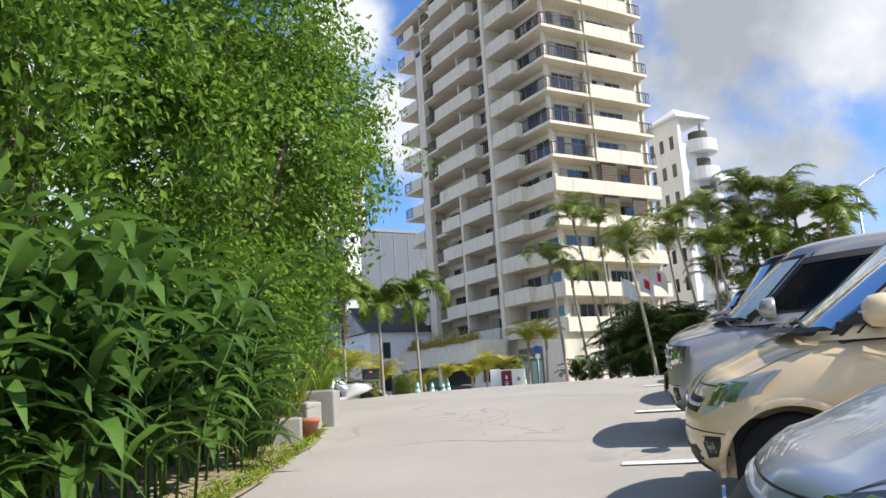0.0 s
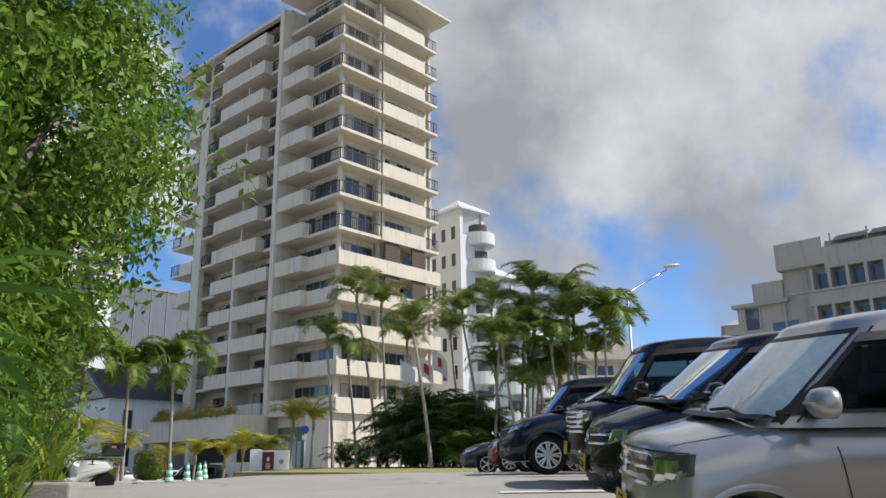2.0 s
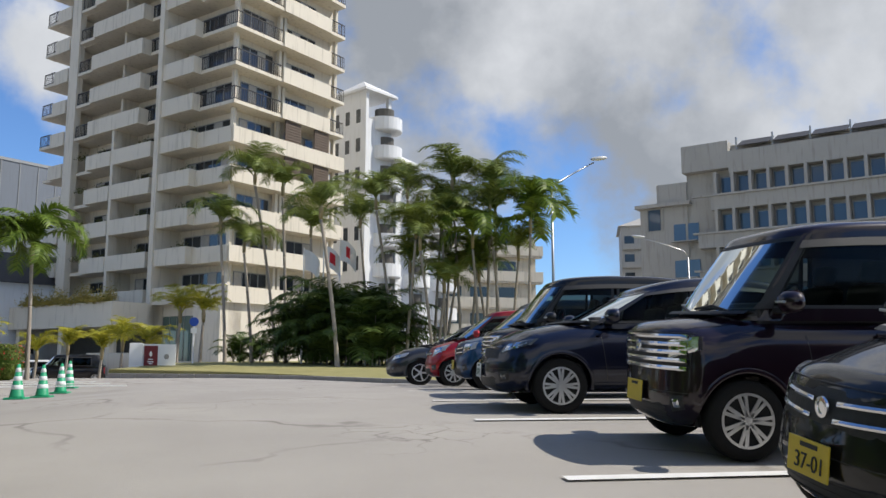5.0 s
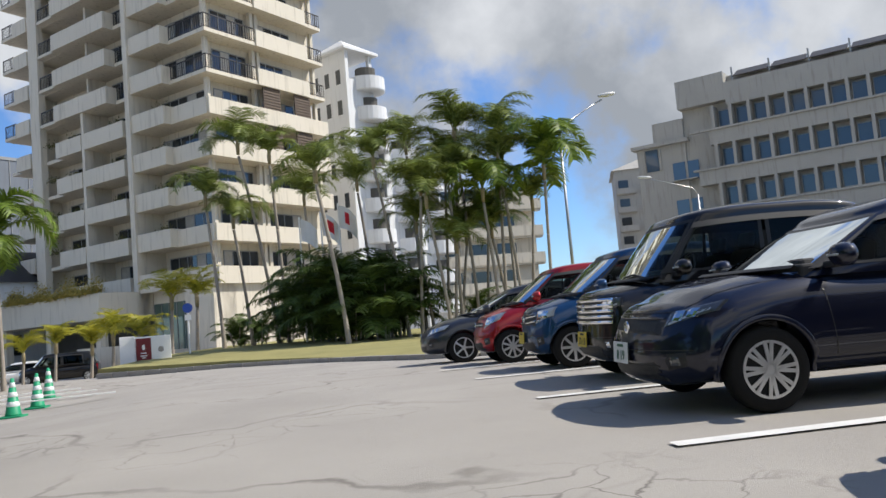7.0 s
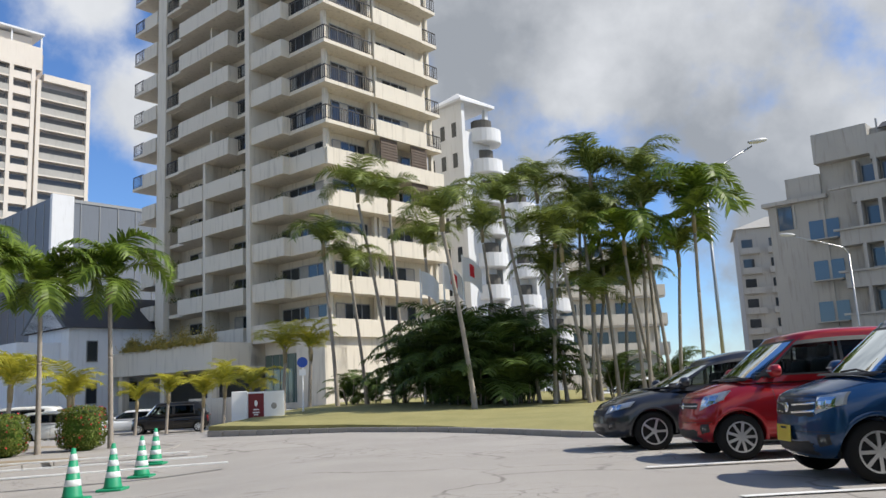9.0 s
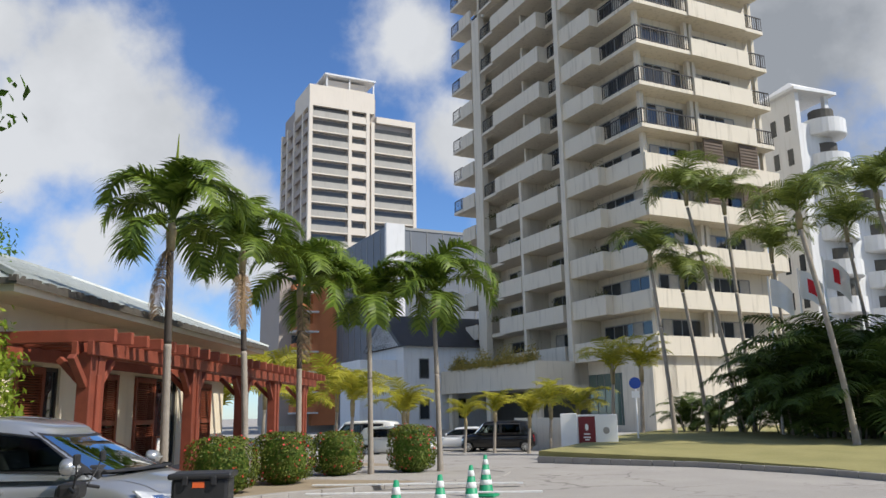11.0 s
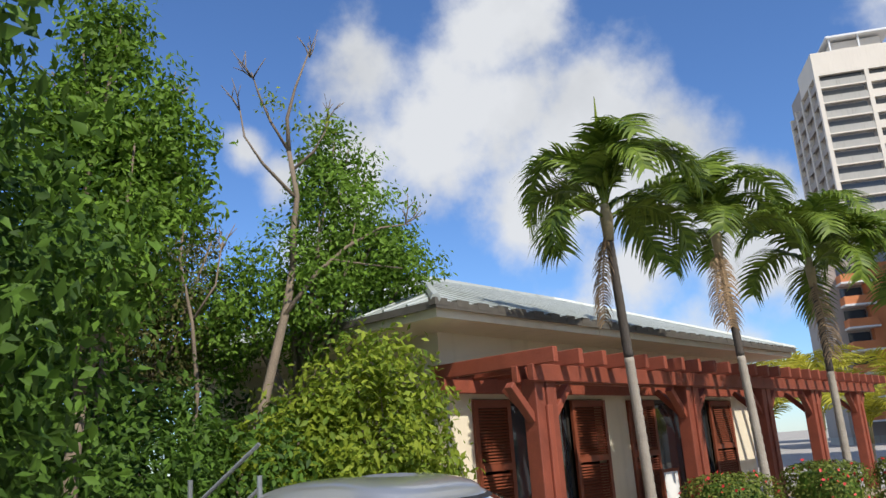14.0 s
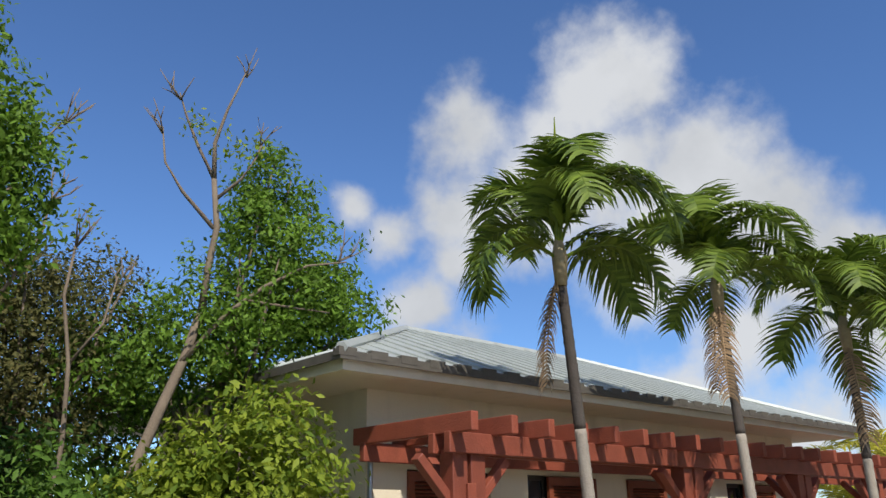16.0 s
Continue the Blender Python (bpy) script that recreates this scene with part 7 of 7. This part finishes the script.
GARDEN = "slender garden palms on the lawn"
for i, (x, y, h, lx, ly, s) in enumerate(((-4.05, 45.6, 6.8, -0.5, 0.2, 1.2), (-2.8, 46.6, 5.8, -0.6, 0.2, 1.25), (-1.55, 46.4, 9.5, -1.4, 0.3, 1.25), (-1.05, 46.2, 8.9, -0.4, 0.3, 1.25), (1.33, 36.7, 6.2, -0.8, 0.3, 1.1),
                                          (3.9, 39.0, 7.0, -0.9, 0.2, 1.15), (4.8, 40.2, 7.8, -0.2, 0.4, 1.15), (6.1, 38.6, 6.2, -0.1, 0.3, 1.2), (7.0, 39.5, 8.1, -0.4, 0.2, 1.2), (8.0, 38.8, 7.7, 0.3, 0.2, 1.25),
                                          (9.6, 37.6, 5.9, 0.2, 0.1, 1.5), (5.4, 37.4, 5.0, -0.6, 0.1, 1.15), (8.9, 40.4, 6.8, 0.0, 0.3, 1.25), (0.4, 44.6, 6.4, -0.3, 0.1, 1.15), (3.0, 42.5, 6.6, -0.5, 0.1, 1.15), (6.6, 41.6, 6.4, 0.3, 0.1, 1.2),
                                          (7.5, 37.8, 5.2, -0.3, 0.1, 1.2), (5.9, 40.6, 7.2, 0.4, 0.2, 1.15), (8.6, 38.2, 6.6, -0.5, 0.2, 1.2), (4.3, 38.0, 5.6, 0.4, 0.1, 1.1), (5.0, 39.4, 4.2, -0.4, 0.1, 1.1), (6.3, 39.9, 3.6, 0.5, 0.1, 1.15), (7.6, 40.6, 4.6, 0.4, 0.1, 1.15), (8.3, 39.3, 3.8, -0.5, 0.1, 1.1), (5.7, 38.2, 3.2, 0.3, 0.1, 1.1), (9.2, 39.0, 4.8, 0.4, 0.1, 1.2))):
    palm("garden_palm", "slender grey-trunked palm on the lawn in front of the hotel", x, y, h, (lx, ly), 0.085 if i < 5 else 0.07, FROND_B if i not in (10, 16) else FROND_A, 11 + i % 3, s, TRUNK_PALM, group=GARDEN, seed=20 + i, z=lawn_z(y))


def areca(x, y, n, s, seed, fronds=FROND_C, name="areca_clump", label="dense areca palm clump with shade-darkened leaflets", group="areca clumps"):
    rr = random.Random(seed)
    th = thing(name, pose(x, y, lawn_z(y)), label, "palm", group)
    for i in range(n):
        a = 360 * i / n * 2.4 + rr.uniform(-20, 20)
        m = Matrix.Translation((rr.uniform(-0.3, 0.3), rr.uniform(-0.3, 0.3), rr.uniform(-0.3, 1.2) * s)) @ pose(0, 0, 0, rr.uniform(-12, 12), rr.uniform(-6, 40), a) @ Matrix.Scale(s * rr.uniform(0.8, 1.2), 4)
        part("frond", fronds[i % 2], None, th, m=m)
    stems = 5
    for i in range(stems):
        a = 2 * math.pi * i / stems
        part("stem", Geo().tube([(0.25 * math.cos(a), 0.25 * math.sin(a), -0.1), (0.4 * math.cos(a), 0.4 * math.sin(a), 0.8 * s), (0.6 * math.cos(a), 0.6 * math.sin(a), 1.7 * s)], [0.035, 0.03, 0.02], 5), TRUNK_PALM, th)
    return th


rr2 = random.Random(5)
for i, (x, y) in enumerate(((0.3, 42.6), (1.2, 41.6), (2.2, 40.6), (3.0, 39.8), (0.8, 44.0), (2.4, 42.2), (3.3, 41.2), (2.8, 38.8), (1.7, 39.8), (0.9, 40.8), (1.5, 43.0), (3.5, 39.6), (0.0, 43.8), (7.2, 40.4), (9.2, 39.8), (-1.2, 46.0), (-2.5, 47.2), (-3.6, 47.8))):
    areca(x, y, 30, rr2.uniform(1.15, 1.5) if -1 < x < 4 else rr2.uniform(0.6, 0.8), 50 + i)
for i, (x, y, s) in enumerate(((-8.6, 49.0, 1.5), (-10.2, 50.5, 1.4), (-6.8, 48.0, 1.6), (-12.0, 53.5, 1.4), (-14.6, 56.0, 1.3), (-5.4, 46.5, 1.3), (-17.0, 58.0, 1.4), (-19.5, 55.0, 1.5), (-21.0, 51.0, 1.8), (-23.0, 49.0, 2.0), (-17.8, 44.5, 1.7), (-19.6, 46.5, 1.9), (-16.6, 47.5, 1.5), (-24.0, 41.5, 2.0), (-22.0, 44.0, 2.2), (-26.0, 46.0, 2.3), (-20.5, 42.0, 1.9))):
    palm("young_palm", "young yellow-green palm near the hotel entrance", x, y, 1.4 + 0.35 * (i % 3), (0.1, 0.0), 0.09, FROND_Y, 10, s, TRUNK_PALM, group="young palms", seed=80 + i, z=lawn_z(y) if i in (2, 5) else ground_z(y))


# ---- clipped round shrubs before the cafe ----
def round_shrub(x, y, r, h, seed):
    th = thing("round_shrub", pose(x, y, -0.02), "clipped round shrub with small red flowers", "shrub", "clipped round shrubs")
    n = 5200
    d = rng.normal(0, 1, (n, 3))
    d /= np.linalg.norm(d, axis=1, keepdims=True)
    q = np.sign(d) * np.abs(d) ** 0.75
    q /= np.max(np.abs(q), axis=1, keepdims=True) ** 0.35
    rad = rng.uniform(0.86, 1.03, (n, 1))
    p = q * np.array([[r, r, h / 2]]) * rad * 0.92 + np.array([[0, 0, h / 2]])
    p = p[p[:, 2] > 0.02]
    part("leaves", leaf_mesh("leaves", p, d[:len(p)] * 1.5, 0.055, SHRUB_LEAF, slim=0.55), SHRUB_LEAF, th)
    # solid dark core stands in for the shaded inside of the shrub
    part("shade_core", Geo().lathe([(r * 0.35, 0), (r * 0.72, h * 0.2), (r * 0.78, h * 0.55), (r * 0.55, h * 0.82), (0.05, h * 0.86)], 14), LEAF_DARK, th)
    k = rng.choice(len(p), 130)
    part("flowers", leaf_mesh("flowers", p[k] * 1.03, d[k], 0.05, FLOWER, slim=0.9), FLOWER, th)
    part("stem", Geo().tube([(0, 0, -0.1), (0, 0, h * 0.3)], 0.05, 6), BARK, th)


for i, (x, y, r, h) in enumerate(((-10.45, 24.6, 0.62, 1.05), (-10.45, 26.7, 0.6, 1.08), (-10.35, 28.9, 0.58, 1.05), (-9.0, 30.1, 0.58, 1.15))):
    round_shrub(x, y, r, h, i)


def canopy_planting():
    m = hotel.matrix_basis
    th = thing("canopy_planting", m, "trailing ochre and green planting on the entrance canopy", "plant")
    n = 9000
    y = rng.uniform(8.2, 21.0, n)
    p = np.stack([-4.0 + rng.normal(0, 0.35, n), y, 4.95 + 1.0 * np.abs(rng.normal(0, 0.6, n)) * (0.6 + 0.4 * np.sin(y * 1.7)) - 0.2 * (rng.random(n) < 0.25)], 1)
    part("foliage", leaf_mesh("foliage", p, np.tile(np.array([[-0.5, 0, 0.6]]), (n, 1)), 0.16, BOUGAIN), BOUGAIN, th)
    for z0 in (ROW1 - FLOOR * k for k in range(1, 5)):
        n = 500
        yb = rng.choice([5.0, 10.5, 16.5, 19.8], n)
        p = np.stack([rng.normal(-0.35, 0.2, n), yb + rng.normal(0, 0.45, n), z0 + 0.95 + np.abs(rng.normal(0, 0.25, n))], 1)
        part("balcony_plants", leaf_mesh("balcony_plants", p, rng.normal(0, 1, (n, 3)), 0.16, LEAF_DRY), LEAF_DRY, th)


canopy_planting()


# ---- street furniture and small things ----
CONE_GREEN = material("green_cone_plastic", (0.012, 0.30, 0.14), 0.5, 0.12, 6, 60, 0.05)
CONE_WHITE = material("white_reflective_band", (0.72, 0.75, 0.73), 0.45, 0.05, 6, 60, 0.02)
SIGN_RED = material("dark_red_sign_panel", (0.16, 0.012, 0.016), 0.5, 0.08, 4, 60, 0.02)
FLAG_RED = material("red_flag_cloth", (0.60, 0.02, 0.03), 0.8, 0.1, 5, 60, 0.05)
FLAG_WHITE = material("white_flag_cloth", (0.76, 0.76, 0.76), 0.8, 0.05, 5, 60, 0.05, translucent=0.3)
BOX_BLACK = material("black_box_plastic", (0.02, 0.02, 0.021), 0.5, 0.15, 8, 90, 0.15)
ORANGE = material("orange_sticker", (0.75, 0.13, 0.03), 0.5, 0.08, 8, 60, 0.02)
SEAT_BLACK = material("black_vinyl_seat", (0.02, 0.02, 0.02), 0.45, 0.15, 10, 90, 0.1)
SCOOTER_WHITE = paint("white_scooter_paint", (0.72, 0.72, 0.71), 0.0)
TERRACOTTA = material("terracotta", (0.42, 0.16, 0.09), 0.85, 0.15, 5, 50, 0.3)
LAMP_HEAD = material("pale_lamp_housing", (0.55, 0.55, 0.54), 0.4, 0.05, 5, 50, 0.02)
SIGN_BLUE = material("blue_road_sign", (0.02, 0.07, 0.35), 0.4, 0.05, 5, 50, 0.0)


def cone(x, y, h=0.70):
    th = thing("traffic_cone", pose(x, y, ground_z(y, x)), "green traffic cone with white reflective bands on asphalt", "traffic cone", "green traffic cones")
    rad = lambda z: 0.135 - (0.135 - 0.028) * (z - 0.04) / (h - 0.04)
    part("base", Geo().soft_box(-0.19, 0.19, -0.19, 0.19, 0, 0.04, 0.012), CONE_GREEN, th)
    part("body", Geo().lathe([(rad(0.04) + 0.01, 0.04), (rad(0.07), 0.07), (rad(h), h), (0.004, h + 0.004)], 20), CONE_GREEN, th, smooth=True)
    for z in (0.20, 0.37, 0.54):
        part("band", Geo().lathe([(rad(z) + 0.001, z), (rad(z) + 0.003, z + 0.003), (rad(z + 0.085) + 0.003, z + 0.082), (rad(z + 0.085), z + 0.085)], 20), CONE_WHITE, th, smooth=True)


for x, y in ((-5.5, 21.0), (-5.42, 22.28), (-5.55, 24.0), (-5.9, 25.9)):
    cone(x, y)


def monument_sign():
    th = thing("hotel_sign", pose(-6.1, 38.4, 0.0, 0, 0, 8) @ Matrix.Diagonal((0.8, 0.85, 0.85, 1)), "low white hotel sign with dark red panel on the lawn", "sign")
    part("wall", Geo().soft_box(-1.05, 1.0, 0, 0.3, -0.2, 1.45, 0.02), WHITE_PAINT, th)
    part("wall_end", Geo().soft_box(-1.25, -0.6, -0.25, 0.0, -0.2, 1.5, 0.02), WHITE_PAINT, th)
    p = part("panel", Geo().box(-0.55, 0.12, -0.02, 0.0, 0.25, 1.38), SIGN_RED, th)
    part("emblem", Geo().lathe([(0.10, 0), (0.08, 0.004)], 16, Matrix.Translation((-0.22, -0.021, 0.98)) @ pose(0, 0, 0, 90, 0, 0) @ Matrix.Diagonal((0.7, 1.3, 1, 1))), WHITE_PAINT, p)
    for i, (w, z) in enumerate(((0.24, 0.70), (0.30, 0.58), (0.18, 0.49))):
        part("writing_bar", Geo().box(-0.22 - w / 2, -0.22 + w / 2, -0.026, -0.02, z, z + 0.05), WHITE_PAINT, p)
    part("emblem", Geo().lathe([(0.13, 0), (0.11, 0.004)], 16, Matrix.Translation((0.55, -0.002, 0.85)) @ pose(0, 0, 0, 90, 0, 0)), KERB, th)


monument_sign()


def road_sign():
    th = thing("road_sign", pose(-4.9, 40.5, lawn_z(40.5)), "small round blue road sign on a white post", "sign")
    part("post", Geo().tube([(0, 0, -0.2), (0, 0, 1.9)], 0.03, 8), WHITE_PAINT, th)
    part("plate", Geo().lathe([(0.2, 0), (0.2, 0.012), (0.005, 0.013)], 20, Matrix.Translation((0, -0.03, 1.85)) @ pose(0, 0, 0, 90, 0, 0)), SIGN_BLUE, th)
    part("lower_plate", Geo().box(-0.13, 0.13, -0.04, -0.03, 1.35, 1.58), WHITE_PAINT, th)


road_sign()


def flag(x, y, h, red, seed):
    th = thing("flagpole", pose(x, y, lawn_z(y)), "white flagpole with a drooping flag among the palms", "flagpole", "flagpoles")
    part("pole", Geo().tube([(0, 0, -0.2), (0, 0, h)], [0.05, 0.03], 8), WHITE_PAINT, th)
    rows = []
    for i in range(9):
        u = i / 8
        rows.append([(0.05 + u * 0.9 * 0.8, 0.12 * math.sin(u * 6 + seed) * u, h - 0.1 - v * 1.0 - u * u * 0.55) for v in np.linspace(0, 1, 5)])
    part("cloth", Geo().grid(rows), FLAG_WHITE, th, smooth=True)
    if red:
        rows = [[(0.28 + u * 0.34, 0.12 * math.sin((0.28 + u * 0.34) / 0.72 * 6 + seed) * (0.3 + u * 0.5) - 0.02, h - 0.35 - v * 0.5 - (0.3 + 0.5 * u) ** 2 * 0.5) for v in np.linspace(0, 1, 4)] for u in np.linspace(0, 1, 5)]
        part("red_mark", Geo().grid(rows), FLAG_RED, th, smooth=True)


flag(-0.2, 43.0, 5.6, False, 0)
flag(0.75, 42.2, 5.7, True, 1)
flag(1.5, 41.4, 5.9, True, 2)


def street_lamp(base, bend, head, r=0.09, n="tall curved-arm street lamp"):
    th = thing("street_lamp", pose(base[0], base[1], ground_z(base[1])), n, "street lamp", "street lamps")
    d = lambda p: Vector(p) - Vector((base[0], base[1], ground_z(base[1])))
    part("pole", Geo().tube([(0, 0, -0.2), d(bend) - Vector((0, 0, 0.25))], [r, r * 0.65], 10), GALV, th, smooth=True)
    a, b = d(bend), d(head)
    part("arm", Geo().tube([a - Vector((0, 0, 0.25)), a.lerp(b, 0.08) + Vector((0, 0, 0.1)), a.lerp(b, 0.45) + Vector((0, 0, 0.10)), b - (b - a).normalized() * 0.5], [r * 0.6, r * 0.5, r * 0.45, r * 0.4], 8), GALV, th, smooth=True)
    e = (b - a)
    e.z *= 0.25
    e.normalize()
    g = Geo()
    rows = []
    s = e.cross(Vector((0, 0, 1))).normalized()
    for t, w, hh in ((0, 0.05, 0.04), (0.12, 0.13, 0.09), (0.5, 0.18, 0.12), (0.85, 0.13, 0.09), (1, 0.03, 0.02)):
        c = b + e * (t * 1.0 - 0.6)
        rows.append([c + s * w * math.cos(k) + Vector((0, 0, 1)) * hh * math.sin(k) for k in np.linspace(0, 2 * math.pi, 13)[:-1]])
    g.grid(rows, closed=True)
    part("lamp_head", g, LAMP_HEAD, th, smooth=True)


street_lamp((12.4, 42.75), (12.36, 42.72, 9.4), (15.25, 43.17, 11.25))
street_lamp((28.5, 60.0), (28.4, 60.0, 8.6), (24.6, 60.6, 9.9), n="grey street lamp in front of the office block")


def scooter():
    th = thing("delivery_scooter", Matrix.Translation((-6.3, 17.3, ground_z(17.4, -6.3) - 0.02)) @ pose(0, 0, 0, 0, 0, 207) @ Matrix.Scale(0.9, 4), "white delivery scooter with a black top box and basket", "scooter")
    turn = pose(0, 0, 0, 90, 0, 0)
    for x in (-0.62, 0.60):
        wh = part("wheel", Geo().lathe([(0.14, -0.02), (0.15, 0.03), (0.03, 0.035), (0.03, -0.03)], 24, Matrix.Translation((x, 0, 0.22)) @ turn), ALLOY, th, smooth=True)
        part("tyre", Geo().lathe([(0.145, -0.035), (0.19, -0.045), (0.215, -0.025), (0.22, 0), (0.215, 0.025), (0.19, 0.045), (0.145, 0.035)], 28, Matrix.Translation((x, 0, 0.22)) @ turn), RUBBER, wh, smooth=True)
    # rear body, floor and leg shield
    rows = []
    for x, w, z0, z1 in ((-0.78, 0.06, 0.52, 0.66), (-0.6, 0.14, 0.42, 0.72), (-0.3, 0.17, 0.34, 0.72), (-0.05, 0.15, 0.24, 0.66), (0.02, 0.14, 0.20, 0.34), (0.28, 0.14, 0.20, 0.30)):
        rows.append([(x, w * math.copysign(abs(math.cos(k)) ** 0.5, math.cos(k)), (z0 + z1) / 2 + (z1 - z0) / 2 * math.copysign(abs(math.sin(k)) ** 0.5, math.sin(k))) for k in np.linspace(0, 2 * math.pi, 21)[:-1]])
    g = Geo().grid(rows, closed=True)
    part("rear_body", g, SCOOTER_WHITE, th, smooth=True)
    rows = []
    for z, w, x, d in ((0.22, 0.14, 0.30, 0.05), (0.4, 0.2, 0.40, 0.06), (0.62, 0.22, 0.44, 0.08), (0.8, 0.15, 0.40, 0.10), (0.9, 0.08, 0.36, 0.08)):
        rows.append([(x + d * math.cos(k) - 0.25 * (w * math.sin(k)) ** 2, w * math.sin(k), z) for k in np.linspace(0, 2 * math.pi, 17)[:-1]])
    part("leg_shield", Geo().grid(rows, closed=True), SCOOTER_WHITE, th, smooth=True)
    part("front_mudguard", Geo().soft_box(0.42, 0.80, -0.06, 0.06, 0.40, 0.47, 0.03), SCOOTER_WHITE, th)
    part("seat", Geo().soft_box(-0.55, -0.02, -0.13, 0.13, 0.70, 0.79, 0.035), SEAT_BLACK, th)
    part("fork", Geo().tube([(0.60, 0, 0.22), (0.42, 0, 0.85), (0.36, 0, 0.98)], 0.025, 8), GALV, th)
    part("handlebar", Geo().tube([(0.24, -0.33, 0.97), (0.33, -0.2, 1.0), (0.36, 0, 0.99), (0.33, 0.2, 1.0), (0.24, 0.33, 0.97)], 0.016, 8), BLACK_TRIM, th)
    part("handlebar_cover", Geo().soft_box(0.28, 0.46, -0.15, 0.15, 0.90, 1.04, 0.04), BLACK_TRIM, th)
    part("headlamp", Geo().lathe([(0.08, 0), (0.075, 0.03), (0.02, 0.04)], 16, Matrix.Translation((0.46, 0, 0.94)) @ pose(0, 0, 0, 0, 90, 0)), LAMP_GLASS, th)
    for s in (-1, 1):
        mir = part("mirror", Geo().soft_box(0.22, 0.25, s * 0.37 - 0.065, s * 0.37 + 0.065, 1.20, 1.29, 0.012), BLACK_TRIM, th)
        part("mirror_stalk", Geo().tube([(0.3, s * 0.2, 1.0), (0.26, s * 0.28, 1.12), (0.24, s * 0.36, 1.22)], 0.007, 6), BLACK_TRIM, mir)
    basket = part("front_basket", Geo().box(0.50, 0.76, -0.16, 0.16, 0.68, 0.69), BLACK_TRIM, th)
    for k in range(9):
        y = -0.16 + 0.04 * k
        part("wire", Geo().tube([(0.50, y, 0.69), (0.48, y, 0.90)], 0.004, 4), BLACK_TRIM, basket)
        part("wire", Geo().tube([(0.76, y, 0.69), (0.78, y, 0.90)], 0.004, 4), BLACK_TRIM, basket)
    for z in (0.76, 0.83, 0.90):
        part("wire", Geo().tube([(0.48, -0.17, z), (0.78, -0.17, z), (0.78, 0.17, z), (0.48, 0.17, z), (0.48, -0.17, z)], 0.005, 4), BLACK_TRIM, basket)
    part("rack", Geo().tube([(-0.4, -0.17, 0.77), (-0.95, -0.17, 0.77), (-0.95, 0.17, 0.77), (-0.4, 0.17, 0.77)], 0.012, 6), GALV, th)
    bx = part("top_box", Geo().soft_box(-0.98, -0.50, -0.21, 0.21, 0.79, 1.06, 0.03), BOX_BLACK, th, "black plastic delivery crate with lid")
    part("box_lid", Geo().soft_box(-1.01, -0.47, -0.235, 0.235, 1.05, 1.10, 0.018), BOX_BLACK, bx)
    part("sticker", Geo().box(-0.78, -0.68, 0.211, 0.214, 0.98, 1.03), ORANGE, bx)
    for x in (-0.86, -0.62):
        part("clip", Geo().soft_box(x - 0.025, x + 0.025, 0.20, 0.245, 1.00, 1.08, 0.008), BOX_BLACK, bx)
    part("tail_lamp", Geo().soft_box(-0.82, -0.76, -0.08, 0.08, 0.56, 0.64, 0.015), TAIL_RED, th)
    part("stand", Geo().tube([(-0.25, 0.12, 0.24), (-0.30, 0.20, 0.0)], 0.012, 6), GALV, th)


scooter()


def ramp_rail():
    th = thing("ramp_railing", pose(0, 0, 0), "galvanised steel railing of a ramp behind the silver car", "railing")
    g0 = ground_z(17, -9)
    a, b = Vector((-8.1, 15.9, g0)), Vector((-11.0, 17.6, g0))
    for off, rise in ((Vector((0, 0, 0)), 0.35), (Vector((0.55, 0.85, 0)), 0.35)):
        for k in range(5):
            t = k / 4
            p = a.lerp(b, t) + off
            part("post", Geo().tube([p - Vector((0, 0, 0.1)), p + Vector((0, 0, 0.78 + rise * t))], 0.022, 8), GALV, th)
        for h in (0.28, 0.52, 0.78):
            part("rail", Geo().tube([a + off + Vector((0, 0, h)), b + off + Vector((0, 0, h + rise))], 0.02, 8), GALV, th)
    for h in (0.5, 0.9, 1.25):
        part("rail", Geo().tube([Vector((-10.1, 17.4, g0 + h)), Vector((-9.5, 17.8, g0 + h + 0.5))], 0.018, 8), GALV, th)
    for p in (Vector((-10.1, 17.4, g0)), Vector((-9.5, 17.8, g0))):
        part("post", Geo().tube([p - Vector((0, 0, 0.1)), p + Vector((0, 0, 1.5))], 0.022, 8), GALV, th)
    solid("ramp_kerb", Geo().prism([(-7.9, 15.7), (-11.2, 17.6), (-10.7, 18.6), (-7.3, 16.6)], g0 - 0.2, g0 + 0.06), CONCRETE, "low concrete ramp slab behind the silver car", "ramp", kind="structure")


ramp_rail()


def planters():
    for i, (x, y, w, h) in enumerate(((-1.75, 5.3, 0.36, 0.34), (-1.85, 6.1, 0.36, 0.38), (-1.6, 4.7, 0.30, 0.26))):
        th = thing("concrete_planter", Matrix.Translation((x, y, ground_z(y) + 0.02)) @ pose(0, 0, 0, 0, 0, 12 * i), "weathered concrete block planter at the hedge foot", "planter", "planters")
        part("box", Geo().soft_box(-w / 2, w / 2, -w / 2, w / 2, -0.05, h, 0.02), KERB, th)
        part("soil", Geo().box(-w / 2 + 0.05, w / 2 - 0.05, -w / 2 + 0.05, w / 2 - 0.05, h, h + 0.012), SOIL, th)
        part("plant", strap_clump(22, 0.55, 0.03, 1.2, 30 + i, LEAF_PALE), None, th, m=Matrix.Translation((0, 0, h)))
    th = thing("clay_pot", pose(-1.5, 5.0, ground_z(5.0) + 0.02), "small terracotta pot by the planters", "pot")
    part("pot", Geo().lathe([(0.07, 0), (0.10, 0.16), (0.115, 0.17), (0.115, 0.21), (0.09, 0.21), (0.085, 0.17)], 18), TERRACOTTA, th, smooth=True)


planters()
